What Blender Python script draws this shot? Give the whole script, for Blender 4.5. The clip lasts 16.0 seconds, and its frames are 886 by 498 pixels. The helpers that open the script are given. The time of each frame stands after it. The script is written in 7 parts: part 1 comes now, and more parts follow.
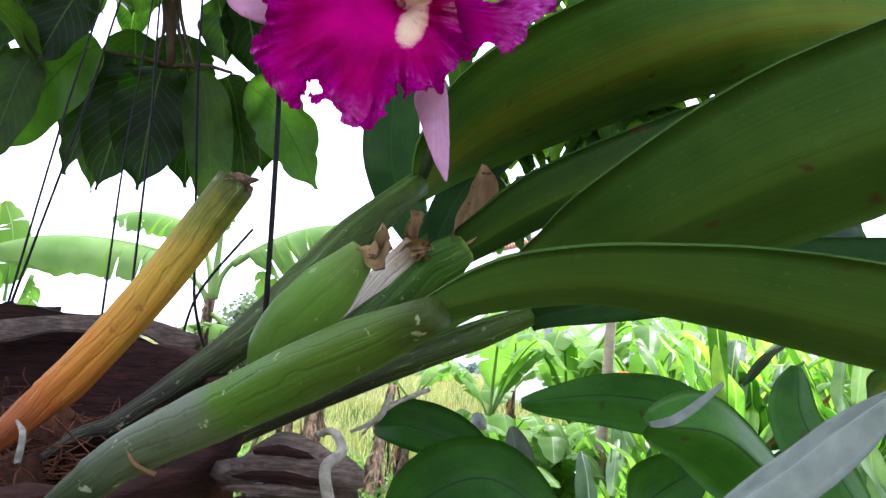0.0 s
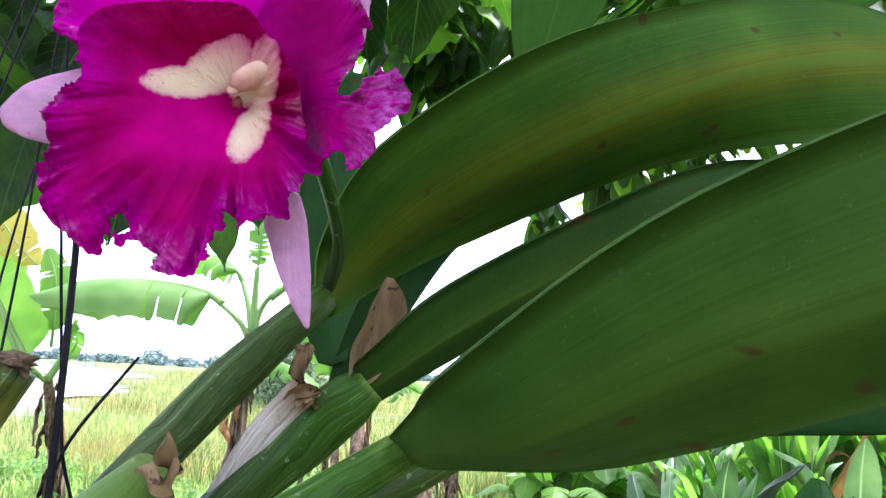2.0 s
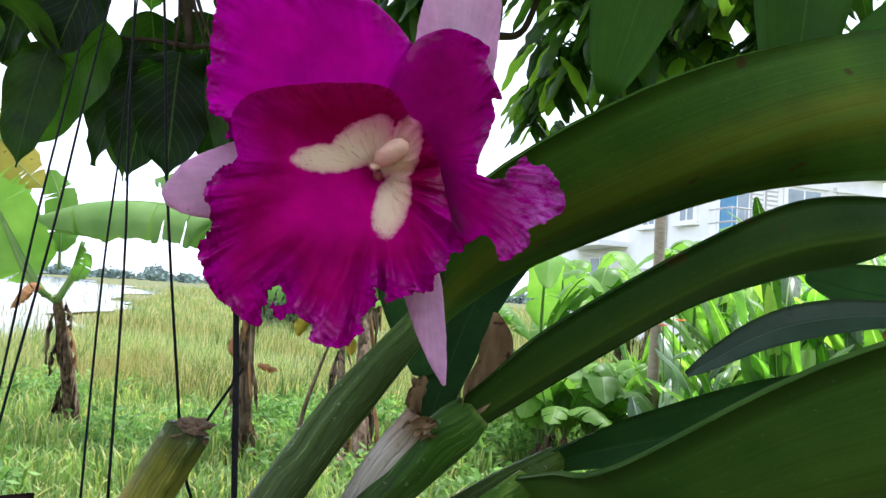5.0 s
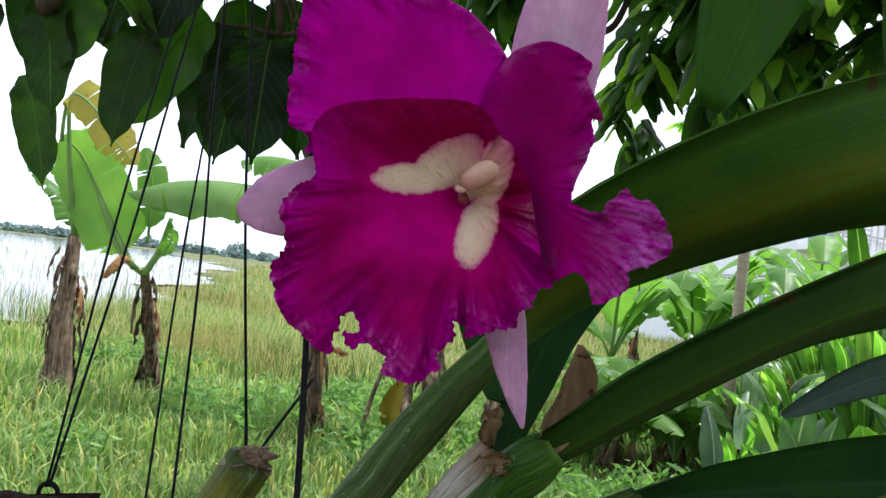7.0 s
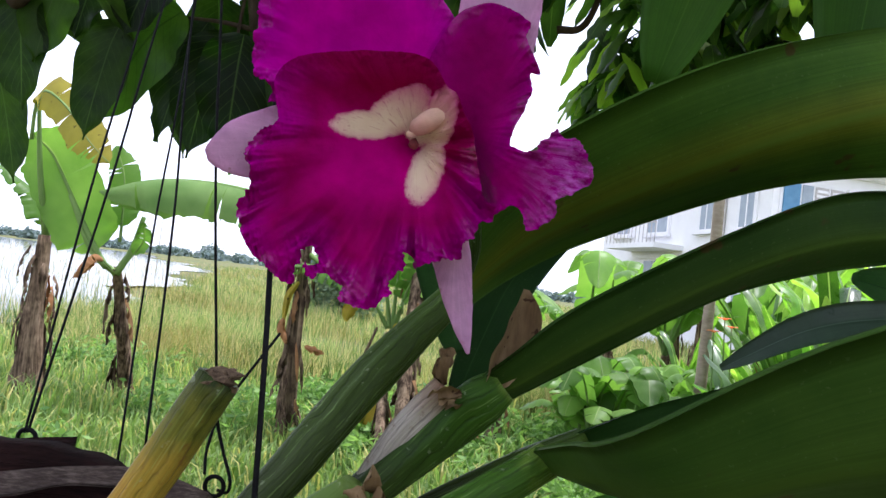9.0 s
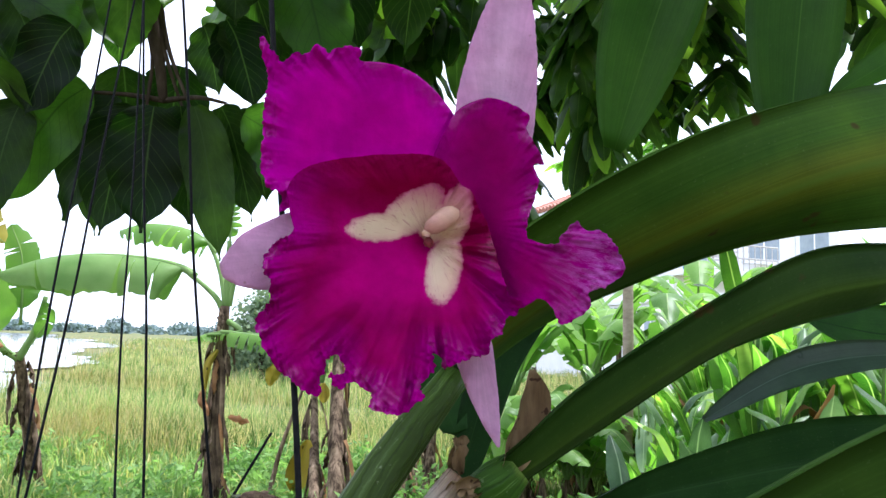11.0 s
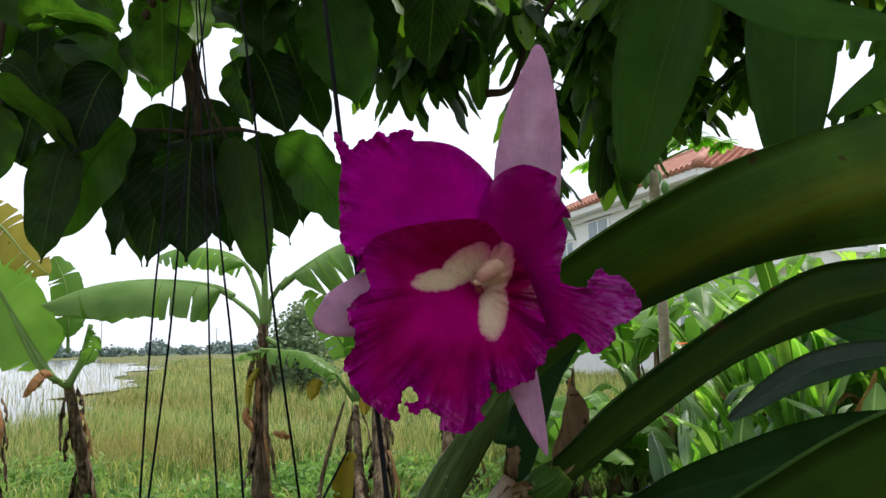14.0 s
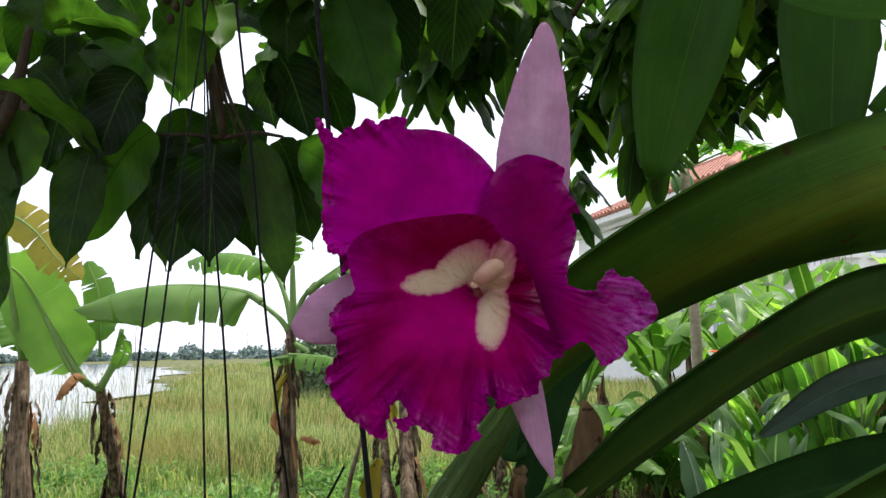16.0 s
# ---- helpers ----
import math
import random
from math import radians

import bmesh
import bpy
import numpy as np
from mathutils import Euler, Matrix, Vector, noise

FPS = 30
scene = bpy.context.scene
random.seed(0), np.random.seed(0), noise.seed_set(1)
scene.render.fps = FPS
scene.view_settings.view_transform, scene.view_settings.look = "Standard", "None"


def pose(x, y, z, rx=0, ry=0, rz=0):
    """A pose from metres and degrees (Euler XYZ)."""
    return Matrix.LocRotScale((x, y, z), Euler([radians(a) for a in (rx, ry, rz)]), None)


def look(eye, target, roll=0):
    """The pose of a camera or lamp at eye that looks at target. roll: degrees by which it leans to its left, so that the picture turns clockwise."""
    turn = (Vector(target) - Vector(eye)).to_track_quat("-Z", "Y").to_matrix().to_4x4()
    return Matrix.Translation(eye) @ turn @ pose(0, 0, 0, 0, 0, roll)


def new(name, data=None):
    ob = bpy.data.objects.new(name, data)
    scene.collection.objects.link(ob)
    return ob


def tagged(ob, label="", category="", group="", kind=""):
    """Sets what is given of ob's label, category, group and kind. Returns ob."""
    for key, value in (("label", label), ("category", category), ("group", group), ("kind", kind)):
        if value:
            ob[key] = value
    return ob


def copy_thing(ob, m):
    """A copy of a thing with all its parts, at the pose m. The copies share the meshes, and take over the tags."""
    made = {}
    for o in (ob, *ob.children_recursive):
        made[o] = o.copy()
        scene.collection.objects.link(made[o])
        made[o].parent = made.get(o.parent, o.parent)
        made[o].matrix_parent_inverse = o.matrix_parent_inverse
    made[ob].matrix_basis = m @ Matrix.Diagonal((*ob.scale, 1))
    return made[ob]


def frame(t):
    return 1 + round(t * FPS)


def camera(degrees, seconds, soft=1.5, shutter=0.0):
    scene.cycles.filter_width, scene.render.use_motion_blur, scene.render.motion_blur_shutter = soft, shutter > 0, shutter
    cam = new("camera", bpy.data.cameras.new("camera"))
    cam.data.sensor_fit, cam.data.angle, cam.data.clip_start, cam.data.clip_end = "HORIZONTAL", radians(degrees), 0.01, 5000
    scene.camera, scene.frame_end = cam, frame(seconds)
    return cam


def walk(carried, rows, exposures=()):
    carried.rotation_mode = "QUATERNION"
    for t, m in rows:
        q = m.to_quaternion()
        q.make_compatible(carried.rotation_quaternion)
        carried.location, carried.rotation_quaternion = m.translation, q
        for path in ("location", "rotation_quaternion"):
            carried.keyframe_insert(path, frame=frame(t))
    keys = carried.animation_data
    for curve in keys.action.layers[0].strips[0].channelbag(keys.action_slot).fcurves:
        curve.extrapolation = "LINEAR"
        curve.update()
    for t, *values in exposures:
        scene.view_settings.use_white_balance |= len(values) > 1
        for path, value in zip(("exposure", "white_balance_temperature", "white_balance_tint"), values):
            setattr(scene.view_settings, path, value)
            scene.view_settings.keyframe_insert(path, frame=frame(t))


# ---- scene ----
from mathutils.geometry import delaunay_2d_cdt

cam = camera(60.0, 16.0, 1.5)
PATH = [
    (0, (0.0282, -0.0169, 1.3448), (0.0728, 1.9605, 1.6418), 3.36),
    (0.5, (0.0603, 0.0363, 1.3523), (0.0255, 2.0044, 1.7069), 4.70),
    (1, (0.0571, 0.0466, 1.3572), (-0.0386, 2.0090, 1.7315), 4.06),
    (1.5, (0.0711, 0.0399, 1.3857), (-0.0105, 1.9987, 1.7812), 3.47),
    (2, (0.0898, 0.0550, 1.4080), (0.0205, 2.0257, 1.7419), 0.36),
    (2.5, (0.0617, 0.0358, 1.4432), (-0.0185, 2.0162, 1.7106), -1.27),
    (3, (0.0602, 0.0276, 1.4639), (-0.0126, 2.0172, 1.6538), -1.86),
    (5.5, (0.0350, 0.0294, 1.4552), (-0.0611, 2.0236, 1.5734), 1.90),
    (6, (0.0287, 0.0395, 1.4540), (-0.1899, 2.0241, 1.5700), 2.11),
    (6.5, (0.0404, 0.0670, 1.4568), (-0.2090, 2.0482, 1.5703), 2.16),
    (7, (0.0383, 0.0478, 1.4714), (-0.2202, 2.0290, 1.5625), 4.01),
    (7.5, (0.0553, 0.0496, 1.4762), (-0.1810, 2.0334, 1.5710), 3.28),
    (8, (0.0634, 0.0285, 1.4580), (-0.1718, 2.0097, 1.5966), 2.81),
    (8.5, (0.0413, 0.0041, 1.4438), (-0.2087, 1.9837, 1.5813), 6.06),
    (9, (0.0517, 0.0245, 1.4487), (-0.1451, 2.0123, 1.5474), 3.86),
    (9.5, (0.0299, 0.0243, 1.4503), (-0.0889, 2.0165, 1.5802), 3.91),
    (10, (0.0266, 0.0425, 1.4653), (0.0000, 2.0301, 1.6865), -0.14),
    (12.5, (-0.0086, -0.0310, 1.4650), (0.0332, 1.9551, 1.6966), -1.52),
    (13, (-0.0058, -0.0386, 1.4788), (0.0015, 1.9504, 1.6882), -1.32),
    (13.5, (-0.0079, -0.0450, 1.4890), (-0.0351, 1.9408, 1.7259), -1.45),
    (14, (0.0055, -0.0408, 1.4767), (-0.0487, 1.9429, 1.7251), -4.41),
    (14.5, (-0.0089, -0.0361, 1.4801), (-0.0936, 1.9442, 1.7468), -4.78),
    (15, (-0.0131, -0.0235, 1.4890), (-0.1156, 1.9550, 1.7627), -4.29),
    (15.5, (-0.0045, -0.0318, 1.4887), (-0.1241, 1.9455, 1.7644), -3.87),
    (16, (0.0185, -0.0062, 1.4770), (-0.1110, 1.9714, 1.7462), -4.07),
]
EXPOSURES = [(0.0, 1.22, 5900, 18), (0.5, 1.58, 5750, 20), (1.0, 1.82, 5750, 19), (1.5, 1.42, 5700, 16), (2.0, 1.48, 5600, 19), (2.5, 0.98, 5600, 20), (3.0, 1.03, 5600, 21), (5.5, 0.37, 6100, 9), (6.0, 0.05, 6300, 7), (6.5, 0.05, 6300, 7), (7.0, 0.38, 5950, 10), (7.5, 0.47, 6000, 11), (8.0, 0.35, 6000, 14), (8.5, 0.2, 6150, 14), (9.0, 0.46, 5950, 19), (9.5, 0.9, 5850, 28), (10.0, 1.2, 5450, 25), (12.5, 0.12, 6350, 8), (13.0, 0.17, 6350, 8), (14.0, -0.2, 6450, 9), (15.5, -0.27, 6450, 10), (16.0, 0.08, 6350, 12)]
LEVEL = Matrix.Translation((0.03, 0, 1.46)) @ Matrix.Rotation(radians(-2.9), 4, 'Y') @ Matrix.Translation((-0.03, 0, -1.46))  # brings the horizon level
walk(cam, [(t, LEVEL @ look(eye, target, roll)) for t, eye, target, roll in PATH], EXPOSURES)

# world: bright hazy sky, soft sun
world = bpy.data.worlds.new("sky")
scene.world = world
world.use_nodes = True
wn, wl = world.node_tree.nodes, world.node_tree.links
sky = wn.new("ShaderNodeTexSky")
sky.sky_type = 'NISHITA'
sky.sun_disc = False
sky.sun_elevation = radians(69)
sky.sun_rotation = radians(59)
sky.dust_density = 5.0
sky.air_density = 1.0
haze = wn.new("ShaderNodeMix")
haze.data_type = 'RGBA'
haze.inputs[0].default_value = 0.8
haze.inputs[7].default_value = (10.8, 11.3, 12.3, 1)
wl.new(sky.outputs[0], haze.inputs[6])
wl.new(haze.outputs[2], wn["Background"].inputs[0])
wn["Background"].inputs[1].default_value = 0.135

sun_data = bpy.data.lights.new("sun", 'SUN')
sun_data.energy = 4.4
sun_data.angle = radians(4)
sun_data.color = (1.0, 0.96, 0.9)
sun = new("sun", sun_data)
sun.matrix_world = look((10, 6, 30), (0, 0, 0))

rng = random.Random(7)


# ---- materials ----
def mat_base(name):
    m = bpy.data.materials.new(name)
    m.use_nodes = True
    nt = m.node_tree
    return m, nt, nt.nodes["Principled BSDF"], nt.nodes["Material Output"]


def ramp(nt, source, stops):
    r = nt.nodes.new("ShaderNodeValToRGB")
    while len(r.color_ramp.elements) < len(stops):
        r.color_ramp.elements.new(0.5)
    for e, (p, c) in zip(r.color_ramp.elements, stops):
        e.position, e.color = p, (*c, 1)
    nt.links.new(source, r.inputs[0])
    return r.outputs[0]


def mixc(nt, fac, a, b, blend="MIX"):
    n = nt.nodes.new("ShaderNodeMix")
    n.data_type, n.blend_type = 'RGBA', blend
    for slot, v in ((0, fac), (6, a), (7, b)):
        if isinstance(v, (int, float)):
            n.inputs[slot].default_value = v
        elif isinstance(v, tuple):
            n.inputs[slot].default_value = (*v, 1)
        else:
            nt.links.new(v, n.inputs[slot])
    return n.outputs[2]


def mathn(nt, op, a, b=None):
    n = nt.nodes.new("ShaderNodeMath")
    n.operation = op
    for slot, v in ((0, a), (1, b)):
        if v is None:
            continue
        if isinstance(v, (int, float)):
            n.inputs[slot].default_value = v
        else:
            nt.links.new(v, n.inputs[slot])
    return n.outputs[0]


def noise_tex(nt, coord, scale, detail=4.0, rough=0.55):
    n = nt.nodes.new("ShaderNodeTexNoise")
    n.inputs["Scale"].default_value = scale
    n.inputs["Detail"].default_value = detail
    n.inputs["Roughness"].default_value = rough
    nt.links.new(coord, n.inputs["Vector"])
    return n.outputs[0]


def bump(nt, bsdf, height, strength=0.3, dist=0.002):
    b = nt.nodes.new("ShaderNodeBump")
    b.inputs["Strength"].default_value = strength
    b.inputs["Distance"].default_value = dist
    nt.links.new(height, b.inputs["Height"])
    nt.links.new(b.outputs[0], bsdf.inputs["Normal"])


def see_through(nt, bsdf, out, colour, amount):
    """Light that passes through a thin blade."""
    t = nt.nodes.new("ShaderNodeBsdfTranslucent")
    nt.links.new(colour, t.inputs[0])
    mx = nt.nodes.new("ShaderNodeMixShader")
    mx.inputs[0].default_value = amount
    nt.links.new(bsdf.outputs[0], mx.inputs[1])
    nt.links.new(t.outputs[0], mx.inputs[2])
    nt.links.new(mx.outputs[0], out.inputs[0])


def leaf_material(name, dark, light, rib, thru=0.3, rough=0.4, veins=0.0, vein_count=14.0, spots=0.0, yellow=None, random_by="object", thru_gain=1.6, scale=60.0, rib_width=0.02, spot_col=(0.05, 0.03, 0.012), band=None, gloss=0.22, vary=0.38, patch=None, grain=0.0):
    """Leaf with a midrib, slanting side veins and blotches; UV: x along the blade, y across it."""
    m, nt, bsdf, out = mat_base(name)
    tc = nt.nodes.new("ShaderNodeTexCoord")
    co = tc.outputs["Object"]
    uv = nt.nodes.new("ShaderNodeSeparateXYZ")
    nt.links.new(tc.outputs["UV"], uv.inputs[0])
    across = mathn(nt, 'ABSOLUTE', mathn(nt, 'SUBTRACT', uv.outputs[1], 0.5))
    blotch = noise_tex(nt, co, scale, 5)
    col = ramp(nt, blotch, [(0.3, dark), (0.7, light)])
    if random_by == "island":
        rnd = nt.nodes.new("ShaderNodeNewGeometry").outputs["Random Per Island"]
    else:
        rnd = nt.nodes.new("ShaderNodeObjectInfo").outputs["Random"]
    tone = ramp(nt, rnd, [(0.0, (1 - vary, 1 - vary * 0.85, 1 - vary)), (1.0, (1 + vary * 1.05, 1 + vary * 0.75, 1 + vary * 0.5))])
    col = mixc(nt, 1.0, col, tone, "MULTIPLY")
    if yellow:
        f = ramp(nt, rnd, [(yellow[1], (0, 0, 0)), (min(1, yellow[1] + 0.08), (1, 1, 1))])
        col = mixc(nt, f, col, yellow[0])
    if patch:
        col = mixc(nt, ramp(nt, noise_tex(nt, co, patch[1], 4, 0.6), [(0.5, (0, 0, 0)), (0.6, (0.55,) * 3)]), col, patch[0])
    if veins:
        slant = mathn(nt, 'ADD', mathn(nt, 'MULTIPLY', uv.outputs[0], vein_count), mathn(nt, 'MULTIPLY', across, -vein_count * 0.55))
        saw = mathn(nt, 'ABSOLUTE', mathn(nt, 'SUBTRACT', mathn(nt, 'FRACT', slant), 0.5))
        line = ramp(nt, saw, [(0.0, (1, 1, 1)), (0.07, (0, 0, 0))])
        col = mixc(nt, mathn(nt, 'MULTIPLY', line, veins), col, rib)
    if band:
        col = mixc(nt, ramp(nt, across, [(0.0, (0.5,) * 3), (0.24, (0, 0, 0))]), col, band)
    if grain:
        gm = nt.nodes.new("ShaderNodeMapping")
        gm.inputs["Scale"].default_value = (1.6, 55, 1)
        nt.links.new(tc.outputs["UV"], gm.inputs[0])
        streak = noise_tex(nt, gm.outputs[0], 1.0, 4, 0.65)
        col = mixc(nt, grain, col, ramp(nt, streak, [(0.3, (0.55, 0.6, 0.55)), (0.7, (1.4, 1.35, 1.3))]), "MULTIPLY")
        stain = noise_tex(nt, co, scale * 0.45, 6, 0.7)
        col = mixc(nt, grain * 0.9, col, ramp(nt, stain, [(0.35, (0.62, 0.68, 0.7)), (0.65, (1.35, 1.25, 1.2))]), "MULTIPLY")
        dust = noise_tex(nt, co, scale * 26.0, 3, 0.6)
        col = mixc(nt, ramp(nt, dust, [(0.64, (0, 0, 0)), (0.72, (grain * 0.35,) * 3)]), col, (0.16, 0.2, 0.1))
    ribf = ramp(nt, across, [(0.0, (1, 1, 1)), (rib_width, (0, 0, 0))])
    col = mixc(nt, ribf, col, rib)
    if spots:
        sp = noise_tex(nt, co, scale * 2.7, 2, 0.5)
        sf = ramp(nt, sp, [(0.69, (0, 0, 0)), (0.73, (spots, spots, spots))])
        col = mixc(nt, sf, col, spot_col)
    nt.links.new(col, bsdf.inputs["Base Color"])
    rr = ramp(nt, blotch, [(0.3, (rough - 0.08,) * 3), (0.7, (rough + 0.1,) * 3)])
    nt.links.new(rr, bsdf.inputs["Roughness"])
    bsdf.inputs["Specular IOR Level"].default_value = gloss
    fine = noise_tex(nt, co, scale * 8, 3)
    bump(nt, bsdf, mixc(nt, 0.35, fine, col), 0.25, 0.001)
    through_col = mixc(nt, 1.0, col, (thru_gain * 1.08, thru_gain * 1.22, thru_gain * 0.65), "MULTIPLY")
    see_through(nt, bsdf, out, through_col, thru)
    return m


def streak_material(name, stops, stretch=(1, 1, 0.1), scale=80.0, rough=0.8, bump_d=0.002, bump_s=0.5, spots=None):
    """Fibrous stuff: streaks along the object's z, with blotches."""
    m, nt, bsdf, out = mat_base(name)
    tc = nt.nodes.new("ShaderNodeTexCoord")
    mp = nt.nodes.new("ShaderNodeMapping")
    mp.inputs["Scale"].default_value = stretch
    nt.links.new(tc.outputs["Object"], mp.inputs[0])
    a = noise_tex(nt, mp.outputs[0], scale, 6, 0.65)
    b = noise_tex(nt, tc.outputs["Object"], scale * 0.25, 3)
    mixed = mathn(nt, 'ADD', mathn(nt, 'MULTIPLY', a, 0.65), mathn(nt, 'MULTIPLY', b, 0.35))
    col = ramp(nt, mixed, stops)
    if spots:
        sf = ramp(nt, noise_tex(nt, tc.outputs["Object"], scale * 1.3, 2), [(0.64, (0, 0, 0)), (0.68, (1, 1, 1))])
        col = mixc(nt, sf, col, spots)
    nt.links.new(col, bsdf.inputs["Base Color"])
    bsdf.inputs["Roughness"].default_value = rough
    bsdf.inputs["Specular IOR Level"].default_value = 0.1
    bump(nt, bsdf, a, bump_s, bump_d)
    return m


def cane_material(name, stops, rough=0.45, ridge=0.25, scale=30.0, mottled=0.3, mottle_col=(0.02, 0.03, 0.015), scuff=0.25, jitter=0.22):
    """Pseudobulb skin; UV: x along, y round it."""
    m, nt, bsdf, out = mat_base(name)
    tc = nt.nodes.new("ShaderNodeTexCoord")
    uv = nt.nodes.new("ShaderNodeSeparateXYZ")
    nt.links.new(tc.outputs["UV"], uv.inputs[0])
    col = ramp(nt, mathn(nt, 'ADD', uv.outputs[0], mathn(nt, 'MULTIPLY', mathn(nt, 'SUBTRACT', noise_tex(nt, tc.outputs["Object"], 90, 4), 0.5), jitter)), stops)
    mp = nt.nodes.new("ShaderNodeMapping")
    mp.inputs["Scale"].default_value = (1.5, 26, 1)
    nt.links.new(tc.outputs["UV"], mp.inputs[0])
    lines = noise_tex(nt, mp.outputs[0], 2.0, 4, 0.6)
    col = mixc(nt, ridge, col, ramp(nt, lines, [(0.35, (0.35, 0.35, 0.35)), (0.65, (1.25, 1.25, 1.2))]), "MULTIPLY")
    # pale streaks in the colour, as highlights along the ridges
    col = mixc(nt, ramp(nt, lines, [(0.64, (0, 0, 0)), (0.72, (ridge,) * 3)]), col, (0.22, 0.28, 0.14))
    wob = mathn(nt, 'MULTIPLY', noise_tex(nt, tc.outputs["Object"], 45, 3), 1.6)
    saw = mathn(nt, 'ABSOLUTE', mathn(nt, 'SUBTRACT', mathn(nt, 'FRACT', mathn(nt, 'ADD', mathn(nt, 'MULTIPLY', uv.outputs[1], 9.0), wob)), 0.5))
    # groove shade and crest highlights, drawn as dark and pale lines
    groove = ramp(nt, saw, [(0.0, (1, 1, 1)), (0.12, (0, 0, 0))])
    col = mixc(nt, mathn(nt, 'MULTIPLY', groove, min(0.6, ridge * 1.1)), col, mixc(nt, 1.0, col, (0.3, 0.3, 0.3), "MULTIPLY"))
    crest = mathn(nt, 'MULTIPLY', ramp(nt, saw, [(0.4, (0, 0, 0)), (0.49, (1, 1, 1))]), ramp(nt, lines, [(0.48, (0, 0, 0)), (0.6, (ridge,) * 3)]))
    col = mixc(nt, crest, col, (0.2, 0.3, 0.1))
    mt = noise_tex(nt, tc.outputs["Object"], 130, 5, 0.7)
    col = mixc(nt, ramp(nt, mt, [(0.58, (0, 0, 0)), (0.68, (mottled,) * 3)]), col, mottle_col)
    pale = noise_tex(nt, tc.outputs["Object"], 210, 3, 0.6)
    col = mixc(nt, ramp(nt, pale, [(0.66, (0, 0, 0)), (0.7, (scuff,) * 3)]), col, (0.36, 0.4, 0.28))
    nt.links.new(col, bsdf.inputs["Base Color"])
    bsdf.inputs["Roughness"].default_value = rough
    bsdf.inputs["Specular IOR Level"].default_value = 0.1
    bump(nt, bsdf, mathn(nt, 'SUBTRACT', lines, groove), min(0.35, ridge), 0.0008)
    return m


def petal_material(name, inner, outer, edge, thru=0.35, patches=False, sepal=False, knob=None):
    """UV: x from the middle out to the edge, y round the root of the veins. knob: paler, netted colour of the curl."""
    m, nt, bsdf, out = mat_base(name)
    tc = nt.nodes.new("ShaderNodeTexCoord")
    uv = nt.nodes.new("ShaderNodeSeparateXYZ")
    nt.links.new(tc.outputs["UV"], uv.inputs[0])
    co = tc.outputs["Object"]
    s = nt.nodes.new("ShaderNodeSeparateXYZ")
    nt.links.new(co, s.inputs[0])
    col = ramp(nt, mathn(nt, 'ADD', uv.outputs[0], mathn(nt, 'MULTIPLY', mathn(nt, 'SUBTRACT', noise_tex(nt, co, 55, 4), 0.5), 0.5)),
               [(0.1, inner), (0.55, outer), (1.0, edge)])
    mp = nt.nodes.new("ShaderNodeMapping")
    mp.inputs["Scale"].default_value = (0.9, 44 if not sepal else 90, 1)
    nt.links.new(tc.outputs["UV"], mp.inputs[0])
    vein = noise_tex(nt, mp.outputs[0], 1.6, 4, 0.65)
    col = mixc(nt, mathn(nt, 'MULTIPLY', ramp(nt, uv.outputs[0], [(0.0, (0.25,) * 3), (0.9, (1, 1, 1))]), 0.16), col, ramp(nt, vein, [(0.35, (0.55, 0.5, 0.55)), (0.65, (1.3, 1.3, 1.3))]), "MULTIPLY")
    mottle = noise_tex(nt, co, 75, 5, 0.6)
    col = mixc(nt, 0.4, col, ramp(nt, mottle, [(0.35, (0.6, 0.6, 0.6)), (0.65, (1.25, 1.25, 1.25))]), "MULTIPLY")
    if patches:
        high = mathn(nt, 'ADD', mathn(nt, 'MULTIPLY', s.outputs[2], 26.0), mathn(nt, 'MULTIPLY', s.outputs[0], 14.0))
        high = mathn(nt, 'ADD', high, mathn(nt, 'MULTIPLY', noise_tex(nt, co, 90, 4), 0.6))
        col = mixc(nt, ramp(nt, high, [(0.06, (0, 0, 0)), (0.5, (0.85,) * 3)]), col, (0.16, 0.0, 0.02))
        total = None
        warp = mathn(nt, 'MULTIPLY', mathn(nt, 'SUBTRACT', noise_tex(nt, co, 260, 6, 0.7), 0.5), 0.45)
        for cx, cy, a, b, turn in ((-93, -28, 70, 28, 6), (-34, -58, 72, 36, 30), (22, 52, 72, 37, 80), (44, -45, 62, 34, 72), (8, -40, 40, 40, 0)):
            ca, sa = math.cos(radians(turn)), math.sin(radians(turn))
            dx, dz = mathn(nt, 'SUBTRACT', s.outputs[0], cx * 0.00019), mathn(nt, 'SUBTRACT', s.outputs[2], -cy * 0.00019)
            p = mathn(nt, 'ADD', mathn(nt, 'MULTIPLY', dx, ca / a / 0.00019), mathn(nt, 'MULTIPLY', dz, sa / a / 0.00019))
            q = mathn(nt, 'ADD', mathn(nt, 'MULTIPLY', dx, -sa / b / 0.00019), mathn(nt, 'MULTIPLY', dz, ca / b / 0.00019))
            r = mathn(nt, 'ADD', mathn(nt, 'SQRT', mathn(nt, 'ADD', mathn(nt, 'POWER', p, 2.0), mathn(nt, 'POWER', q, 2.0))), warp)
            total = r if total is None else mathn(nt, 'MINIMUM', total, r)
        col = mixc(nt, ramp(nt, total, [(0.9, (0.85,) * 3), (1.75, (0, 0, 0))]), col, (0.4, 0.02, 0.19))
        white = ramp(nt, total, [(0.45, (0.95,) * 3), (0.8, (0.7,) * 3), (1.12, (0, 0, 0))])
        mp3 = nt.nodes.new("ShaderNodeMapping")
        mp3.inputs["Scale"].default_value = (7.0, 62, 1)
        nt.links.new(tc.outputs["UV"], mp3.inputs[0])
        lines = noise_tex(nt, mp3.outputs[0], 2.2, 2, 0.5)
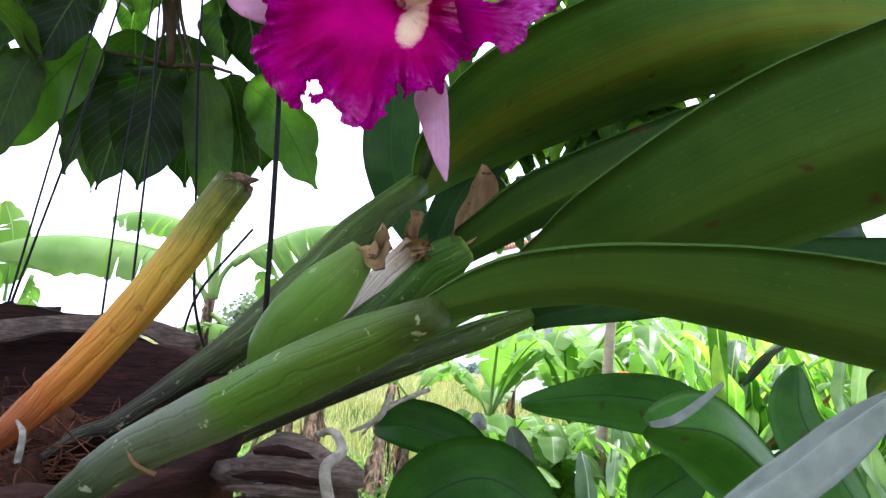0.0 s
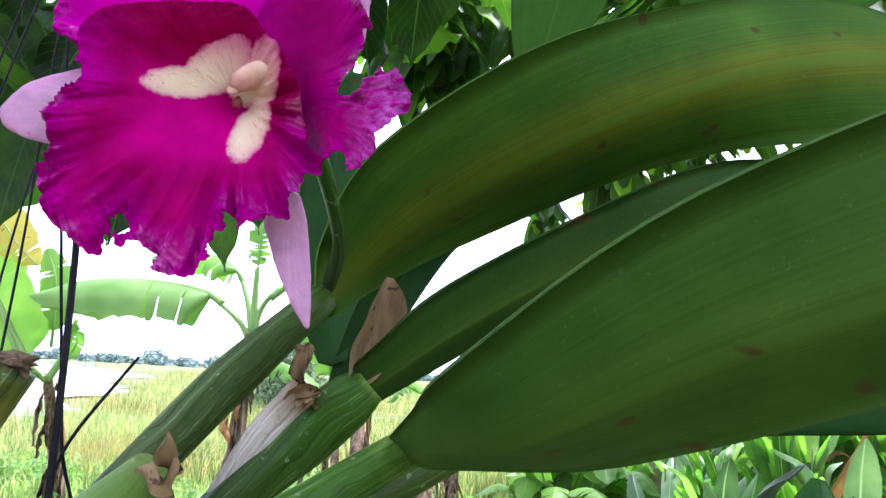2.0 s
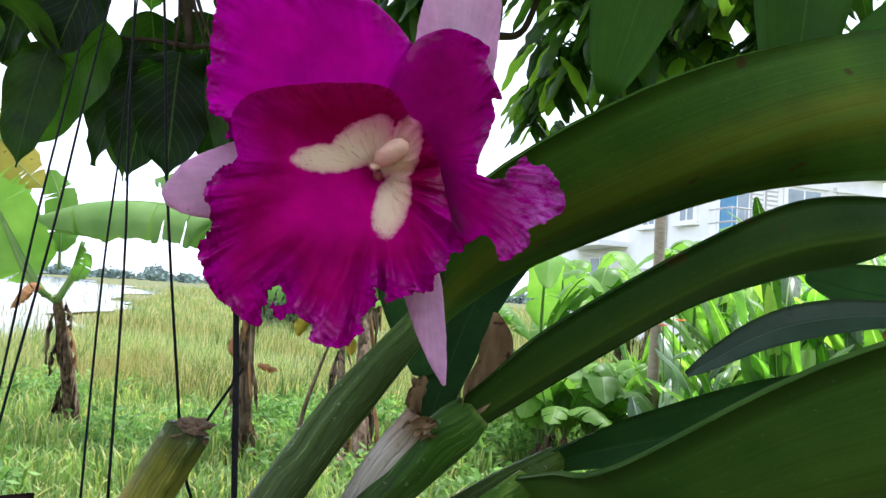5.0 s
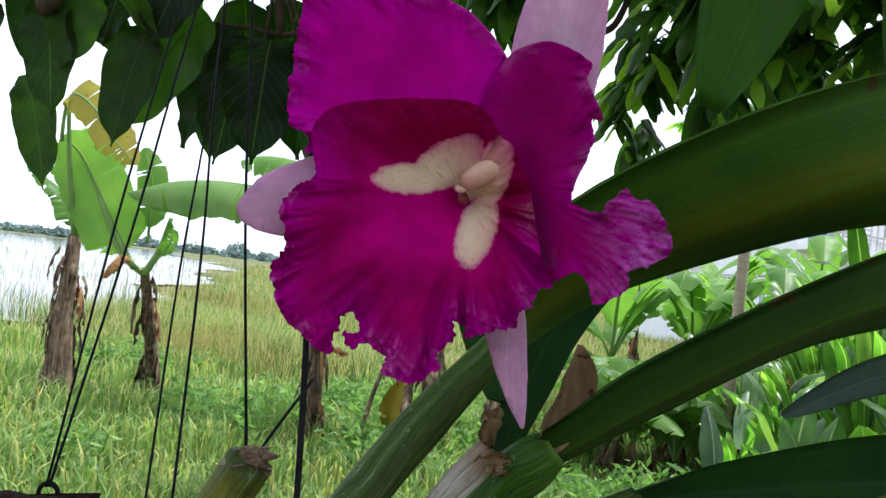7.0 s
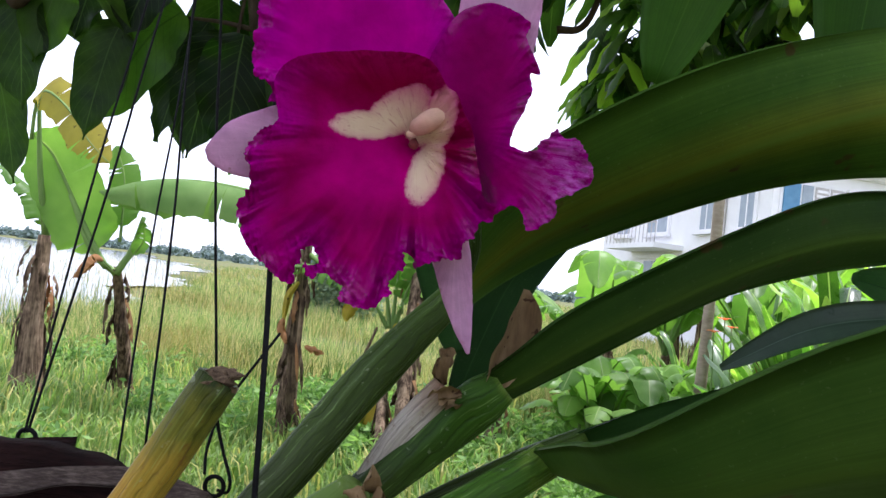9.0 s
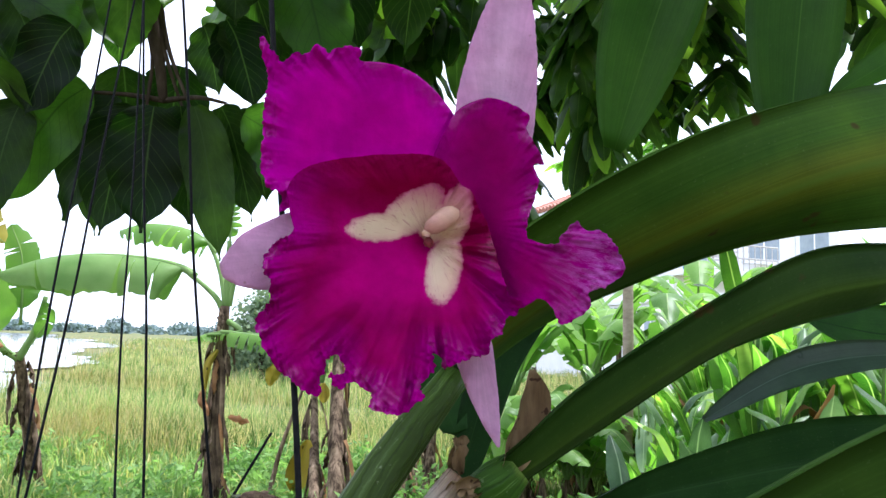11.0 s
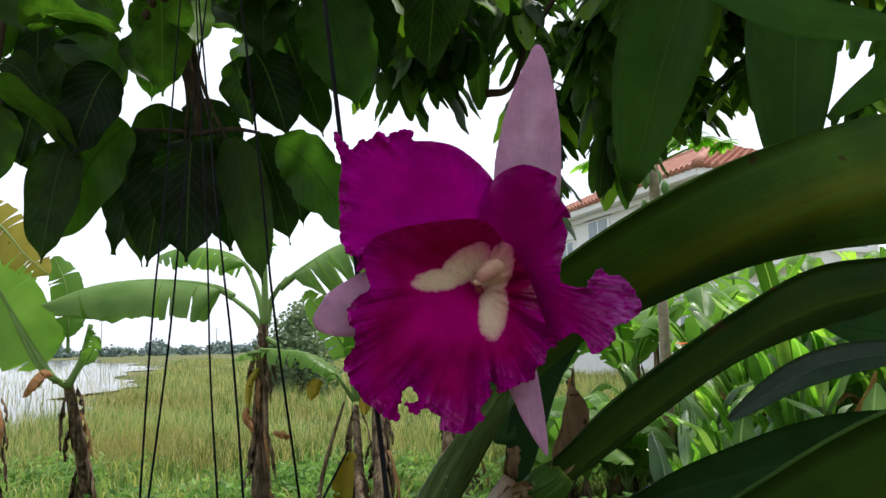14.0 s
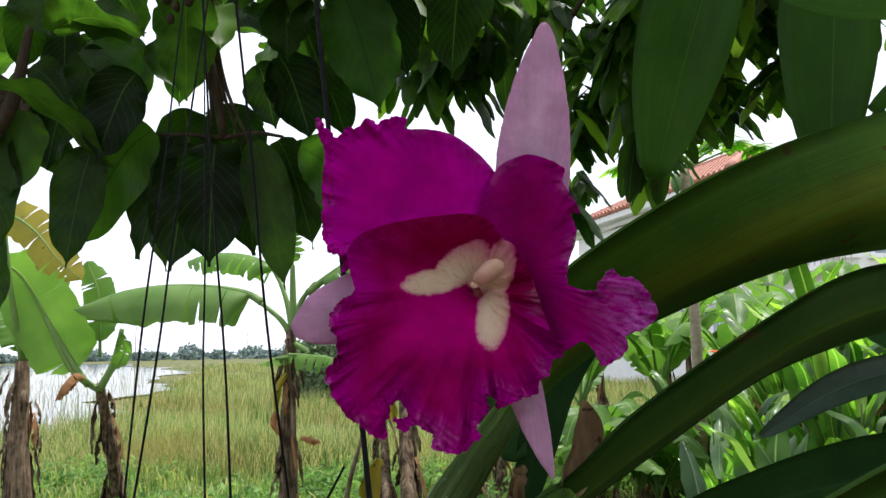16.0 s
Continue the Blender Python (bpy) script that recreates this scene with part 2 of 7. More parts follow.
        tint = ramp(nt, mathn(nt, 'MULTIPLY', s.outputs[0], 60.0), [(0.0, (0.66, 0.54, 0.38)), (0.9, (0.56, 0.31, 0.24))])
        cream = mixc(nt, ramp(nt, lines, [(0.58, (0, 0, 0)), (0.68, (0.5,) * 3)]), tint, (0.3, 0.03, 0.14))
        blush = ramp(nt, mathn(nt, 'ADD', mathn(nt, 'MULTIPLY', s.outputs[2], 50.0), mathn(nt, 'MULTIPLY', s.outputs[0], 12.0)), [(0.3, (0, 0, 0)), (0.85, (0.7,) * 3)])
        cream = mixc(nt, blush, cream, (0.45, 0.12, 0.2))
        col = mixc(nt, white, col, cream)
    if knob:
        mp4 = nt.nodes.new("ShaderNodeMapping")
        mp4.inputs["Scale"].default_value = (1.5, 70, 1)
        nt.links.new(tc.outputs["UV"], mp4.inputs[0])
        net = ramp(nt, noise_tex(nt, mp4.outputs[0], 2.0, 5, 0.75), [(0.42, (0.25, 0.0, 0.17)), (0.6, knob)])
        col = mixc(nt, ramp(nt, mathn(nt, 'ADD', mathn(nt, 'MULTIPLY', s.outputs[0], 16.0), mathn(nt, 'MULTIPLY', noise_tex(nt, co, 120, 3), 0.2)), [(0.72, (0, 0, 0)), (1.0, (0.85,) * 3)]), col, net)
    if sepal:
        dots = noise_tex(nt, co, 900, 1, 0.5)
        col = mixc(nt, ramp(nt, dots, [(0.7, (0, 0, 0)), (0.74, (0.3,) * 3)]), col, (0.4, 0.17, 0.3))
        bruise = noise_tex(nt, co, 160, 2, 0.5)
        col = mixc(nt, ramp(nt, bruise, [(0.74, (0, 0, 0)), (0.77, (0.6,) * 3)]), col, (0.25, 0.13, 0.09))
    nt.links.new(col, bsdf.inputs["Base Color"])
    bsdf.inputs["Roughness"].default_value = 0.24 if not sepal else 0.45
    mp2 = nt.nodes.new("ShaderNodeMapping")
    mp2.inputs["Scale"].default_value = (3.0, 60, 1)
    nt.links.new(tc.outputs["UV"], mp2.inputs[0])
    crinkle = mathn(nt, 'ADD', mathn(nt, 'MULTIPLY', noise_tex(nt, mp2.outputs[0], 1.4, 4, 0.65), 0.3), mathn(nt, 'MULTIPLY', noise_tex(nt, co, 230, 4, 0.6), 0.8))
    rim = ramp(nt, uv.outputs[0], [(0.68, (0, 0, 0)), (0.95, (1, 1, 1))])
    wet = ramp(nt, noise_tex(nt, co, 60, 3, 0.6), [(0.5, (0.0,) * 3), (0.66, (1, 1, 1))])
    if patches:
        wet = mathn(nt, 'MULTIPLY', wet, ramp(nt, mathn(nt, 'ADD', mathn(nt, 'MULTIPLY', s.outputs[2], 30.0), 0.5), [(0.35, (1, 1, 1)), (0.6, (0, 0, 0))]))
    nt.links.new(mathn(nt, 'ADD', mathn(nt, 'MULTIPLY', mathn(nt, 'MULTIPLY', rim, wet), 0.0 if sepal else 0.6), 0.01), bsdf.inputs["Specular IOR Level"])
    cells = noise_tex(nt, co, 900, 3, 0.6)
    relief = mathn(nt, 'ADD', mathn(nt, 'MULTIPLY', crinkle, mathn(nt, 'ADD', mathn(nt, 'MULTIPLY', rim, 2.2 if not sepal else 0.1), 0.12)), mathn(nt, 'MULTIPLY', cells, 0.2))
    bump(nt, bsdf, relief, 0.8, 0.0011)
    tcol = mixc(nt, 1.0, col, (1.25, 1.0, 1.2), "MULTIPLY")
    see_through(nt, bsdf, out, tcol, thru)
    return m


def plain_material(name, c1, c2, scale=40.0, rough=0.7, metal=0.0, bump_s=0.2, gloss=0.4):
    m, nt, bsdf, out = mat_base(name)
    tc = nt.nodes.new("ShaderNodeTexCoord")
    n = noise_tex(nt, tc.outputs["Object"], scale, 6, 0.6)
    nt.links.new(ramp(nt, n, [(0.3, c1), (0.7, c2)]), bsdf.inputs["Base Color"])
    bsdf.inputs["Roughness"].default_value = rough
    bsdf.inputs["Metallic"].default_value = metal
    bsdf.inputs["Specular IOR Level"].default_value = gloss
    bump(nt, bsdf, n, bump_s, 0.004)
    return m


# band: yellow glow of light through the blade, painted along the midrib
M_ORCHID = leaf_material("orchid_leaf", (0.024, 0.066, 0.008), (0.042, 0.098, 0.011), (0.075, 0.125, 0.014), 0.16, 0.58, spots=0.8, scale=24.0, rib_width=0.06, band=(0.15, 0.135, 0.008), grain=0.55, gloss=0.06)
M_ORCHID_GREEN = leaf_material("orchid_leaf_green", (0.02, 0.056, 0.009), (0.036, 0.08, 0.012), (0.05, 0.095, 0.014), 0.12, 0.42, spots=0.8, scale=24.0, rib_width=0.05, band=(0.055, 0.1, 0.014), gloss=0.1, grain=0.45)
M_ORCHID_DARK = leaf_material("orchid_leaf_dark", (0.014, 0.072, 0.006), (0.03, 0.12, 0.011), (0.006, 0.026, 0.004), 0.2, 0.4, spots=0.6, scale=35.0, gloss=0.15, rib_width=0.02, grain=0.45)
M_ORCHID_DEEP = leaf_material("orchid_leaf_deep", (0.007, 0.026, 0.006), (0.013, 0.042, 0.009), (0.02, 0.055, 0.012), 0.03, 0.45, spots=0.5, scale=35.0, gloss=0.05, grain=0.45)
M_ORCHID_BLUE = leaf_material("orchid_leaf_blue", (0.03, 0.06, 0.04), (0.05, 0.09, 0.06), (0.08, 0.13, 0.09), 0.1, 0.35, scale=50.0, grain=0.45)
M_ORCHID_GREY = leaf_material("orchid_leaf_grey", (0.1, 0.13, 0.125), (0.17, 0.21, 0.2), (0.2, 0.24, 0.22), 0.08, 0.36, scale=120.0, gloss=0.3, grain=0.12)
M_HANG = leaf_material("hanging_leaf", (0.026, 0.09, 0.008), (0.048, 0.13, 0.012), (0.07, 0.16, 0.02), 0.32, 0.5, scale=20.0, rib_width=0.01, veins=0.1, vein_count=40.0, thru_gain=1.6, vary=0.2, gloss=0.1, grain=0.45)
# yellow: share of tree leaves painted brighter, as if backlit
M_TREE = leaf_material("tree_leaf", (0.01, 0.034, 0.005), (0.045, 0.11, 0.012), (0.08, 0.14, 0.025), 0.42, 0.5, veins=0.35, vein_count=13.0, scale=14.0, random_by="island", thru_gain=2.3, vary=0.8, gloss=0.25, yellow=((0.08, 0.17, 0.012), 0.8))
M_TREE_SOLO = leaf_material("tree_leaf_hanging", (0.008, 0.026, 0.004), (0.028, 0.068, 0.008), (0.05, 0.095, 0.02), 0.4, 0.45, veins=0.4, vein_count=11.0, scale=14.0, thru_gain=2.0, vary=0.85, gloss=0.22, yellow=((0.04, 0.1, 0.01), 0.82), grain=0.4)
# brighter copy of the hanging leaf, with light from behind put into its green
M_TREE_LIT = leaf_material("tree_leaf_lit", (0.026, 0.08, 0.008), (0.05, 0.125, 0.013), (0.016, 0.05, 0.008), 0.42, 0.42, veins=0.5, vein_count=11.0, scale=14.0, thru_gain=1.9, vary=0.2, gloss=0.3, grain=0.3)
# yellow: mango leaves whose colour carries the light coming through them
M_MANGO = leaf_material("mango_leaf", (0.016, 0.05, 0.008), (0.045, 0.105, 0.014), (0.1, 0.17, 0.03), 0.4, 0.42, veins=0.25, vein_count=20.0, scale=10.0, random_by="island", yellow=((0.17, 0.29, 0.025), 0.84), thru_gain=2.1, vary=0.75, gloss=0.3)
M_BANANA = leaf_material("banana_leaf", (0.09, 0.2, 0.035), (0.16, 0.29, 0.065), (0.3, 0.38, 0.15), 0.4, 0.42, veins=0.3, vein_count=60.0, scale=3.0, rib_width=0.03, thru_gain=1.8)
M_BANANA_PALE = leaf_material("banana_leaf_underside", (0.08, 0.17, 0.045), (0.14, 0.24, 0.085), (0.32, 0.4, 0.18), 0.32, 0.5, veins=0.35, vein_count=70.0, scale=3.0, rib_width=0.03, thru_gain=1.3, gloss=0.12)
M_BANANA_OLD = leaf_material("banana_leaf_yellow", (0.3, 0.24, 0.03), (0.42, 0.34, 0.05), (0.3, 0.25, 0.1), 0.35, 0.6, veins=0.3, vein_count=40.0, scale=6.0, spots=0.8, thru_gain=1.2)
M_BANANA_DRY = leaf_material("banana_leaf_dry", (0.22, 0.1, 0.045), (0.36, 0.2, 0.1), (0.2, 0.12, 0.06), 0.2, 0.8, scale=12.0, thru_gain=1.0)
M_GINGER = leaf_material("ginger_leaf", (0.045, 0.13, 0.015), (0.18, 0.36, 0.045), (0.36, 0.48, 0.15), 0.42, 0.32, veins=0.2, vein_count=30.0, scale=6.0, thru_gain=2.0, gloss=0.65, vary=0.75, rib_width=0.05, yellow=((0.3, 0.46, 0.07), 0.8))
M_GINGER_PALE = leaf_material("ginger_leaf_pale", (0.14, 0.27, 0.06), (0.26, 0.4, 0.1), (0.3, 0.42, 0.14), 0.35, 0.4, veins=0.2, vein_count=30.0, scale=9.0, gloss=0.35, vary=0.6)
M_CANNA = leaf_material("canna_leaf", (0.035, 0.125, 0.016), (0.155, 0.34, 0.045), (0.32, 0.46, 0.15), 0.48, 0.32, veins=0.25, vein_count=26.0, scale=5.0, thru_gain=2.2, gloss=0.65, vary=0.8, spots=0.2, rib_width=0.05, yellow=((0.3, 0.46, 0.07), 0.8))
# blue-green leaves, made paler so the colour holds the sky's reflection
M_CANNA_BLUE = leaf_material("canna_leaf_blue_green", (0.07, 0.14, 0.075), (0.19, 0.3, 0.18), (0.3, 0.4, 0.25), 0.3, 0.36, veins=0.25, vein_count=26.0, scale=5.0, gloss=0.45, vary=0.7, rib_width=0.05)
M_REED = leaf_material("reed_blade", (0.045, 0.105, 0.028), (0.31, 0.415, 0.2), (0.34, 0.44, 0.21), 0.4, 0.6, scale=0.5, random_by="island", yellow=((0.5, 0.4, 0.24), 0.66), gloss=0.08, vary=0.8, patch=((0.26, 0.18, 0.07), 0.35))
M_GRASS = leaf_material("grass_blade", (0.1, 0.18, 0.05), (0.25, 0.345, 0.14), (0.27, 0.36, 0.15), 0.4, 0.55, scale=3.0, random_by="island", gloss=0.12, yellow=((0.42, 0.38, 0.15), 0.78), vary=0.5)
M_WEED = leaf_material("weed_leaf", (0.095, 0.195, 0.055), (0.2, 0.33, 0.13), (0.23, 0.36, 0.14), 0.4, 0.5, scale=4.0, random_by="island", gloss=0.15, vary=0.55)
# distance haze is mixed into the pale blue-grey of the far trees
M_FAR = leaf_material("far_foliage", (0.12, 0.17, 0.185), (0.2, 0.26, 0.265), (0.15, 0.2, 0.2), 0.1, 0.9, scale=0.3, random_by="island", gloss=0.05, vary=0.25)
# paled for haze as well, in the leaf colour itself
M_BUSH = leaf_material("bush_foliage", (0.12, 0.18, 0.12), (0.2, 0.27, 0.17), (0.2, 0.27, 0.17), 0.2, 0.7, scale=1.0, random_by="island")
M_CANE_NEAR = cane_material("cane_green_near", [(0.0, (0.016, 0.024, 0.012)), (0.26, (0.035, 0.05, 0.028)), (0.3, (0.05, 0.066, 0.042)), (0.52, (0.085, 0.105, 0.068)), (0.55, (0.055, 0.12, 0.014)), (0.9, (0.055, 0.1, 0.014)), (1.0, (0.03, 0.045, 0.01))], 0.42, 0.22, mottled=0.45, mottle_col=(0.03, 0.035, 0.018), scuff=0.55, jitter=0.06)
M_CANE = cane_material("cane_green", [(0.0, (0.014, 0.026, 0.008)), (0.3, (0.03, 0.055, 0.012)), (0.6, (0.03, 0.08, 0.008)), (0.93, (0.036, 0.09, 0.009)), (1.0, (0.09, 0.15, 0.02))], 0.4, 0.4, mottled=0.3)
M_BULB = cane_material("bulb_green", [(0.0, (0.045, 0.09, 0.014)), (0.7, (0.07, 0.15, 0.02)), (1.0, (0.08, 0.13, 0.025))], 0.4, 0.15, mottled=0.12)
M_CANE_DARK = cane_material("cane_dark", [(0.0, (0.01, 0.009, 0.008)), (0.45, (0.016, 0.015, 0.01)), (0.66, (0.028, 0.045, 0.011)), (1.0, (0.045, 0.085, 0.011))], 0.4, 0.4, mottled=0.4)
M_CANE_CUT = cane_material("cane_orange", [(0.0, (0.16, 0.045, 0.02)), (0.25, (0.32, 0.095, 0.022)), (0.55, (0.38, 0.15, 0.022)), (0.78, (0.36, 0.23, 0.03)), (0.9, (0.14, 0.14, 0.02)), (1.0, (0.03, 0.045, 0.01))], 0.38, 0.45, mottled=0.6, mottle_col=(0.13, 0.035, 0.016))
M_CANE_GREY = cane_material("cane_dry_sheath", [(0.0, (0.35, 0.32, 0.28)), (0.7, (0.42, 0.38, 0.33)), (1.0, (0.2, 0.12, 0.07))], 0.75, 0.5, mottled=0.6, mottle_col=(0.16, 0.1, 0.06))
M_CUT_END = plain_material("cut_cane_end", (0.035, 0.022, 0.014), (0.19, 0.13, 0.085), 500.0, 0.9, gloss=0.1)
M_DRY = streak_material("dry_bract", [(0.3, (0.09, 0.055, 0.028)), (0.55, (0.23, 0.155, 0.08)), (0.75, (0.4, 0.3, 0.18))], (1, 1, 0.15), 160.0, 0.8, 0.001, spots=(0.06, 0.03, 0.018))
M_HUSK = streak_material("coconut_husk", [(0.3, (0.005, 0.003, 0.003)), (0.55, (0.022, 0.009, 0.008)), (0.8, (0.065, 0.027, 0.021))], (1, 1, 6.0), 70.0, 0.95, 0.004, 0.9)
M_HUSK_EDGE = streak_material("weathered_wood", [(0.3, (0.02, 0.014, 0.012)), (0.5, (0.075, 0.056, 0.048)), (0.75, (0.2, 0.16, 0.14))], (1, 1, 5.0), 190.0, 0.9, 0.002, 0.9)
M_COIR = streak_material("coir", [(0.3, (0.008, 0.005, 0.004)), (0.6, (0.045, 0.017, 0.01)), (0.85, (0.13, 0.05, 0.025))], (1, 1, 1), 180.0, 0.95, 0.004, 0.9)
M_FIBRE = plain_material("coir_fibre", (0.035, 0.013, 0.008), (0.1, 0.04, 0.022), 300.0, 0.9, gloss=0.1)
M_ROOT = plain_material("aerial_root", (0.13, 0.12, 0.105), (0.32, 0.3, 0.27), 320.0, 0.75, bump_s=0.6, gloss=0.15)
M_WIRE = plain_material("black_wire", (0.004, 0.004, 0.005), (0.012, 0.012, 0.013), 300.0, 0.6, 0.0, gloss=0.06)
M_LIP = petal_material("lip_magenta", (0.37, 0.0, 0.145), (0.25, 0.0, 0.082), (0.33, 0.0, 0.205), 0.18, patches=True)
M_PETAL = petal_material("petal_magenta", (0.46, 0.0, 0.27), (0.47, 0.0, 0.31), (0.45, 0.002, 0.32), 0.34)
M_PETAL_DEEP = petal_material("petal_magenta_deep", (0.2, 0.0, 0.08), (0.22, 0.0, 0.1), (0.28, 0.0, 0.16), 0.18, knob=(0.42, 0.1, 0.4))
M_SEPAL = petal_material("sepal_pink", (0.6, 0.4, 0.56), (0.6, 0.37, 0.54), (0.57, 0.31, 0.5), 0.3, sepal=True)
M_COLUMN = petal_material("column_cream", (0.7, 0.48, 0.36), (0.66, 0.42, 0.32), (0.55, 0.25, 0.25), 0.15)
M_THROAT = plain_material("throat_red", (0.09, 0.004, 0.012), (0.2, 0.015, 0.03), 900.0, 0.5)
M_BARK = streak_material("bark", [(0.3, (0.03, 0.022, 0.016)), (0.55, (0.07, 0.05, 0.037)), (0.8, (0.14, 0.11, 0.085))], (1, 1, 0.3), 60.0, 0.9, 0.006, 0.8)
M_BANANA_TRUNK = streak_material("banana_trunk", [(0.3, (0.008, 0.005, 0.004)), (0.44, (0.06, 0.04, 0.026)), (0.56, (0.21, 0.15, 0.1)), (0.74, (0.46, 0.35, 0.25))], (1, 1, 0.05), 34.0, 0.9, 0.012, 0.9)
M_BANANA_STEM = streak_material("banana_petiole", [(0.3, (0.1, 0.19, 0.05)), (0.7, (0.22, 0.33, 0.11))], (1, 1, 0.1), 12.0, 0.45, 0.003, 0.3)
M_PAPAYA_TRUNK = streak_material("papaya_trunk", [(0.3, (0.22, 0.17, 0.12)), (0.7, (0.45, 0.37, 0.29))], (1, 1, 2.5), 14.0, 0.85, 0.006, 0.6)
M_PAPAYA_FRUIT = plain_material("papaya_fruit", (0.09, 0.19, 0.055), (0.15, 0.27, 0.08), 16.0, 0.45)
M_FLOWER_ORANGE = leaf_material("orange_flower", (0.6, 0.12, 0.05), (0.75, 0.25, 0.12), (0.7, 0.3, 0.15), 0.3, 0.5, scale=20.0)
M_WALL = plain_material("white_render", (0.76, 0.76, 0.75), (0.84, 0.84, 0.83), 1.3, 0.85, 0.0, 0.05)
M_TRIM = plain_material("white_paint", (0.74, 0.74, 0.74), (0.82, 0.82, 0.82), 3.0, 0.5, 0.0, 0.03)
M_ROOF = plain_material("clay_tile", (0.3, 0.12, 0.08), (0.46, 0.22, 0.16), 3.0, 0.75, 0.0, 0.3)
M_SHUTTER = plain_material("window_glass", (0.22, 0.27, 0.31), (0.32, 0.38, 0.42), 2.0, 0.15, 0.0, 0.02)
M_TEAL = plain_material("teal_paint", (0.0, 0.3, 0.28), (0.02, 0.42, 0.38), 5.0, 0.5)
M_BLUE = plain_material("blue_paint", (0.07, 0.2, 0.34), (0.11, 0.27, 0.42), 4.0, 0.5, 0.0, 0.05)
M_STONE = plain_material("grey_block", (0.4, 0.38, 0.36), (0.58, 0.55, 0.52), 8.0, 0.9)


# ---- geometry kit ----
def catmull(points, n):
    """A smooth run of n points through the given ones."""
    pts = [Vector(p) for p in points]
    if len(pts) == 2:
        return [pts[0].lerp(pts[1], k / (n - 1)) for k in range(n)]
    ext = [2 * pts[0] - pts[1], *pts, 2 * pts[-1] - pts[-2]]
    res = []
    for k in range(n):
        f = k / (n - 1) * (len(pts) - 1)
        i = min(int(f), len(pts) - 2)
        t = f - i
        a, b, c, d = ext[i:i + 4]
        res.append(0.5 * ((2 * b) + (c - a) * t + (2 * a - 5 * b + 4 * c - d) * t * t + (3 * b - a - 3 * c + d) * t ** 3))
    return res


def build(name, verts, faces, mat, uvs=None, smooth=True):
    me = bpy.data.meshes.new(name)
    me.from_pydata([tuple(v) for v in verts], [], faces)
    if uvs:
        lay = me.uv_layers.new(name="UVMap")
        idx = np.empty(len(me.loops), dtype=np.int32)
        me.loops.foreach_get("vertex_index", idx)
        lay.data.foreach_set("uv", np.asarray(uvs, dtype=np.float32)[idx].ravel())
    me.materials.append(mat)
    if smooth:
        me.polygons.foreach_set("use_smooth", [True] * len(me.polygons))
    me.update()
    return me


def thing(name, label, category, group="", at=(0, 0, 0), kind=""):
    e = new(name)
    e.location = at
    return tagged(e, label, category, group, kind)


def level(ob):
    """Turns a thing with the camera's line so that the horizon lies level."""
    ob.matrix_basis = LEVEL @ ob.matrix_basis
    return ob


def part(name, me, parent, label=""):
    ob = new(name, me)
    ob.parent = parent
    if parent.parent is None:
        ob.matrix_parent_inverse = Matrix.Translation(-Vector(parent.location))
    return tagged(ob, label) if label else ob


def blade_data(spine, half, side, fold=0.2, n=18, m=4, profile=None, thick=0.0008, ripple=0.0, twist=0.0, curl=0.0, seed=0, bite=0.0):
    """Vertices, faces and UVs of a leaf: spine points, half width, the way its width points, a folded or curled cross-section."""
    r = random.Random(seed)
    ph = r.uniform(0, 6.28)
    sp = catmull(spine, n)
    prof = profile or (lambda s: max(0.02, math.sin(math.pi * min(1, s * 0.93 + 0.05)) ** 0.62))
    side = Vector(side)
    verts, uvs, faces = [], [], []
    cols = 2 * m + 1
    tops = []
    for i, p in enumerate(sp):
        s = i / (n - 1)
        tan = (sp[min(i + 1, n - 1)] - sp[max(i - 1, 0)]).normalized()
        sd = (side - tan * side.dot(tan)).normalized()
        if twist:
            sd = Matrix.Rotation(twist * s, 3, tan) @ sd
        nor = sd.cross(tan)
        w = half * prof(s)
        for j in range(cols):
            c = j / m - 1
            ww = w
            if bite and abs(c) > 0.7:
                ww *= 1 - bite * max(0, math.sin(s * 23 + ph * (1 if c > 0 else 2)) - 0.3 + 0.35 * math.sin(s * 71 + ph))
            h = fold * abs(c) * w + curl * w * c * c + ripple * half * math.sin(s * 17 + ph + (1.3 if c > 0 else 0)) * c * c
            tops.append((p + sd * (c * ww) + nor * h, nor, c))
            uvs.append((s, 0.5 + c * 0.5))
    for v, _, _ in tops:
        verts.append(v)
    for i in range(n - 1):
        for j in range(cols - 1):
            a = i * cols + j
            faces.append((a, a + 1, a + cols + 1, a + cols))
    if thick:
        base = len(verts)
        for v, nor, c in tops:
            verts.append(v - nor * thick * (1.15 - abs(c)))
        uvs += uvs[:base]
        for i in range(n - 1):
            for j in range(cols - 1):
                a = base + i * cols + j
                faces.append((a, a + cols, a + cols + 1, a + 1))
            for j, flip in ((0, 1), (cols - 1, 0)):
                a, b = i * cols + j, (i + 1) * cols + j
                faces.append((a, b, base + b, base + a) if flip == 0 else (a, base + a, base + b, b))
        for i, flip in ((0, 0), (n - 1, 1)):
            for j in range(cols - 1):
                a = i * cols + j
                q = (a, base + a, base + a + 1, a + 1)
                faces.append(q if flip == 0 else q[::-1])
    return verts, faces, uvs


def blade(name, mat, spine, half, side, **kw):
    v, f, u = blade_data(spine, half, side, **kw)
    return build(name, v, f, mat, u)


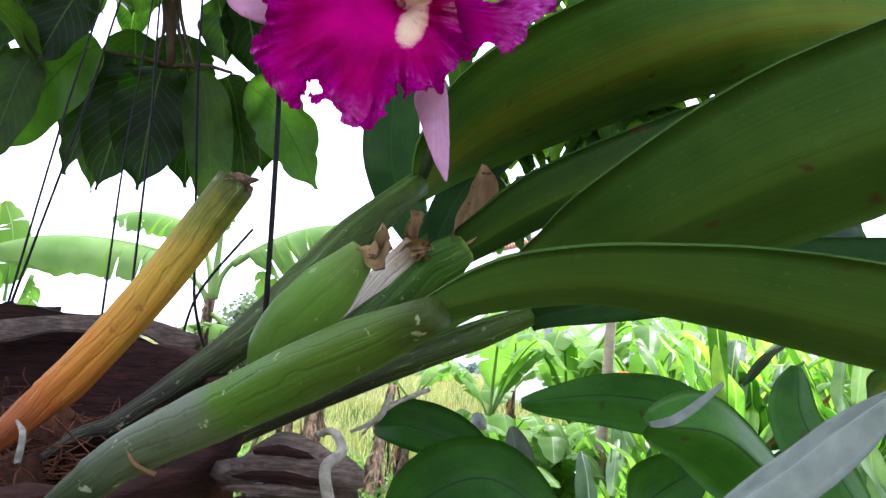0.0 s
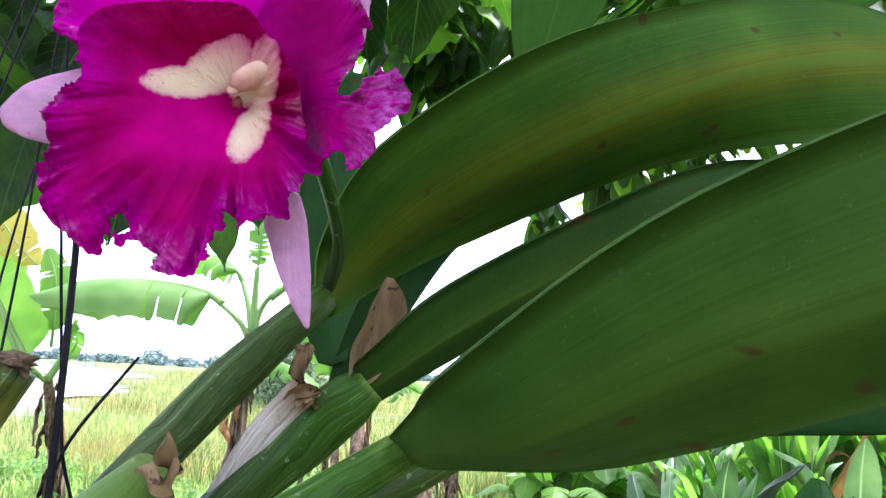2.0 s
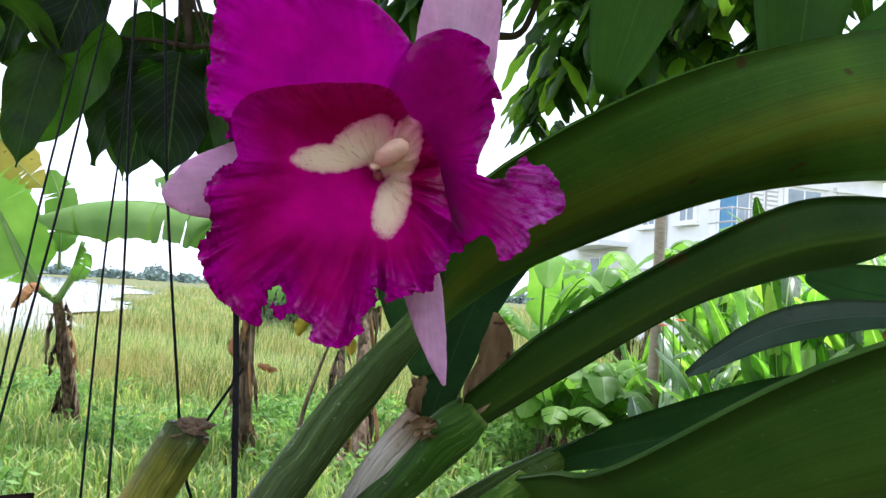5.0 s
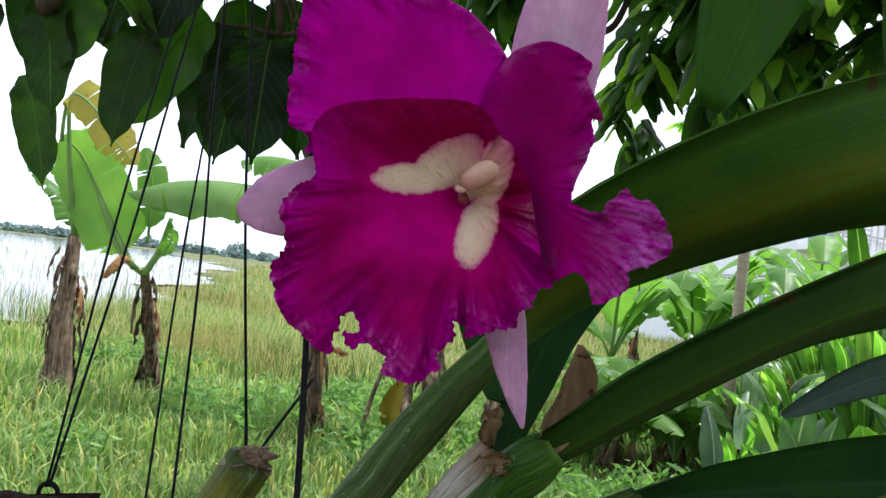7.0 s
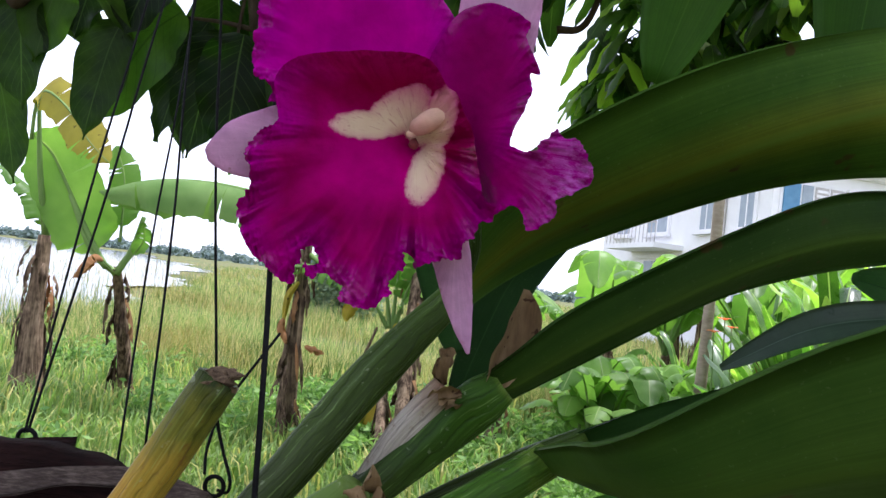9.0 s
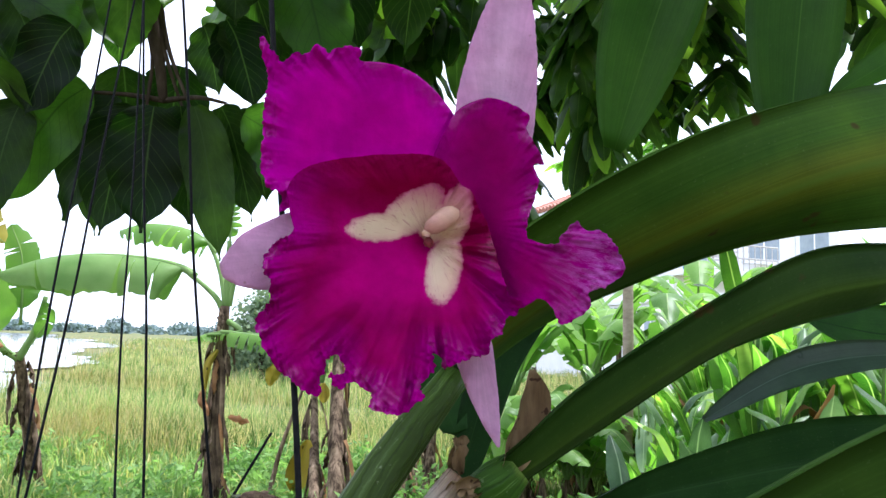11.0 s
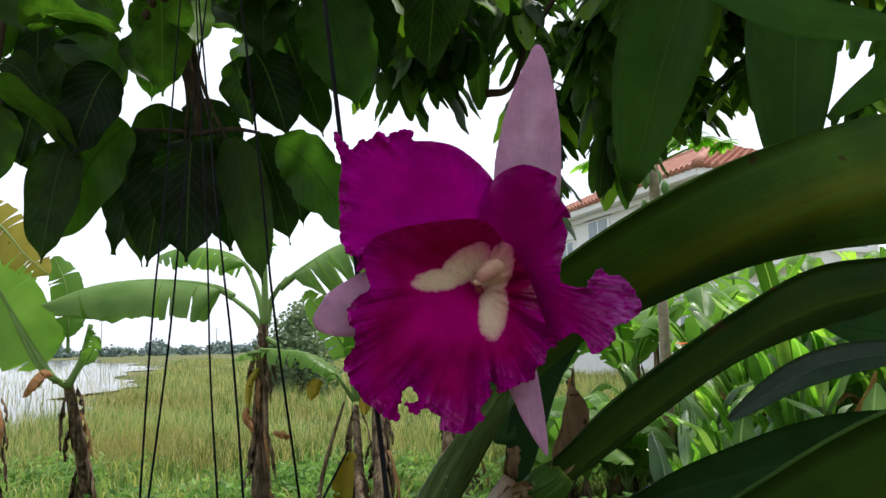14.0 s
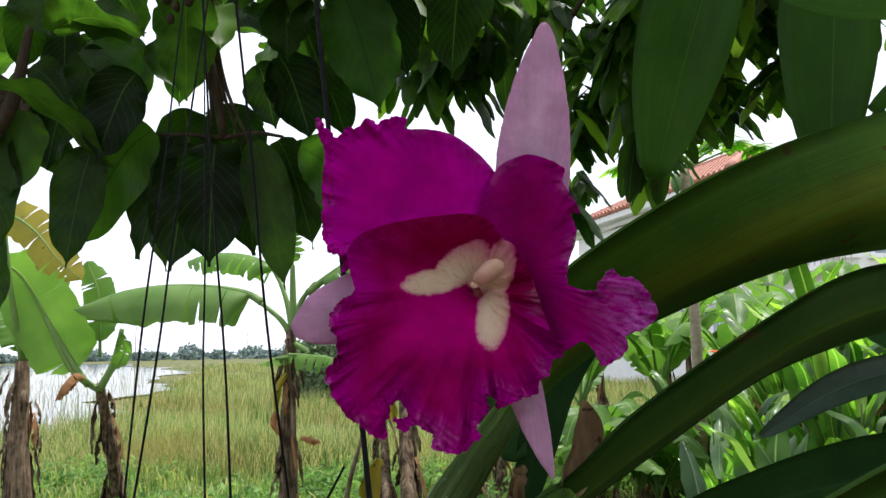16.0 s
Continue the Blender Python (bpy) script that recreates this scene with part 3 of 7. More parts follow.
def loft_data(upper, lower, belly, n=36, m=10, thick=0.0018, hem=0.0):
    """A channelled leaf between two edge curves; belly: how far, in widths, its middle stands out along the way given with it."""
    us, ls = catmull(upper, n), catmull(lower, n)
    depth, way = belly
    way = Vector(way).normalized()
    tops, uvs, faces = [], [], []
    cols = m + 1
    for i in range(n):
        s = i / (n - 1)
        w = (us[i] - ls[i]).length
        tan = (us[min(i + 1, n - 1)] + ls[min(i + 1, n - 1)] - us[max(i - 1, 0)] - ls[max(i - 1, 0)]).normalized()
        nor = (us[i] - ls[i]).cross(tan).normalized()
        if nor.dot(way) < 0:
            nor = -nor
        for j in range(cols):
            c = j / m
            b = 1 - abs(2 * c - 1) ** 1.25
            kink = 0.35 * max(0, 1 - abs(c - 0.5) * 7)
            p = us[i].lerp(ls[i], c) + (way * 0.5 + nor * 0.5) * (depth * w * (b + kink * 0.25) + hem * w * math.sin(s * 14 + c * 6))
            tops.append((p, nor))
            uvs.append((s, c))
    verts = [p for p, _ in tops]
    base = len(verts)
    verts += [p - q * thick for p, q in tops]
    uvs = uvs + uvs
    for i in range(n - 1):
        for j in range(cols - 1):
            a = i * cols + j
            faces.append((a, a + 1, a + cols + 1, a + cols))
            faces.append((base + a, base + a + cols, base + a + cols + 1, base + a + 1))
        for j in (0, cols - 1):
            a, b = i * cols + j, (i + 1) * cols + j
            q = (a, b, base + b, base + a)
            faces.append(q if j else q[::-1])
    for i in (0, n - 1):
        for j in range(cols - 1):
            a = i * cols + j
            q = (a, base + a, base + a + 1, a + 1)
            faces.append(q if i == 0 else q[::-1])
    return verts, faces, uvs


def tube_data(points, radii, sides=10, n=None, ridges=0.0, knobs=(), cap=True, flat=1.0):
    """A tapered tube along the points; radii run evenly from start to end."""
    n = n or max(2, 6 * (len(points) - 1))
    sp = catmull(points, n)
    verts, faces, uvs = [], [], []
    ref = Vector((0.13, 0.3, 0.95))
    for i, p in enumerate(sp):
        s = i / (n - 1)
        tan = (sp[min(i + 1, n - 1)] - sp[max(i - 1, 0)]).normalized()
        if abs(tan.dot(ref)) > 0.97:
            ref = Vector((0.9, 0.3, 0.1))
        sd = ref.cross(tan).normalized()
        up = tan.cross(sd)
        f = s * (len(radii) - 1)
        k = min(int(f), len(radii) - 2)
        rad = radii[k] + (radii[k + 1] - radii[k]) * (f - k)
        for q, amt in knobs:
            rad *= 1 + amt * math.exp(-((s - q) * 45) ** 2)
        for j in range(sides):
            a = 2 * math.pi * j / sides
            rr = rad * (1 + ridges * (1.6 * abs(math.cos(a * 3.5 + i * 0.02)) - 1) + ridges * 0.5 * math.cos(a * 4 + 1))
            verts.append(p + sd * (rr * math.cos(a)) + up * (rr * flat * math.sin(a)))
            uvs.append((s, j / sides))
    for i in range(n - 1):
        for j in range(sides):
            a, b = i * sides + j, i * sides + (j + 1) % sides
            faces.append((a, b, b + sides, a + sides))
    if cap:
        faces.append(tuple(range(sides))[::-1])
        faces.append(tuple(range((n - 1) * sides, n * sides)))
    return verts, faces, uvs


def tube(name, mat, points, radii, **kw):
    v, f, u = tube_data(points, radii, **kw)
    return build(name, v, f, mat, u)


def join(datas):
    verts, faces, uvs = [], [], []
    for v, f, u in datas:
        k = len(verts)
        verts += v
        uvs += u
        faces += [tuple(i + k for i in q) for q in f]
    return verts, faces, uvs


def lump_data(centre, r, seed, squash=(1, 1, 1), rings=6, segs=9, rough=0.35):
    """An uneven lump."""
    verts, faces, uvs = [], [], []
    c = Vector(centre)
    off = Vector((seed * 1.7, seed * 0.6, seed * 2.3))
    for i in range(rings + 1):
        th = math.pi * i / rings
        for j in range(segs):
            ph = 2 * math.pi * j / segs
            d = Vector((math.sin(th) * math.cos(ph), math.sin(th) * math.sin(ph), math.cos(th)))
            k = 1 + rough * noise.noise(d * 1.8 + off)
            verts.append(c + Vector((d.x * squash[0], d.y * squash[1], d.z * squash[2])) * (r * k))
            uvs.append((i / rings, j / segs))
    for i in range(rings):
        for j in range(segs):
            a, b = i * segs + j, i * segs + (j + 1) % segs
            faces.append((a, a + segs, b + segs, b))
    return verts, faces, uvs


# ---- ground, water, far shore ----
def ground_material():
    m, nt, bsdf, out = mat_base("marsh_ground")
    tc = nt.nodes.new("ShaderNodeTexCoord")
    a = noise_tex(nt, tc.outputs["Object"], 0.12, 6, 0.6)
    b = noise_tex(nt, tc.outputs["Object"], 3.0, 6, 0.7)
    col = ramp(nt, a, [(0.3, (0.06, 0.1, 0.02)), (0.5, (0.1, 0.12, 0.03)), (0.62, (0.17, 0.14, 0.05)), (0.75, (0.08, 0.11, 0.03))])
    col = mixc(nt, 0.8, col, ramp(nt, b, [(0.3, (0.4, 0.42, 0.35)), (0.7, (1.35, 1.3, 1.2))]), "MULTIPLY")
    nt.links.new(col, bsdf.inputs["Base Color"])
    bsdf.inputs["Roughness"].default_value = 0.95
    bump(nt, bsdf, b, 0.8, 0.1)
    return m


def build_ground():
    verts, faces = [], []
    xs = [-1500, -400, -120, -50, -25, -14, -8, -5, -3, -1.5, 0, 1.5, 3, 5, 8, 14, 25, 50, 120, 400, 1500]
    ys = [-400, -60, -15, -4, 0, 2, 4, 5.5, 7, 9, 12, 16, 22, 32, 50, 90, 180, 350, 800, 2500]
    for y in ys:
        for x in xs:
            verts.append((x, y, 0.05 * noise.noise(Vector((x * 0.3, y * 0.3, 0)))))
    w = len(xs)
    for i in range(len(ys) - 1):
        for j in range(w - 1):
            a = i * w + j
            faces.append((a, a + 1, a + w + 1, a + w))
    ob = new("ground", build("ground", verts, faces, ground_material()))
    tagged(ob, "green and straw-coloured marsh ground reaching the far shore", "ground", kind="structure")


def build_water():
    m, nt, bsdf, out = mat_base("still_water")
    bsdf.inputs["Base Color"].default_value = (0.05, 0.06, 0.06, 1)
    bsdf.inputs["Roughness"].default_value = 0.06
    tc = nt.nodes.new("ShaderNodeTexCoord")
    bump(nt, bsdf, noise_tex(nt, tc.outputs["Object"], 1.5, 3), 0.05, 0.02)
    edge = [(-7.5, 11.0), (-8.0, 17), (-13, 24), (-13.5, 32), (-21, 44), (-26, 62), (-60, 120), (-75, 160), (-230, 190), (-330, 150), (-200, 60), (-60, 20), (-18, 9.5)]
    pts = []
    for k, (x, y) in enumerate(edge):
        x2, y2 = edge[(k + 1) % len(edge)]
        for q in range(6):
            f = q / 6
            j = 0.05 * math.hypot(x2 - x, y2 - y)
            pts.append((x + (x2 - x) * f + rng.uniform(-j, j), y + (y2 - y) * f + rng.uniform(-j, j), 0.075))
    ob = new("water", build("water", pts, [tuple(range(len(pts)))[::-1]], m, smooth=False))
    tagged(ob, "still pale water of a flooded field mirroring the sky", "water", kind="structure")


def in_water(x, y):
    if y < 10 or x > -6:
        return False
    lim = -8.4 - max(0, y - 16) * 0.36
    return x < lim and x > -5 - y * 1.9


def build_reeds():
    """Reeds and rushes of the flooded field, thinning with distance."""
    verts, faces, uvs = [], [], []

    def one(x, y, h, w, lean):
        a = rng.uniform(0, 6.28)
        dx, dy = math.cos(a) * lean * h, math.sin(a) * lean * h
        b = rng.uniform(-0.9, 0.9)
        sx, sy = math.cos(b) * w, math.sin(b) * w
        k = len(verts)
        verts.extend([(x - sx, y - sy, 0), (x + sx, y + sy, 0), (x + dx * 0.35 + sx * 0.8, y + dy * 0.35 + sy * 0.8, h * 0.6),
                      (x + dx * 0.35 - sx * 0.8, y + dy * 0.35 - sy * 0.8, h * 0.6), (x + dx, y + dy, h)])
        uvs.extend([(0, 0.2), (0, 0.8), (0.6, 0.8), (0.6, 0.2), (1, 0.5)])
        faces.extend([(k, k + 1, k + 2, k + 3), (k + 3, k + 2, k + 4)])

    for _ in range(150000):
        y = 8.5 * math.exp(rng.uniform(0, 1) ** 0.9 * 2.6)
        x = rng.uniform(-0.85, 0.22 if y < 16 else 0.5) * y
        if in_water(x, y) and rng.random() > 0.1:
            continue
        d = noise.noise(Vector((x * 0.25, y * 0.25, 3)))
        if d < -0.1 and rng.random() < 0.8:
            continue
        one(x, y, (0.36 + 0.32 * d) * rng.uniform(0.45, 1.35), 0.0032 * (1 + y * 0.045), rng.uniform(0.05, 0.6))
    ob = new("reeds", build("reeds", verts, faces, M_REED, uvs, smooth=False))
    tagged(ob, "green and straw-coloured reeds of the flooded field", "reeds", kind="stuff")


def build_grass():
    verts, faces, uvs = [], [], []
    for _ in range(34000):
        y = rng.uniform(2.6, 9.5)
        x = rng.uniform(-0.8, 0.85) * y
        h = rng.uniform(0.08, 0.32) * (1.2 if noise.noise(Vector((x, y, 9))) > 0 else 0.8)
        if x > 0.3:
            h *= 0.45
        a = rng.uniform(0, 6.28)
        lean = rng.uniform(0.2, 0.9) * h
        w = rng.uniform(0.004, 0.009)
        sx, sy = -math.sin(a) * w, math.cos(a) * w
        dx, dy = math.cos(a) * lean, math.sin(a) * lean
        k = len(verts)
        verts.extend([(x - sx, y - sy, 0), (x + sx, y + sy, 0), (x + dx * 0.4 + sx, y + dy * 0.4 + sy, h * 0.75), (x + dx * 0.4 - sx, y + dy * 0.4 - sy, h * 0.75), (x + dx, y + dy, h * 0.95)])
        uvs.extend([(0, 0.2), (0, 0.8), (0.6, 0.8), (0.6, 0.2), (1, 0.5)])
        faces.extend([(k, k + 1, k + 2, k + 3), (k + 3, k + 2, k + 4)])
    for _ in range(14000):
        x, y = rng.uniform(-7, 7), rng.uniform(-5.6, 2.8)
        h, a = rng.uniform(0.03, 0.12), rng.uniform(0, 6.28)
        sx, sy = -math.sin(a) * 0.005, math.cos(a) * 0.005
        k = len(verts)
        verts.extend([(x - sx, y - sy, 0), (x + sx, y + sy, 0), (x + math.cos(a) * h * 0.6, y + math.sin(a) * h * 0.6, h)])
        uvs.extend([(0, 0.2), (0, 0.8), (1, 0.5)])
        faces.append((k, k + 1, k + 2))
    ob = new("grass", build("grass", verts, faces, M_GRASS, uvs, smooth=False))
    tagged(ob, "long bright green grass under the banana plants", "grass", kind="stuff")


def leaf_cloud(centres, count, size, flat=0.7, seed=1, aspect=2.2):
    """Many small leaves filling a set of (centre, radius) clumps."""
    r = random.Random(seed)
    verts, faces, uvs = [], [], []
    weights = [q[1] ** 2 for q in centres]
    for c, rad in r.choices(centres, weights, k=count):
        d = Vector((r.gauss(0, 1), r.gauss(0, 1), r.gauss(0, 1))).normalized() * (rad * r.uniform(0.35, 1.08))
        d.z *= flat
        p = Vector(c) + d
        a = Vector((r.gauss(0, 1), r.gauss(0, 1), r.gauss(0, 0.7) - 0.4)).normalized()
        b = a.cross(Vector((r.gauss(0, 1), r.gauss(0, 1), r.gauss(0, 1)))).normalized()
        s = size * r.uniform(0.6, 1.3)
        k = len(verts)
        verts.extend([p, p + a * s * 0.45 + b * (s / aspect / 2), p + a * s, p + a * s * 0.45 - b * (s / aspect / 2)])
        uvs.extend([(0, 0.5), (0.45, 1), (1, 0.5), (0.45, 0)])
        faces.append((k, k + 1, k + 2, k + 3))
    return verts, faces, uvs


def build_weeds():
    """Low broad-leaved weeds between the stems."""
    r = random.Random(44)
    clumps = []
    while len(clumps) < 190:
        y = r.uniform(4.4, 9.0)
        x = r.uniform(-0.62, 0.5) * y
        if noise.noise(Vector((x * 0.5, y * 0.5, 2))) > -0.05:
            rad = r.uniform(0.12, 0.3)
            clumps.append(((x, y, rad * 0.6), rad))
    v, f, u = leaf_cloud(clumps, 21000, 0.085, 0.8, 12, 2.6)
    ob = new("weeds", build("weeds", v, f, M_WEED, u, smooth=False))
    tagged(ob, "bright green leafy weeds among the grass", "weeds", kind="stuff")


def build_far_shore():
    clumps = []
    for _ in range(420):
        y = rng.uniform(230, 380)
        x = rng.uniform(-0.95, 0.3) * y
        rad = rng.uniform(1.3, 3.0)
        clumps.append(((x, y, rad * 0.5), rad))
    for x, y, rad in ((-124, 300, 4.2), (-121, 300, 3.4), (-168, 310, 3.2), (-98, 300, 3.4), (-80, 290, 3.8), (-70, 260, 3.3)):
        clumps.append(((x, y, rad * 0.75), rad))
    v, f, u = leaf_cloud(clumps, 42000, 1.3, 0.8, 5, 1.4)
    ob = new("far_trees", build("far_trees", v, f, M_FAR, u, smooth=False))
    tagged(ob, "hazy line of trees along the far shore", "trees", kind="stuff")
    for x, y, h in ((-146, 300, 15), (-77, 300, 12), (-110, 330, 11)):
        pylon = thing("power_pole", "thin grey power pole on the far shore", "pole", "far power poles", (x, y, 0))
        part("pole", tube("pole", M_STONE, [(x, y, 0), (x, y, h)], [0.25, 0.15], sides=6), pylon)
        part("crossarm", tube("crossarm", M_STONE, [(x - 1.3, y, h * 0.93), (x + 1.3, y, h * 0.93)], [0.12, 0.12], sides=6), pylon)


def build_bush_tree():
    base = (-39.90, 174.16, 0.1000)
    k = 22.0 / base[1]
    x, y = base[0] * k, 22.0
    t = thing("tree", "small round-crowned grey-green tree at the field's edge", "tree", at=(x, y, 0))
    part("trunk", tube("trunk", M_BARK, [(x, y, 0), (x + 0.1, y, 0.8), (x, y, 1.7)], [0.14, 0.1, 0.06]), t)
    cl = [((x + a, y + b, c), r) for a, b, c, r in ((0, 0, 2.1, 0.75), (-0.5, 0.2, 1.5, 0.6), (0.5, -0.2, 1.6, 0.65), (0.25, 0.1, 2.6, 0.5), (-0.2, 0, 1.0, 0.55), (0.7, 0, 0.9, 0.55), (-0.7, 0.1, 0.8, 0.45))]
    part("crown", build("crown", *leaf_cloud(cl, 5200, 0.15, 1.0, 9, 1.8)[:2], M_BUSH, smooth=False), t)


build_ground()
build_water()
build_reeds()
build_grass()
build_weeds()
build_far_shore()
build_bush_tree()


# ---- banana plants ----
def banana_leaf(name, parent, spine, half, mat=None, side=None, tears=7, seed=0, droop=0.5):
    """A long blade in two halves hanging from the midrib, torn into strips, with its petiole."""
    r = random.Random(seed)
    n = 40
    sp = catmull(spine, n)
    if side is None:
        d = (sp[-1] - sp[0])
        side = Vector((-d.y, d.x, 0))
    side = Vector(side).normalized()
    verts, faces, uvs = [], [], []
    start = int(n * 0.16)
    for sgn in (-1, 1):
        cuts = sorted(r.sample(range(start + 3, n - 3), tears))
        hang = droop
        prev = None
        for i in range(start, n):
            s = (i - start) / (n - 1 - start)
            for again in ((0, 1) if i in cuts else (0,)):
                if again:
                    prev = None
                    hang = droop * r.uniform(0.88, 1.12)
                tan = (sp[min(i + 1, n - 1)] - sp[i - 1]).normalized()
                sd = (side - tan * side.dot(tan)).normalized() * sgn
                up = sd.cross(tan) * (1 if sd.cross(tan).z > 0 else -1)
                w = half * min(1, (s * 7) ** 0.6 + 0.05) * min(1, ((1 - s) * 3.2) ** 0.55 + 0.02) * r.uniform(0.95, 1.03)
                row = []
                for j in range(5):
                    c = j / 4
                    row.append(len(verts))
                    ang = hang * c
                    gap = (0.025 if again else -0.012 if i in cuts else 0.0) * c * c
                    verts.append(sp[i] + tan * gap + sd * (w * c * math.cos(ang * 0.8)) - up * (w * c * math.sin(ang)) + Vector((0, 0, 0.008 * math.sin(i * 1.7))) * c)
                    uvs.append((s, 0.5 + sgn * 0.5 * c))
                if prev:
                    for j in range(4):
                        q = (prev[j], prev[j + 1], row[j + 1], row[j])
                        faces.append(q if sgn > 0 else q[::-1])
                prev = row
    ob = part(name, build(name, verts, faces, mat or M_BANANA, uvs), parent)
    rib = tube("midrib", M_BANANA_STEM, [tuple(p - Vector((0, 0, 0.008))) for p in sp[::6]] + [tuple(sp[-1])], [half * 0.11, half * 0.07, half * 0.03, 0.003], sides=6, n=22)
    part("midrib", rib, ob)
    return ob


def banana_trunk(parent, base, top, r0, r1, seed, flaps=9):
    """The false stem with peeling dry sheaths."""
    r = random.Random(seed)
    b, t = Vector(base), Vector(top)
    mid = b.lerp(t, 0.5) + Vector((r.uniform(-0.04, 0.04), r.uniform(-0.04, 0.04), 0))
    trunk = part("trunk", tube("trunk", M_BANANA_TRUNK, [base, mid, top], [r0 * 0.85, r0 * 0.72, r1 * 0.75, r1 * 0.55], sides=16, n=22, ridges=0.1), parent)
    for _ in range(flaps * 2):
        f = r.uniform(0.2, 1.0)
        a = r.uniform(0, 6.28)
        rad = r0 + (r1 - r0) * f
        o = Vector((math.cos(a), math.sin(a), 0))
        p = b.lerp(t, f) + o * rad * 0.92
        ln = r.uniform(0.16, 0.5)
        tip = p + o * r.uniform(0.01, 0.07) + Vector((r.uniform(-0.04, 0.04), 0, -ln))
        part("dry_sheath", blade("dry_sheath", M_BANANA_DRY if r.random() < 0.16 else M_BANANA_TRUNK, [tuple(p), tuple(p.lerp(tip, 0.5) + o * 0.025), tuple(tip)], r.uniform(0.012, 0.032), (-o.y, o.x, 0.1), n=9, m=2, curl=0.7, ripple=0.6, seed=r.randint(0, 999), thick=0.002), trunk)
    return trunk


def petiole(parent, a, b, c, r0=0.03, r1=0.014):
    part("petiole", tube("petiole", M_BANANA_STEM, [a, b, c], [r0, (r0 + r1) / 2, r1], sides=8), parent)


# plant with the long level leaf
bp = thing("banana_plant", "banana plant with brown peeling stem and one long level leaf", "banana plant", "banana plants in a row", (-1.76, 6.3, 0))
banana_trunk(bp, (-1.79, 6.3, 0), (-1.7026, 6.3000, 1.7629), 0.1, 0.075, 3, 14)
petiole(bp, (-1.7021, 6.3000, 1.6937), (-1.7898, 6.2800, 1.8566), (-2.0144, 6.3000, 2.0541), 0.03, 0.016)
banana_leaf("leaf", bp, [(-1.9447, 6.3000, 2.0150), (-2.1309, 6.3000, 2.1223), (-2.5738, 6.2500, 2.1981), (-3.0520, 6.2000, 2.1907), (-3.4649, 6.1000, 2.0552)], 0.33, mat=M_BANANA_PALE, seed=4, droop=1.3, tears=4, side=(0, 1, 0))
petiole(bp, (-1.6750, 6.3000, 1.7622), (-1.6209, 6.3000, 1.9696), (-1.4826, 6.3000, 2.1438))
banana_leaf("leaf", bp, [(-1.5519, 6.3000, 2.0612), (-1.3433, 6.3000, 2.2061), (-1.0242, 6.3500, 2.3848), (-0.6269, 6.4000, 2.4692), (-0.3174, 6.4000, 2.4232)], 0.3, mat=M_BANANA_PALE, seed=8, droop=1.25, tears=9, side=(0, 1, 0))
petiole(bp, (-1.6842, 6.3000, 1.7625), (-1.6769, 6.3000, 2.0643), (-1.6692, 6.3000, 2.2988), 0.035, 0.02)
petiole(bp, (-1.6934, 6.3000, 1.7627), (-1.7504, 6.3500, 2.0235), (-1.8364, 6.4000, 2.2437))
banana_leaf("leaf", bp, [(-1.8173, 6.4000, 2.2098), (-1.9081, 6.4000, 2.3410), (-2.1546, 6.5000, 2.4573), (-2.5172, 6.7000, 2.5199), (-2.8190, 6.9000, 2.4946)], 0.2, seed=12, droop=1.2, side=(0.2, 1, 0))
banana_leaf("leaf", bp, [(-1.6689, 6.3000, 2.2517), (-1.6561, 6.3000, 2.4402), (-1.6250, 6.3000, 2.7253), (-1.5084, 6.2000, 3.0352)], 0.1, seed=15, droop=-0.6, side=(1, 0, 0))
petiole(bp, (-1.6880, 6.3000, 1.6473), (-1.5480, 6.2000, 1.5510), (-1.8041, 6.1500, 1.5305), 0.025, 0.012)
banana_leaf("leaf", bp, [(-1.5028, 6.2000, 1.5408), (-1.6384, 6.2000, 1.5624), (-1.7962, 6.2000, 1.5485), (-1.9221, 6.1000, 1.4936)], 0.1, seed=17, droop=0.7, side=(0, 1, 0.2))
banana_leaf("leaf", bp, [(-1.6789, 6.1000, 1.5626), (-1.4985, 6.0000, 1.5395), (-1.2692, 5.9500, 1.4899), (-1.0441, 5.9000, 1.3213)], 0.13, seed=21, droop=0.8, side=(0, 1, 0.3))
part("hanging_dry_leaf", blade("hanging_dry_leaf", M_BANANA_OLD, [(-1.7275, 6.2000, 1.4117), (-1.8015, 6.1800, 1.2891), (-1.8306, 6.1800, 1.0682)], 0.03, (1, 0.3, 0), curl=0.8, ripple=0.4, thick=0.004, seed=2), bp)
part("hanging_dry_leaf", blade("hanging_dry_leaf", M_BANANA_DRY, [(-1.8310, 6.1800, 1.1124), (-1.8375, 6.1600, 1.0171), (-1.7889, 6.1800, 0.8999)], 0.034, (1, 0.3, 0), curl=1.0, ripple=0.9, thick=0.004, seed=3), bp)
part("hanging_dry_leaf", blade("hanging_dry_leaf", M_BANANA_DRY, [(-1.6378, 6.1800, 0.8868), (-1.5547, 6.1500, 0.8787), (-1.4640, 6.1600, 0.8402)], 0.03, (0.1, 0.5, 1), curl=0.9, ripple=0.9, thick=0.004, seed=4), bp)

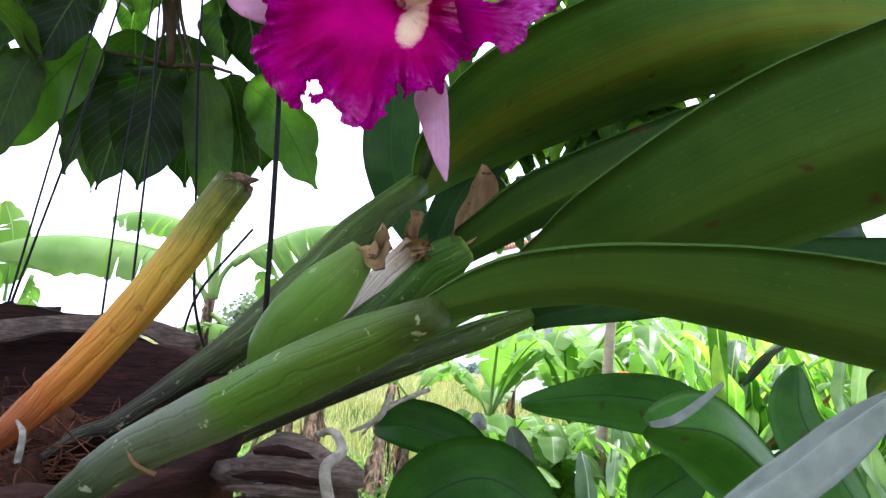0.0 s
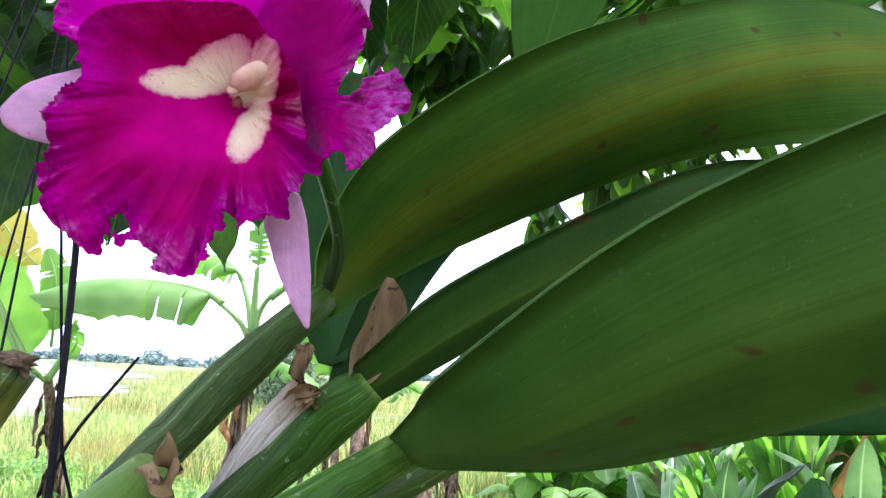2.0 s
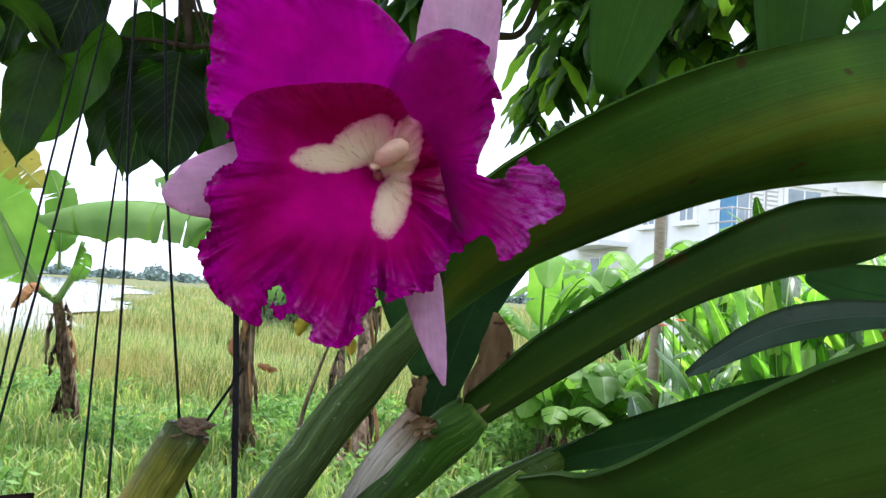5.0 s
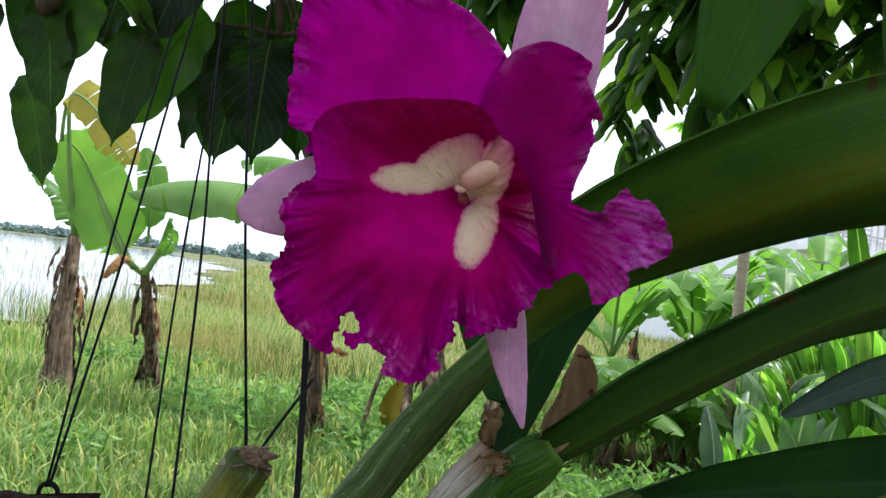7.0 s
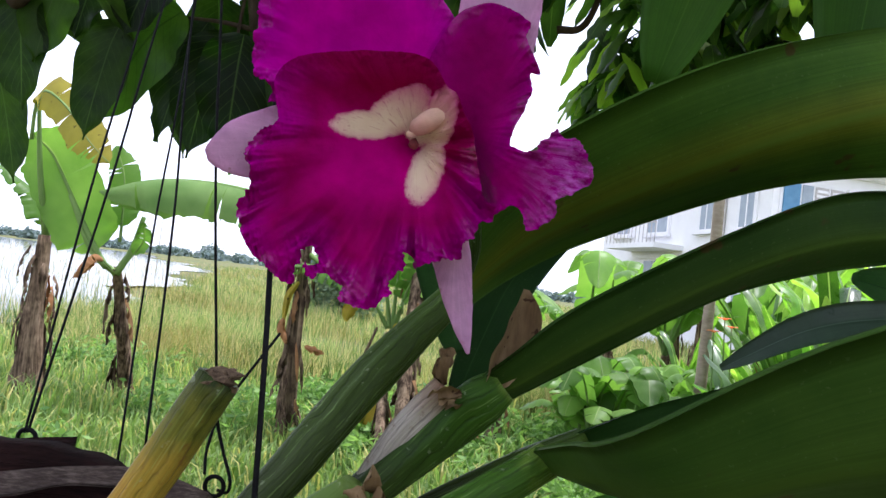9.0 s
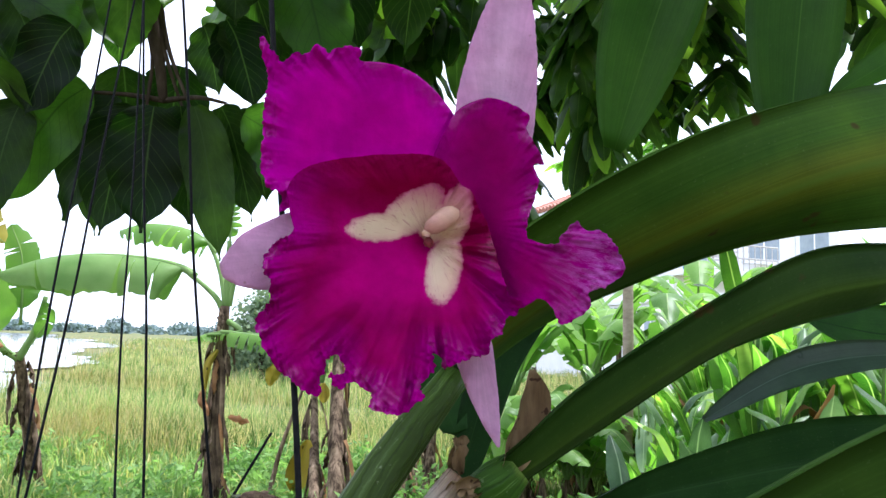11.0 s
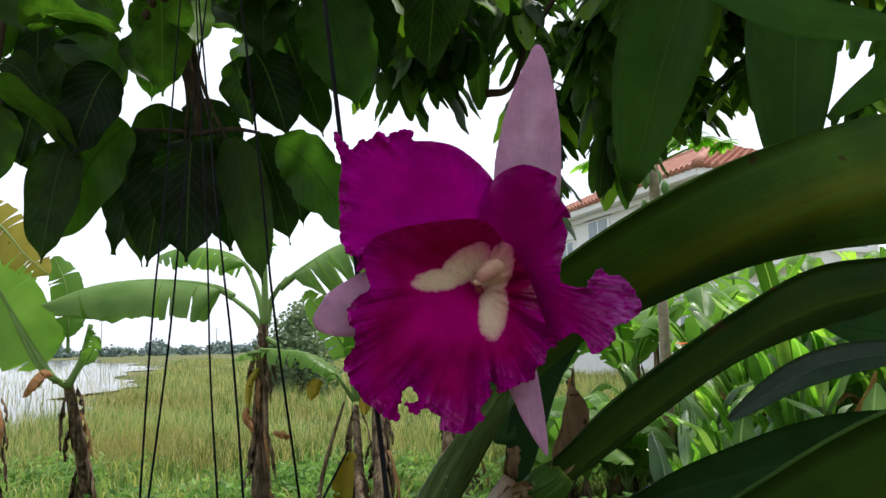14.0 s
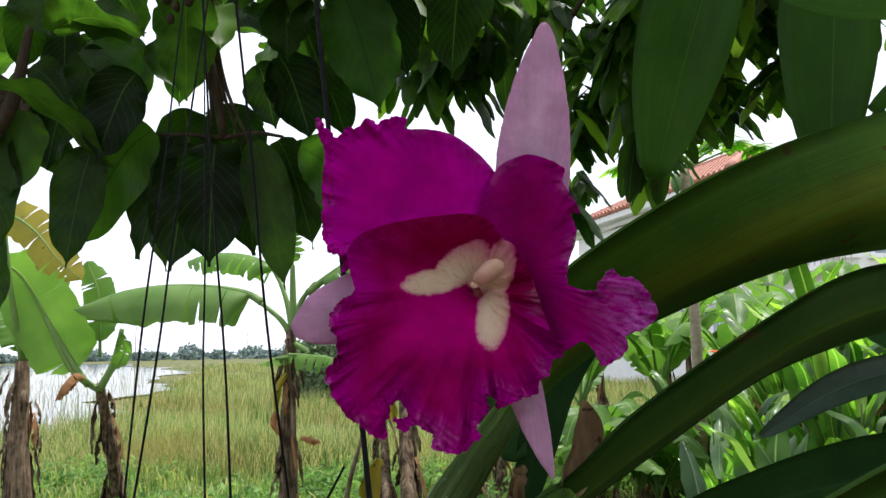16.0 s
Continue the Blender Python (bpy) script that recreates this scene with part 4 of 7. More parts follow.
# plant on the water side
bp = thing("banana_plant", "banana plant with ragged brown stem and broad backlit leaves", "banana plant", "banana plants in a row", (-3.3, 6.45, 0))
banana_trunk(bp, (-3.6186, 7.1856, 0.0000), (-3.4413, 6.4500, 1.4199), 0.095, 0.07, 5, 12)
petiole(bp, (-3.4423, 6.4500, 1.3723), (-3.3133, 6.4500, 1.6011), (-3.2319, 6.4500, 1.8843), 0.035, 0.02)
petiole(bp, (-3.4423, 6.4500, 1.3723), (-3.6587, 6.4000, 1.5589), (-3.8709, 6.3500, 2.0324), 0.03, 0.016)
banana_leaf("leaf", bp, [(-3.5130, 6.4000, 1.4282), (-3.6816, 6.4000, 1.6802), (-3.8706, 6.3500, 2.0565), (-4.0357, 6.3000, 2.3829), (-4.1680, 6.2000, 2.5302)], 0.3, seed=31, tears=1, droop=0.15, side=(0.75, 0.1, 0.6))
banana_leaf("leaf", bp, [(-3.4627, 6.5000, 1.6607), (-3.4566, 6.5000, 1.9533), (-3.4757, 6.5000, 2.2515), (-3.5726, 6.5000, 2.5100)], 0.14, seed=33, tears=3, droop=0.3, side=(1, 0.3, 0))
banana_leaf("leaf", bp, [(-3.3402, 6.4000, 1.4618), (-3.2130, 6.4000, 1.6417), (-3.1613, 6.3500, 1.7332), (-3.1585, 6.3000, 1.8276)], 0.07, seed=35, tears=2, droop=0.5, side=(1, 0.3, 0))
banana_leaf("leaf", bp, [(-3.4102, 6.3000, 1.4252), (-3.5258, 6.2500, 1.5299), (-3.6188, 6.2000, 1.4471), (-3.6923, 6.2000, 1.3152)], 0.09, mat=M_BANANA_DRY, seed=36, tears=2, droop=1.0)
bp = thing("banana_plant", "banana plant with thick dark shaggy stem", "banana plant", "banana plants in a row", (-4.1, 6.4, 0))
banana_trunk(bp, (-4.0692, 6.3247, 0.0000), (-4.0993, 6.4000, 1.6644), 0.15, 0.1, 7, 16)
banana_leaf("leaf", bp, [(-4.0738, 6.4000, 1.6627), (-4.1511, 6.4000, 1.8625), (-4.2548, 6.4000, 2.0662), (-4.5469, 6.3000, 2.2791)], 0.16, seed=41, tears=4, droop=0.6)
banana_leaf("leaf", bp, [(-4.0738, 6.4000, 1.6627), (-4.0609, 6.5000, 2.0562), (-4.0254, 6.7000, 2.3719), (-3.8692, 6.9000, 2.5377)], 0.15, seed=43, tears=4, droop=0.5)
petiole(bp, (-4.0993, 6.4000, 1.6644), (-4.0726, 6.2000, 2.2358), (-4.0698, 6.1000, 2.8032), 0.03, 0.016)
banana_leaf("leaf", bp, [(-4.1071, 6.1000, 2.4691), (-3.9935, 6.0000, 2.8524), (-3.6858, 5.9000, 2.7157), (-3.4357, 5.8000, 2.4513), (-3.2276, 5.8000, 2.2545)], 0.17, mat=M_BANANA_OLD, seed=38, tears=6, droop=0.2, side=(0.3, 0.35, 0.85))

# clump with the young green plant
bp = thing("banana_plant", "young banana plant with fresh upright green leaves", "banana plant", "banana plants in a row", (-1.0, 6.4, 0))
banana_trunk(bp, (-0.8511, 5.4749, 0.0000), (-1.0088, 6.5000, 1.0224), 0.055, 0.045, 11, 7)
for q, (ax, ay, bx, by, cx, cy, dx, dy, hw, sx) in enumerate(((552, 690, 540, 600, 510, 540, 478, 492, 0.14, (0.8, 0.2, 0.4)), (556, 690, 562, 600, 565, 560, 572, 500, 0.13, (1, 0.3, 0)), (548, 690, 520, 640, 490, 612, 440, 590, 0.12, (0.2, 1, 0.4)),
                                                          (556, 690, 575, 640, 600, 620, 640, 615, 0.1, (0.1, 1, 0.3)), (560, 690, 580, 620, 600, 570, 610, 520, 0.12, (1, 0.2, 0.2)))):
    pts = [Vector(p) for p in ((-0.9991, 6.5000, 1.0687), (-0.5273, 6.5000, 1.0557), (-0.9959, 6.5000, 1.5387))]
    ex, ez = (pts[1] - pts[0]) / 100, (pts[2] - pts[0]) / 100

    def young(px, py, dy):
        return tuple(pts[0] + ex * (px - 552) + ez * (690 - py) + Vector((0, dy, 0)))
    petiole(bp, young(ax, ay, 0), young((ax + bx) / 2, (ay + by) / 2, -0.03), young(bx, by, -0.06), 0.022, 0.012)
    banana_leaf("leaf", bp, [young(bx, by + 20, -0.05), young(bx, by, -0.06), young(cx, cy, -0.12), young(dx, dy, -0.2)], hw, seed=50 + q, tears=4, droop=0.35, side=sx)
part("hanging_dry_leaf", blade("hanging_dry_leaf", M_BANANA_OLD, [(-1.2711, 6.4000, 1.2667), (-1.3269, 6.4000, 1.1991), (-1.3639, 6.4000, 1.1082)], 0.06, (1, 0.3, 0), curl=0.8, ripple=0.4, thick=0.004, seed=6), bp)
part("hanging_dry_leaf", blade("hanging_dry_leaf", M_BANANA_OLD, [(-0.9232, 6.4000, 1.1190), (-0.9100, 6.4000, 1.0269), (-0.9198, 6.4000, 0.9585)], 0.05, (1, 0.3, 0), curl=0.8, thick=0.004, seed=7), bp)
part("shoot_leaf", blade("shoot_leaf", M_BANANA_OLD, [(-1.1047, 6.1000, 0.3221), (-1.0735, 6.1000, 0.4915), (-0.9937, 6.1000, 0.7037)], 0.1, (1, 0.3, 0.2), curl=0.5, thick=0.004, seed=8), bp)
part("dead_stalk", tube("dead_stalk", M_BANANA_TRUNK, [(-1.3303, 6.2000, 0.2236), (-1.2425, 6.2500, 0.6035), (-1.0692, 6.3000, 1.0836)], [0.022, 0.018, 0.01]), bp)

bp = thing("banana_plant", "thick dry brown banana stem beside a young plant", "banana plant", "banana plants in a row", (-0.85, 6.6, 0))
banana_trunk(bp, (-0.7274, 5.6021, 0.0000), (-0.7854, 6.6000, 1.8730), 0.078, 0.06, 13, 16)
banana_leaf("leaf", bp, [(-0.7859, 6.6000, 1.8243), (-0.7248, 6.6000, 2.0671), (-0.5842, 6.7000, 2.2725), (-0.2919, 6.9000, 2.3926)], 0.16, seed=61, droop=0.6)

for nm, b, t, r0, sd in (("leaning", (-0.3566, 6.2963, 0.0000), (-0.1904, 6.9000, 1.1297), 0.085, 17), ("thin", (-0.1155, 6.8770, 0.0000), (-0.0174, 7.4000, 0.9832), 0.06, 19)):
    bp = thing("banana_plant", "leaning brown banana stem with peeling bark" if nm == "leaning" else "thin reddish-brown banana stem with peeling bark", "banana plant", "banana plants in a row", b)
    banana_trunk(bp, b, t, r0, r0 * 0.75, sd, 10)
    tv = Vector(t)
    for q in range(4):
        a = rng.uniform(0, 6.28)
        ln = rng.uniform(0.5, 0.8)
        e = tv + Vector((math.cos(a) * ln, math.sin(a) * ln * 0.6, 0.2))
        banana_leaf("leaf", bp, [t, tuple(tv.lerp(e, 0.4) + Vector((0, 0, 0.22))), tuple(tv.lerp(e, 0.75) + Vector((0, 0, 0.2))), tuple(e)], 0.12, seed=sd + q, tears=4)


def grove_banana(x, y, h, seed, spread=1.0, label="leafy banana plant at the back of the garden"):
    r = random.Random(seed)
    b = thing("banana_plant", label, "banana plant", "banana plants in the garden", (x, y, 0))
    top = Vector((x + r.uniform(-0.1, 0.1), y, h))
    banana_trunk(b, (x, y, 0), tuple(top), 0.1 * spread, 0.07 * spread, seed, 4)
    for q in range(6):
        a = q * 1.1 + r.uniform(-0.3, 0.3)
        ln = r.uniform(0.8, 1.4) * spread
        o = Vector((math.cos(a), math.sin(a), 0))
        up = r.uniform(0.45, 1.25) * spread
        pts = [top, top + o * ln * 0.25 + Vector((0, 0, up * 0.6)), top + o * ln * 0.65 + Vector((0, 0, up)), top + o * ln * 1.05 + Vector((0, 0, up * 0.65))]
        banana_leaf("leaf", b, [tuple(p) for p in pts], r.uniform(0.17, 0.24) * (0.4 + 0.6 * spread), seed=seed * 10 + q, tears=4, droop=r.uniform(0.15, 0.5))


for k, (x, y, h) in enumerate(((1.0, 9.2, 0.8), (2.2, 10.5, 1.2), (3.4, 9.6, 1.2), (4.6, 11.0, 1.5), (5.8, 9.9, 1.3), (7.2, 11.5, 1.6), (3.0, 12.8, 1.4), (6.4, 13.5, 1.7), (8.5, 12.5, 1.7), (1.6, 12.2, 1.1), (4.0, 12.0, 1.5), (5.2, 12.6, 1.6), (1.9, 9.5, 0.9), (2.7, 8.8, 1.0))):
    grove_banana(x, y, h, 100 + k)
gr2 = random.Random(12)
for k in range(15):
    y = gr2.uniform(6.6, 9.0)
    x = y * gr2.uniform(0.1, 0.33)
    if abs(x - 1.67) > 0.15:
        grove_banana(x, y, gr2.uniform(0.12, 0.35), 150 + k, 0.55, "young banana plant with bright low leaves in the grass")


# ---- papaya ----
def build_papaya():
    top = Vector((1.8140, 7.0000, 2.9819))
    base = Vector((1.9066, 8.1449, -0.0000))
    base = Vector((base.x * 7.0 / base.y, 7.0, -0.25))
    t = thing("papaya_tree", "slim papaya tree with ringed pale trunk and green fruits", "papaya tree", at=tuple(base))
    part("trunk", tube("trunk", M_PAPAYA_TRUNK, [tuple(base), tuple(base.lerp(top, 0.5) + Vector((0.02, 0, 0))), tuple(top)], [0.055, 0.045, 0.045], sides=12, n=60, knobs=[(k / 22, 0.07) for k in range(22)]), t)
    for px, py, pz, s in ((-0.1, -0.06, -0.13, 1.0), (0.07, -0.08, -0.24, 0.8), (-0.06, -0.09, -0.42, 0.9), (-0.11, 0.02, -0.36, 0.6), (0.05, 0.08, -0.1, 0.9)):
        c = top + Vector((px, py, pz))
        prof = [0.004, 0.03, 0.045, 0.05, 0.046, 0.03, 0.008]
        part("fruit", tube("fruit", M_PAPAYA_FRUIT, [tuple(c + Vector((0, 0, 0.1 * s))), tuple(c), tuple(c - Vector((0, 0, 0.1 * s)))], [q * s for q in prof], sides=12, n=14), t)
    r = random.Random(3)
    for k in range(9):
        a = k * 2.4
        o = Vector((math.cos(a), math.sin(a), 0))
        tip = top + o * r.uniform(0.35, 0.6) + Vector((0, 0, r.uniform(0.0, 0.4)))
        if k == 0:
            tip = Vector((2.4173, 6.9000, 3.1008))
            o = (tip - top).normalized()
        part("petiole", tube("petiole", M_BANANA_STEM, [tuple(top), tuple(top.lerp(tip, 0.6) + Vector((0, 0, 0.05))), tuple(tip)], [0.012, 0.009, 0.007], sides=6), t)
        lobes = []
        w = Vector((-o.y, o.x, 0)).normalized()
        for q in range(7):
            b = radians(-115 + q * 38)
            dr = (o * math.cos(b) + w * math.sin(b)).normalized()
            ln = r.uniform(0.17, 0.25)
            for f, hw, dl in ((1.0, 0.045, 0.0), (0.7, 0.028, 0.5), (0.7, 0.028, -0.5)):
                d2 = (Matrix.Rotation(dl, 3, 'Z') @ dr)
                lobes.append(blade_data([tuple(tip), tuple(tip + d2 * ln * f * 0.5 + Vector((0, 0, 0.01))), tuple(tip + d2 * ln * f + Vector((0, 0, -0.05)))], hw, (-d2.y, d2.x, 0.15), n=7, m=1, thick=0.0))
        v, f, u = join(lobes)
        part("leaf", build("leaf", v, f, M_GINGER, u), t)


build_papaya()


# ---- thicket of ginger and lilies ----
def ginger(seed, height, leaves, length, pale=False):
    """A leaning cane with leaves in two rows, at the origin."""
    r = random.Random(seed)
    t = thing("ginger_plant", "tall ginger plant with long lance-shaped green leaves", "ginger plant", "ginger thicket")
    lean = Vector((r.uniform(-0.2, 0.2), r.uniform(-0.25, 0.05), 1)).normalized()
    top = lean * height
    part("stem", tube("stem", M_BANANA_STEM, [(0, 0, 0), tuple(top * 0.5 + Vector((r.uniform(-.03, .03), 0, 0))), tuple(top)], [0.014, 0.011, 0.006], sides=7), t)
    a0 = r.uniform(0, 6.28)
    for k in range(leaves):
        f = 0.25 + 0.75 * (k + r.random() * 0.4) / leaves
        a = a0 + (k % 2) * math.pi + r.uniform(-0.45, 0.45)
        o = Vector((math.cos(a), math.sin(a), 0))
        p = top * min(f, 1)
        ln = length * r.uniform(0.75, 1.15)
        rise = r.uniform(0.5, 1.7) * ln
        sag = r.uniform(0.0, 0.35) * ln
        pts = [p, p + o * ln * 0.3 + Vector((0, 0, rise * 0.55)), p + o * ln * 0.6 + Vector((0, 0, rise * 0.8)), p + o * ln * 0.8 + Vector((0, 0, rise - sag))]
        dry = k < 3 and r.random() < 0.6
        m = M_BANANA_DRY if dry else M_GINGER_PALE if r.random() < (0.2 if pale else 0.06) else M_GINGER
        part("leaf", blade("leaf", m, [tuple(q) for q in pts], ln * r.uniform(0.06, 0.1), (-o.y, o.x, 0), n=12, m=2, fold=0.4, ripple=0.12, thick=0.0, seed=seed * 31 + k), t)
    return t


kinds = [ginger(201, 1.2, 12, 0.66), ginger(202, 0.95, 11, 0.7, True), ginger(203, 1.4, 13, 0.64), ginger(204, 0.5, 10, 0.58, True), ginger(205, 1.1, 12, 0.7, True)]
gr = random.Random(77)
spots = []
while len(spots) < 140:
    y = gr.uniform(4.5, 8.8)
    x = gr.uniform(0.2, 0.92) * y + 0.1
    if abs(x / y - 1.67 / 7.0) < 0.06 and y < 7.2:
        continue
    spots.append((x, y))
for x, y in sorted(spots, key=lambda s: -s[1]):
    kind = kinds[gr.choice((0, 1, 2, 4)) if y > 5.2 and x / y > 0.3 else gr.choice((1, 3, 3))]
    s = gr.uniform(0.85, 1.25) * (1.0 if x / y > 0.36 else 0.7)
    copy_thing(kind, pose(x, y, 0, 0, 0, gr.uniform(0, 360)) @ Matrix.Diagonal((s, s, s, 1)))
for k, (src, (x, y)) in enumerate(zip(kinds, ((2.6, 7.6), (2.9, 5.2), (3.4, 6.9), (2.6, 4.4), (4.1, 6.3)))):
    src.matrix_basis = pose(x, y, 0, 0, 0, 40 * k)


# broad upright canna plants between the gingers
def canna(seed, height, leaves):
    r = random.Random(seed)
    t = thing("canna_plant", "canna plant with broad upright dark and blue-green leaves", "canna plant", "canna plants in the thicket")
    part("stem", tube("stem", M_BANANA_STEM, [(0, 0, 0), (0.02, 0, height * 0.5), (0.0, 0.02, height)], [0.014, 0.012, 0.006], sides=7), t)
    for k in range(leaves):
        a = k * 2.4 + r.uniform(-0.4, 0.4)
        o = Vector((math.cos(a), math.sin(a), 0))
        p = Vector((0, 0, height * (0.15 + 0.85 * k / leaves)))
        ln = r.uniform(0.38, 0.6)
        up = r.uniform(0.75, 1.0)
        out = math.sqrt(1.05 - up * up)
        pts = [p, p + o * ln * 0.18 + Vector((0, 0, ln * 0.3)), p + o * ln * out * 0.55 + Vector((0, 0, ln * up * 0.7)), p + o * ln * out + Vector((0, 0, ln * up * r.uniform(0.8, 1.0)))]
        m = M_BANANA_DRY if k < 3 and r.random() < 0.4 else M_CANNA_BLUE if r.random() < 0.22 else M_CANNA
        part("leaf", blade("leaf", m, [tuple(q) for q in pts], ln * r.uniform(0.075, 0.135), (-o.y, o.x, 0.1), n=14, m=2, fold=0.6, ripple=0.1, thick=0.0, seed=seed * 17 + k), t)
    return t


cannas = [canna(301, 1.1, 12), canna(302, 0.75, 10), canna(303, 0.4, 8), canna(304, 1.3, 13)]
for src, at in zip(cannas, ((2.0, 4.6), (1.5, 4.5), (1.9, 3.9), (3.0, 5.4))):
    src.matrix_basis = pose(*at, 0, 0, 0, 70 * at[0])
for k in range(84):
    y = gr.uniform(3.5, 6.4)
    x = gr.uniform(0.25, 0.82) * y
    tall = x / y > 0.38 and y > 4.4
    s = gr.uniform(0.85, 1.2)
    copy_thing(cannas[gr.choice((0, 1, 3)) if tall else gr.choice((1, 2))], pose(x, y, 0, 0, 0, gr.uniform(0, 360)) @ Matrix.Diagonal((s, s, s, 1)))

# orange canna blooms among them
for k, p in enumerate(((1.4050, 5.4000, 1.3363), (1.4707, 5.4000, 1.4281), (1.5466, 5.5000, 1.3755))):
    t = thing("canna_flower", "small orange and pink bloom on a green stalk", "flower", "orange blooms", (p[0], p[1], 0))
    part("stalk", tube("stalk", M_BANANA_STEM, [(p[0] - 0.03, p[1], 0), (p[0] + 0.02, p[1], p[2] * 0.6), p], [0.009, 0.007, 0.004], sides=6), t)
    for q in range(6):
        a = q * 1.05 + k
        o = Vector((math.cos(a), math.sin(a) * 0.7, 0.5))
        part("petal", blade("petal", M_FLOWER_ORANGE, [p, tuple(Vector(p) + o * 0.025), tuple(Vector(p) + o * 0.05 + Vector((0, 0, -0.015)))], 0.014, (-o.y, o.x, 0.1), n=7, m=2, ripple=0.3, thick=0.0, seed=q), t)


# ---- house ----
def box_mesh(name, mat, lo, hi, bevel=0.0):
    bm = bmesh.new()
    bmesh.ops.create_cube(bm, size=1)
    for v in bm.verts:
        v.co = Vector([lo[i] + (v.co[i] + 0.5) * (hi[i] - lo[i]) for i in range(3)])
    if bevel:
        bmesh.ops.bevel(bm, geom=bm.edges[:], offset=bevel, segments=2, affect='EDGES')
    me = bpy.data.meshes.new(name)
    bm.to_mesh(me)
    bm.free()
    me.materials.append(mat)
    return me


def build_house():
    eave_z = 6.6
    c = Vector((7.7684, 24.61, 6.6000))
    k = 25.0 / c.y
    c = Vector((c.x * k, 25.0, 0))
    eave_z = 1.489 + (6.6 - 1.489) * k + 0.4
    c.x -= 0.3
    a = Vector((5.6154, 30.27, 6.6000)) * k - Vector((0.3, 0, 0))
    d1 = Vector((a.x - c.x, a.y - c.y, 0)).normalized()
    d2 = Vector((-d1.y, d1.x, 0))
    if d2.x < 0:
        d2 = -d2
    frame_m = Matrix(((d2.x, d1.x, 0, c.x), (d2.y, d1.y, 0, c.y), (0, 0, 1, 0), (0, 0, 0, 1)))
    house = thing("house", "white two-storey house with red clay-tiled hip roof", "house", at=(c.x, c.y, 0))

    def put(name, me, parent, label=""):
        me.transform(frame_m)
        if frame_m.determinant() < 0:
            me.flip_normals()
        return part(name, me, parent, label)
    L1, L2, o, ez = 13.0, 9.0, 0.7, eave_z
    put("wall", box_mesh("wall", M_WALL, (o, o, 0), (L2 - o, L1 - o, ez - 0.25)), house)
    put("fascia", box_mesh("fascia", M_TRIM, (0.03, 0.03, ez - 0.28), (L2 - 0.03, L1 - 0.03, ez - 0.02), 0.02), house)
    put("cornice", box_mesh("cornice", M_TRIM, (o - 0.25, o - 0.25, ez - 0.5), (L2 - o + 0.25, L1 - o + 0.25, ez - 0.28), 0.04), house)
    rz = ez + 2.1
    ridge = L2 / 2
    rv = [(-0.05, -0.05, ez), (L2 + 0.05, -0.05, ez), (L2 + 0.05, L1 + 0.05, ez), (-0.05, L1 + 0.05, ez), (L2 / 2, ridge, rz), (L2 / 2, L1 - ridge, rz)]
    put("roof", build("roof", rv, [(0, 1, 4), (1, 2, 5, 4), (2, 3, 5), (3, 0, 4, 5), (0, 3, 2, 1)], M_ROOF, smooth=False), house)
    # rows of rolled tiles on the two slopes that face the garden
    tiles = []
    for row in range(16):
        f0 = row / 16
        for q in range(int(L1 / 0.3)):
            yy = (q + 0.5) * 0.3
            x0, z0 = L2 / 2 * f0, ez + 2.1 * f0
            if ridge * f0 < yy < L1 - ridge * f0 - 0.1:
                tiles.append(((x0 - 0.02, yy, z0 + 0.05), (x0 + L2 / 32 + 0.05, yy, z0 + 2.1 / 16 + 0.03)))
        for q in range(int(L2 / 0.3)):
            xx = (q + 0.5) * 0.3
            y0, z0 = ridge * f0, ez + 2.1 * f0
            if L2 / 2 * f0 < xx < L2 - L2 / 2 * f0 - 0.1:
                tiles.append(((xx, y0 - 0.02, z0 + 0.05), (xx, y0 + ridge / 16 + 0.05, z0 + 2.1 / 16 + 0.03)))
    v, f, u = join([tube_data([p, q], [0.13, 0.11], sides=6, n=2) for p, q in tiles])
    put("roof_tiles", build("roof_tiles", v, f, M_ROOF, u, smooth=False), house, "rows of rolled red clay roof tiles")
    put("hip_cap", tube("hip_cap", M_ROOF, [(-0.05, -0.05, ez + 0.08), (L2 / 2, ridge, rz + 0.1)], [0.16, 0.16], sides=8), house)
    put("ridge_cap", tube("ridge_cap", M_ROOF, [(L2 / 2, ridge, rz + 0.1), (L2 / 2, L1 - ridge, rz + 0.1)], [0.16, 0.16], sides=8), house)

    def window(face, along, z0, w, h):
        """face 0: the long wall, 1: the short wall"""
        def bx(n, m, a0, a1, z0_, z1_, out0, out1):
            if face == 0:
                return box_mesh(n, m, (o - out1, along + a0, z0_), (o - out0, along + a1, z1_))
            return box_mesh(n, m, (along + a0, o - out1, z0_), (along + a1, o - out0, z1_))
        win = put("window", bx("window", M_TRIM, -w / 2 - 0.14, w / 2 + 0.14, z0 - 0.1, z0 + h + 0.1, -0.02, 0.06), house)
        for s in (-1, 1):
            put("pane", bx("pane", M_SHUTTER, s * w / 4 - w / 4 + 0.04, s * w / 4 + w / 4 - 0.04, z0, z0 + h, 0.02, 0.065), win)
        put("sill", bx("sill", M_TRIM, -w / 2 - 0.25, w / 2 + 0.25, z0 - 0.2, z0 - 0.1, 0.0, 0.2), win)
        put("lintel", bx("lintel", M_TRIM, -w / 2 - 0.3, w / 2 + 0.3, z0 + h + 0.1, z0 + h + 0.26, 0.0, 0.16), win)

    for along, w, h in ((1.9, 0.8, 1.3), (4.2, 0.8, 1.3), (7.6, 1.6, 1.9), (10.4, 1.2, 1.3)):
        window(0, along, ez - 2.5, w, h)
        window(0, along, ez - 5.6, w, h)
    for along in (2.0, 4.6, 7.0):
        if along > 3:
            window(1, along, ez - 2.5, 1.5, 1.3)
        window(1, along, ez - 5.6, 1.5, 1.5)
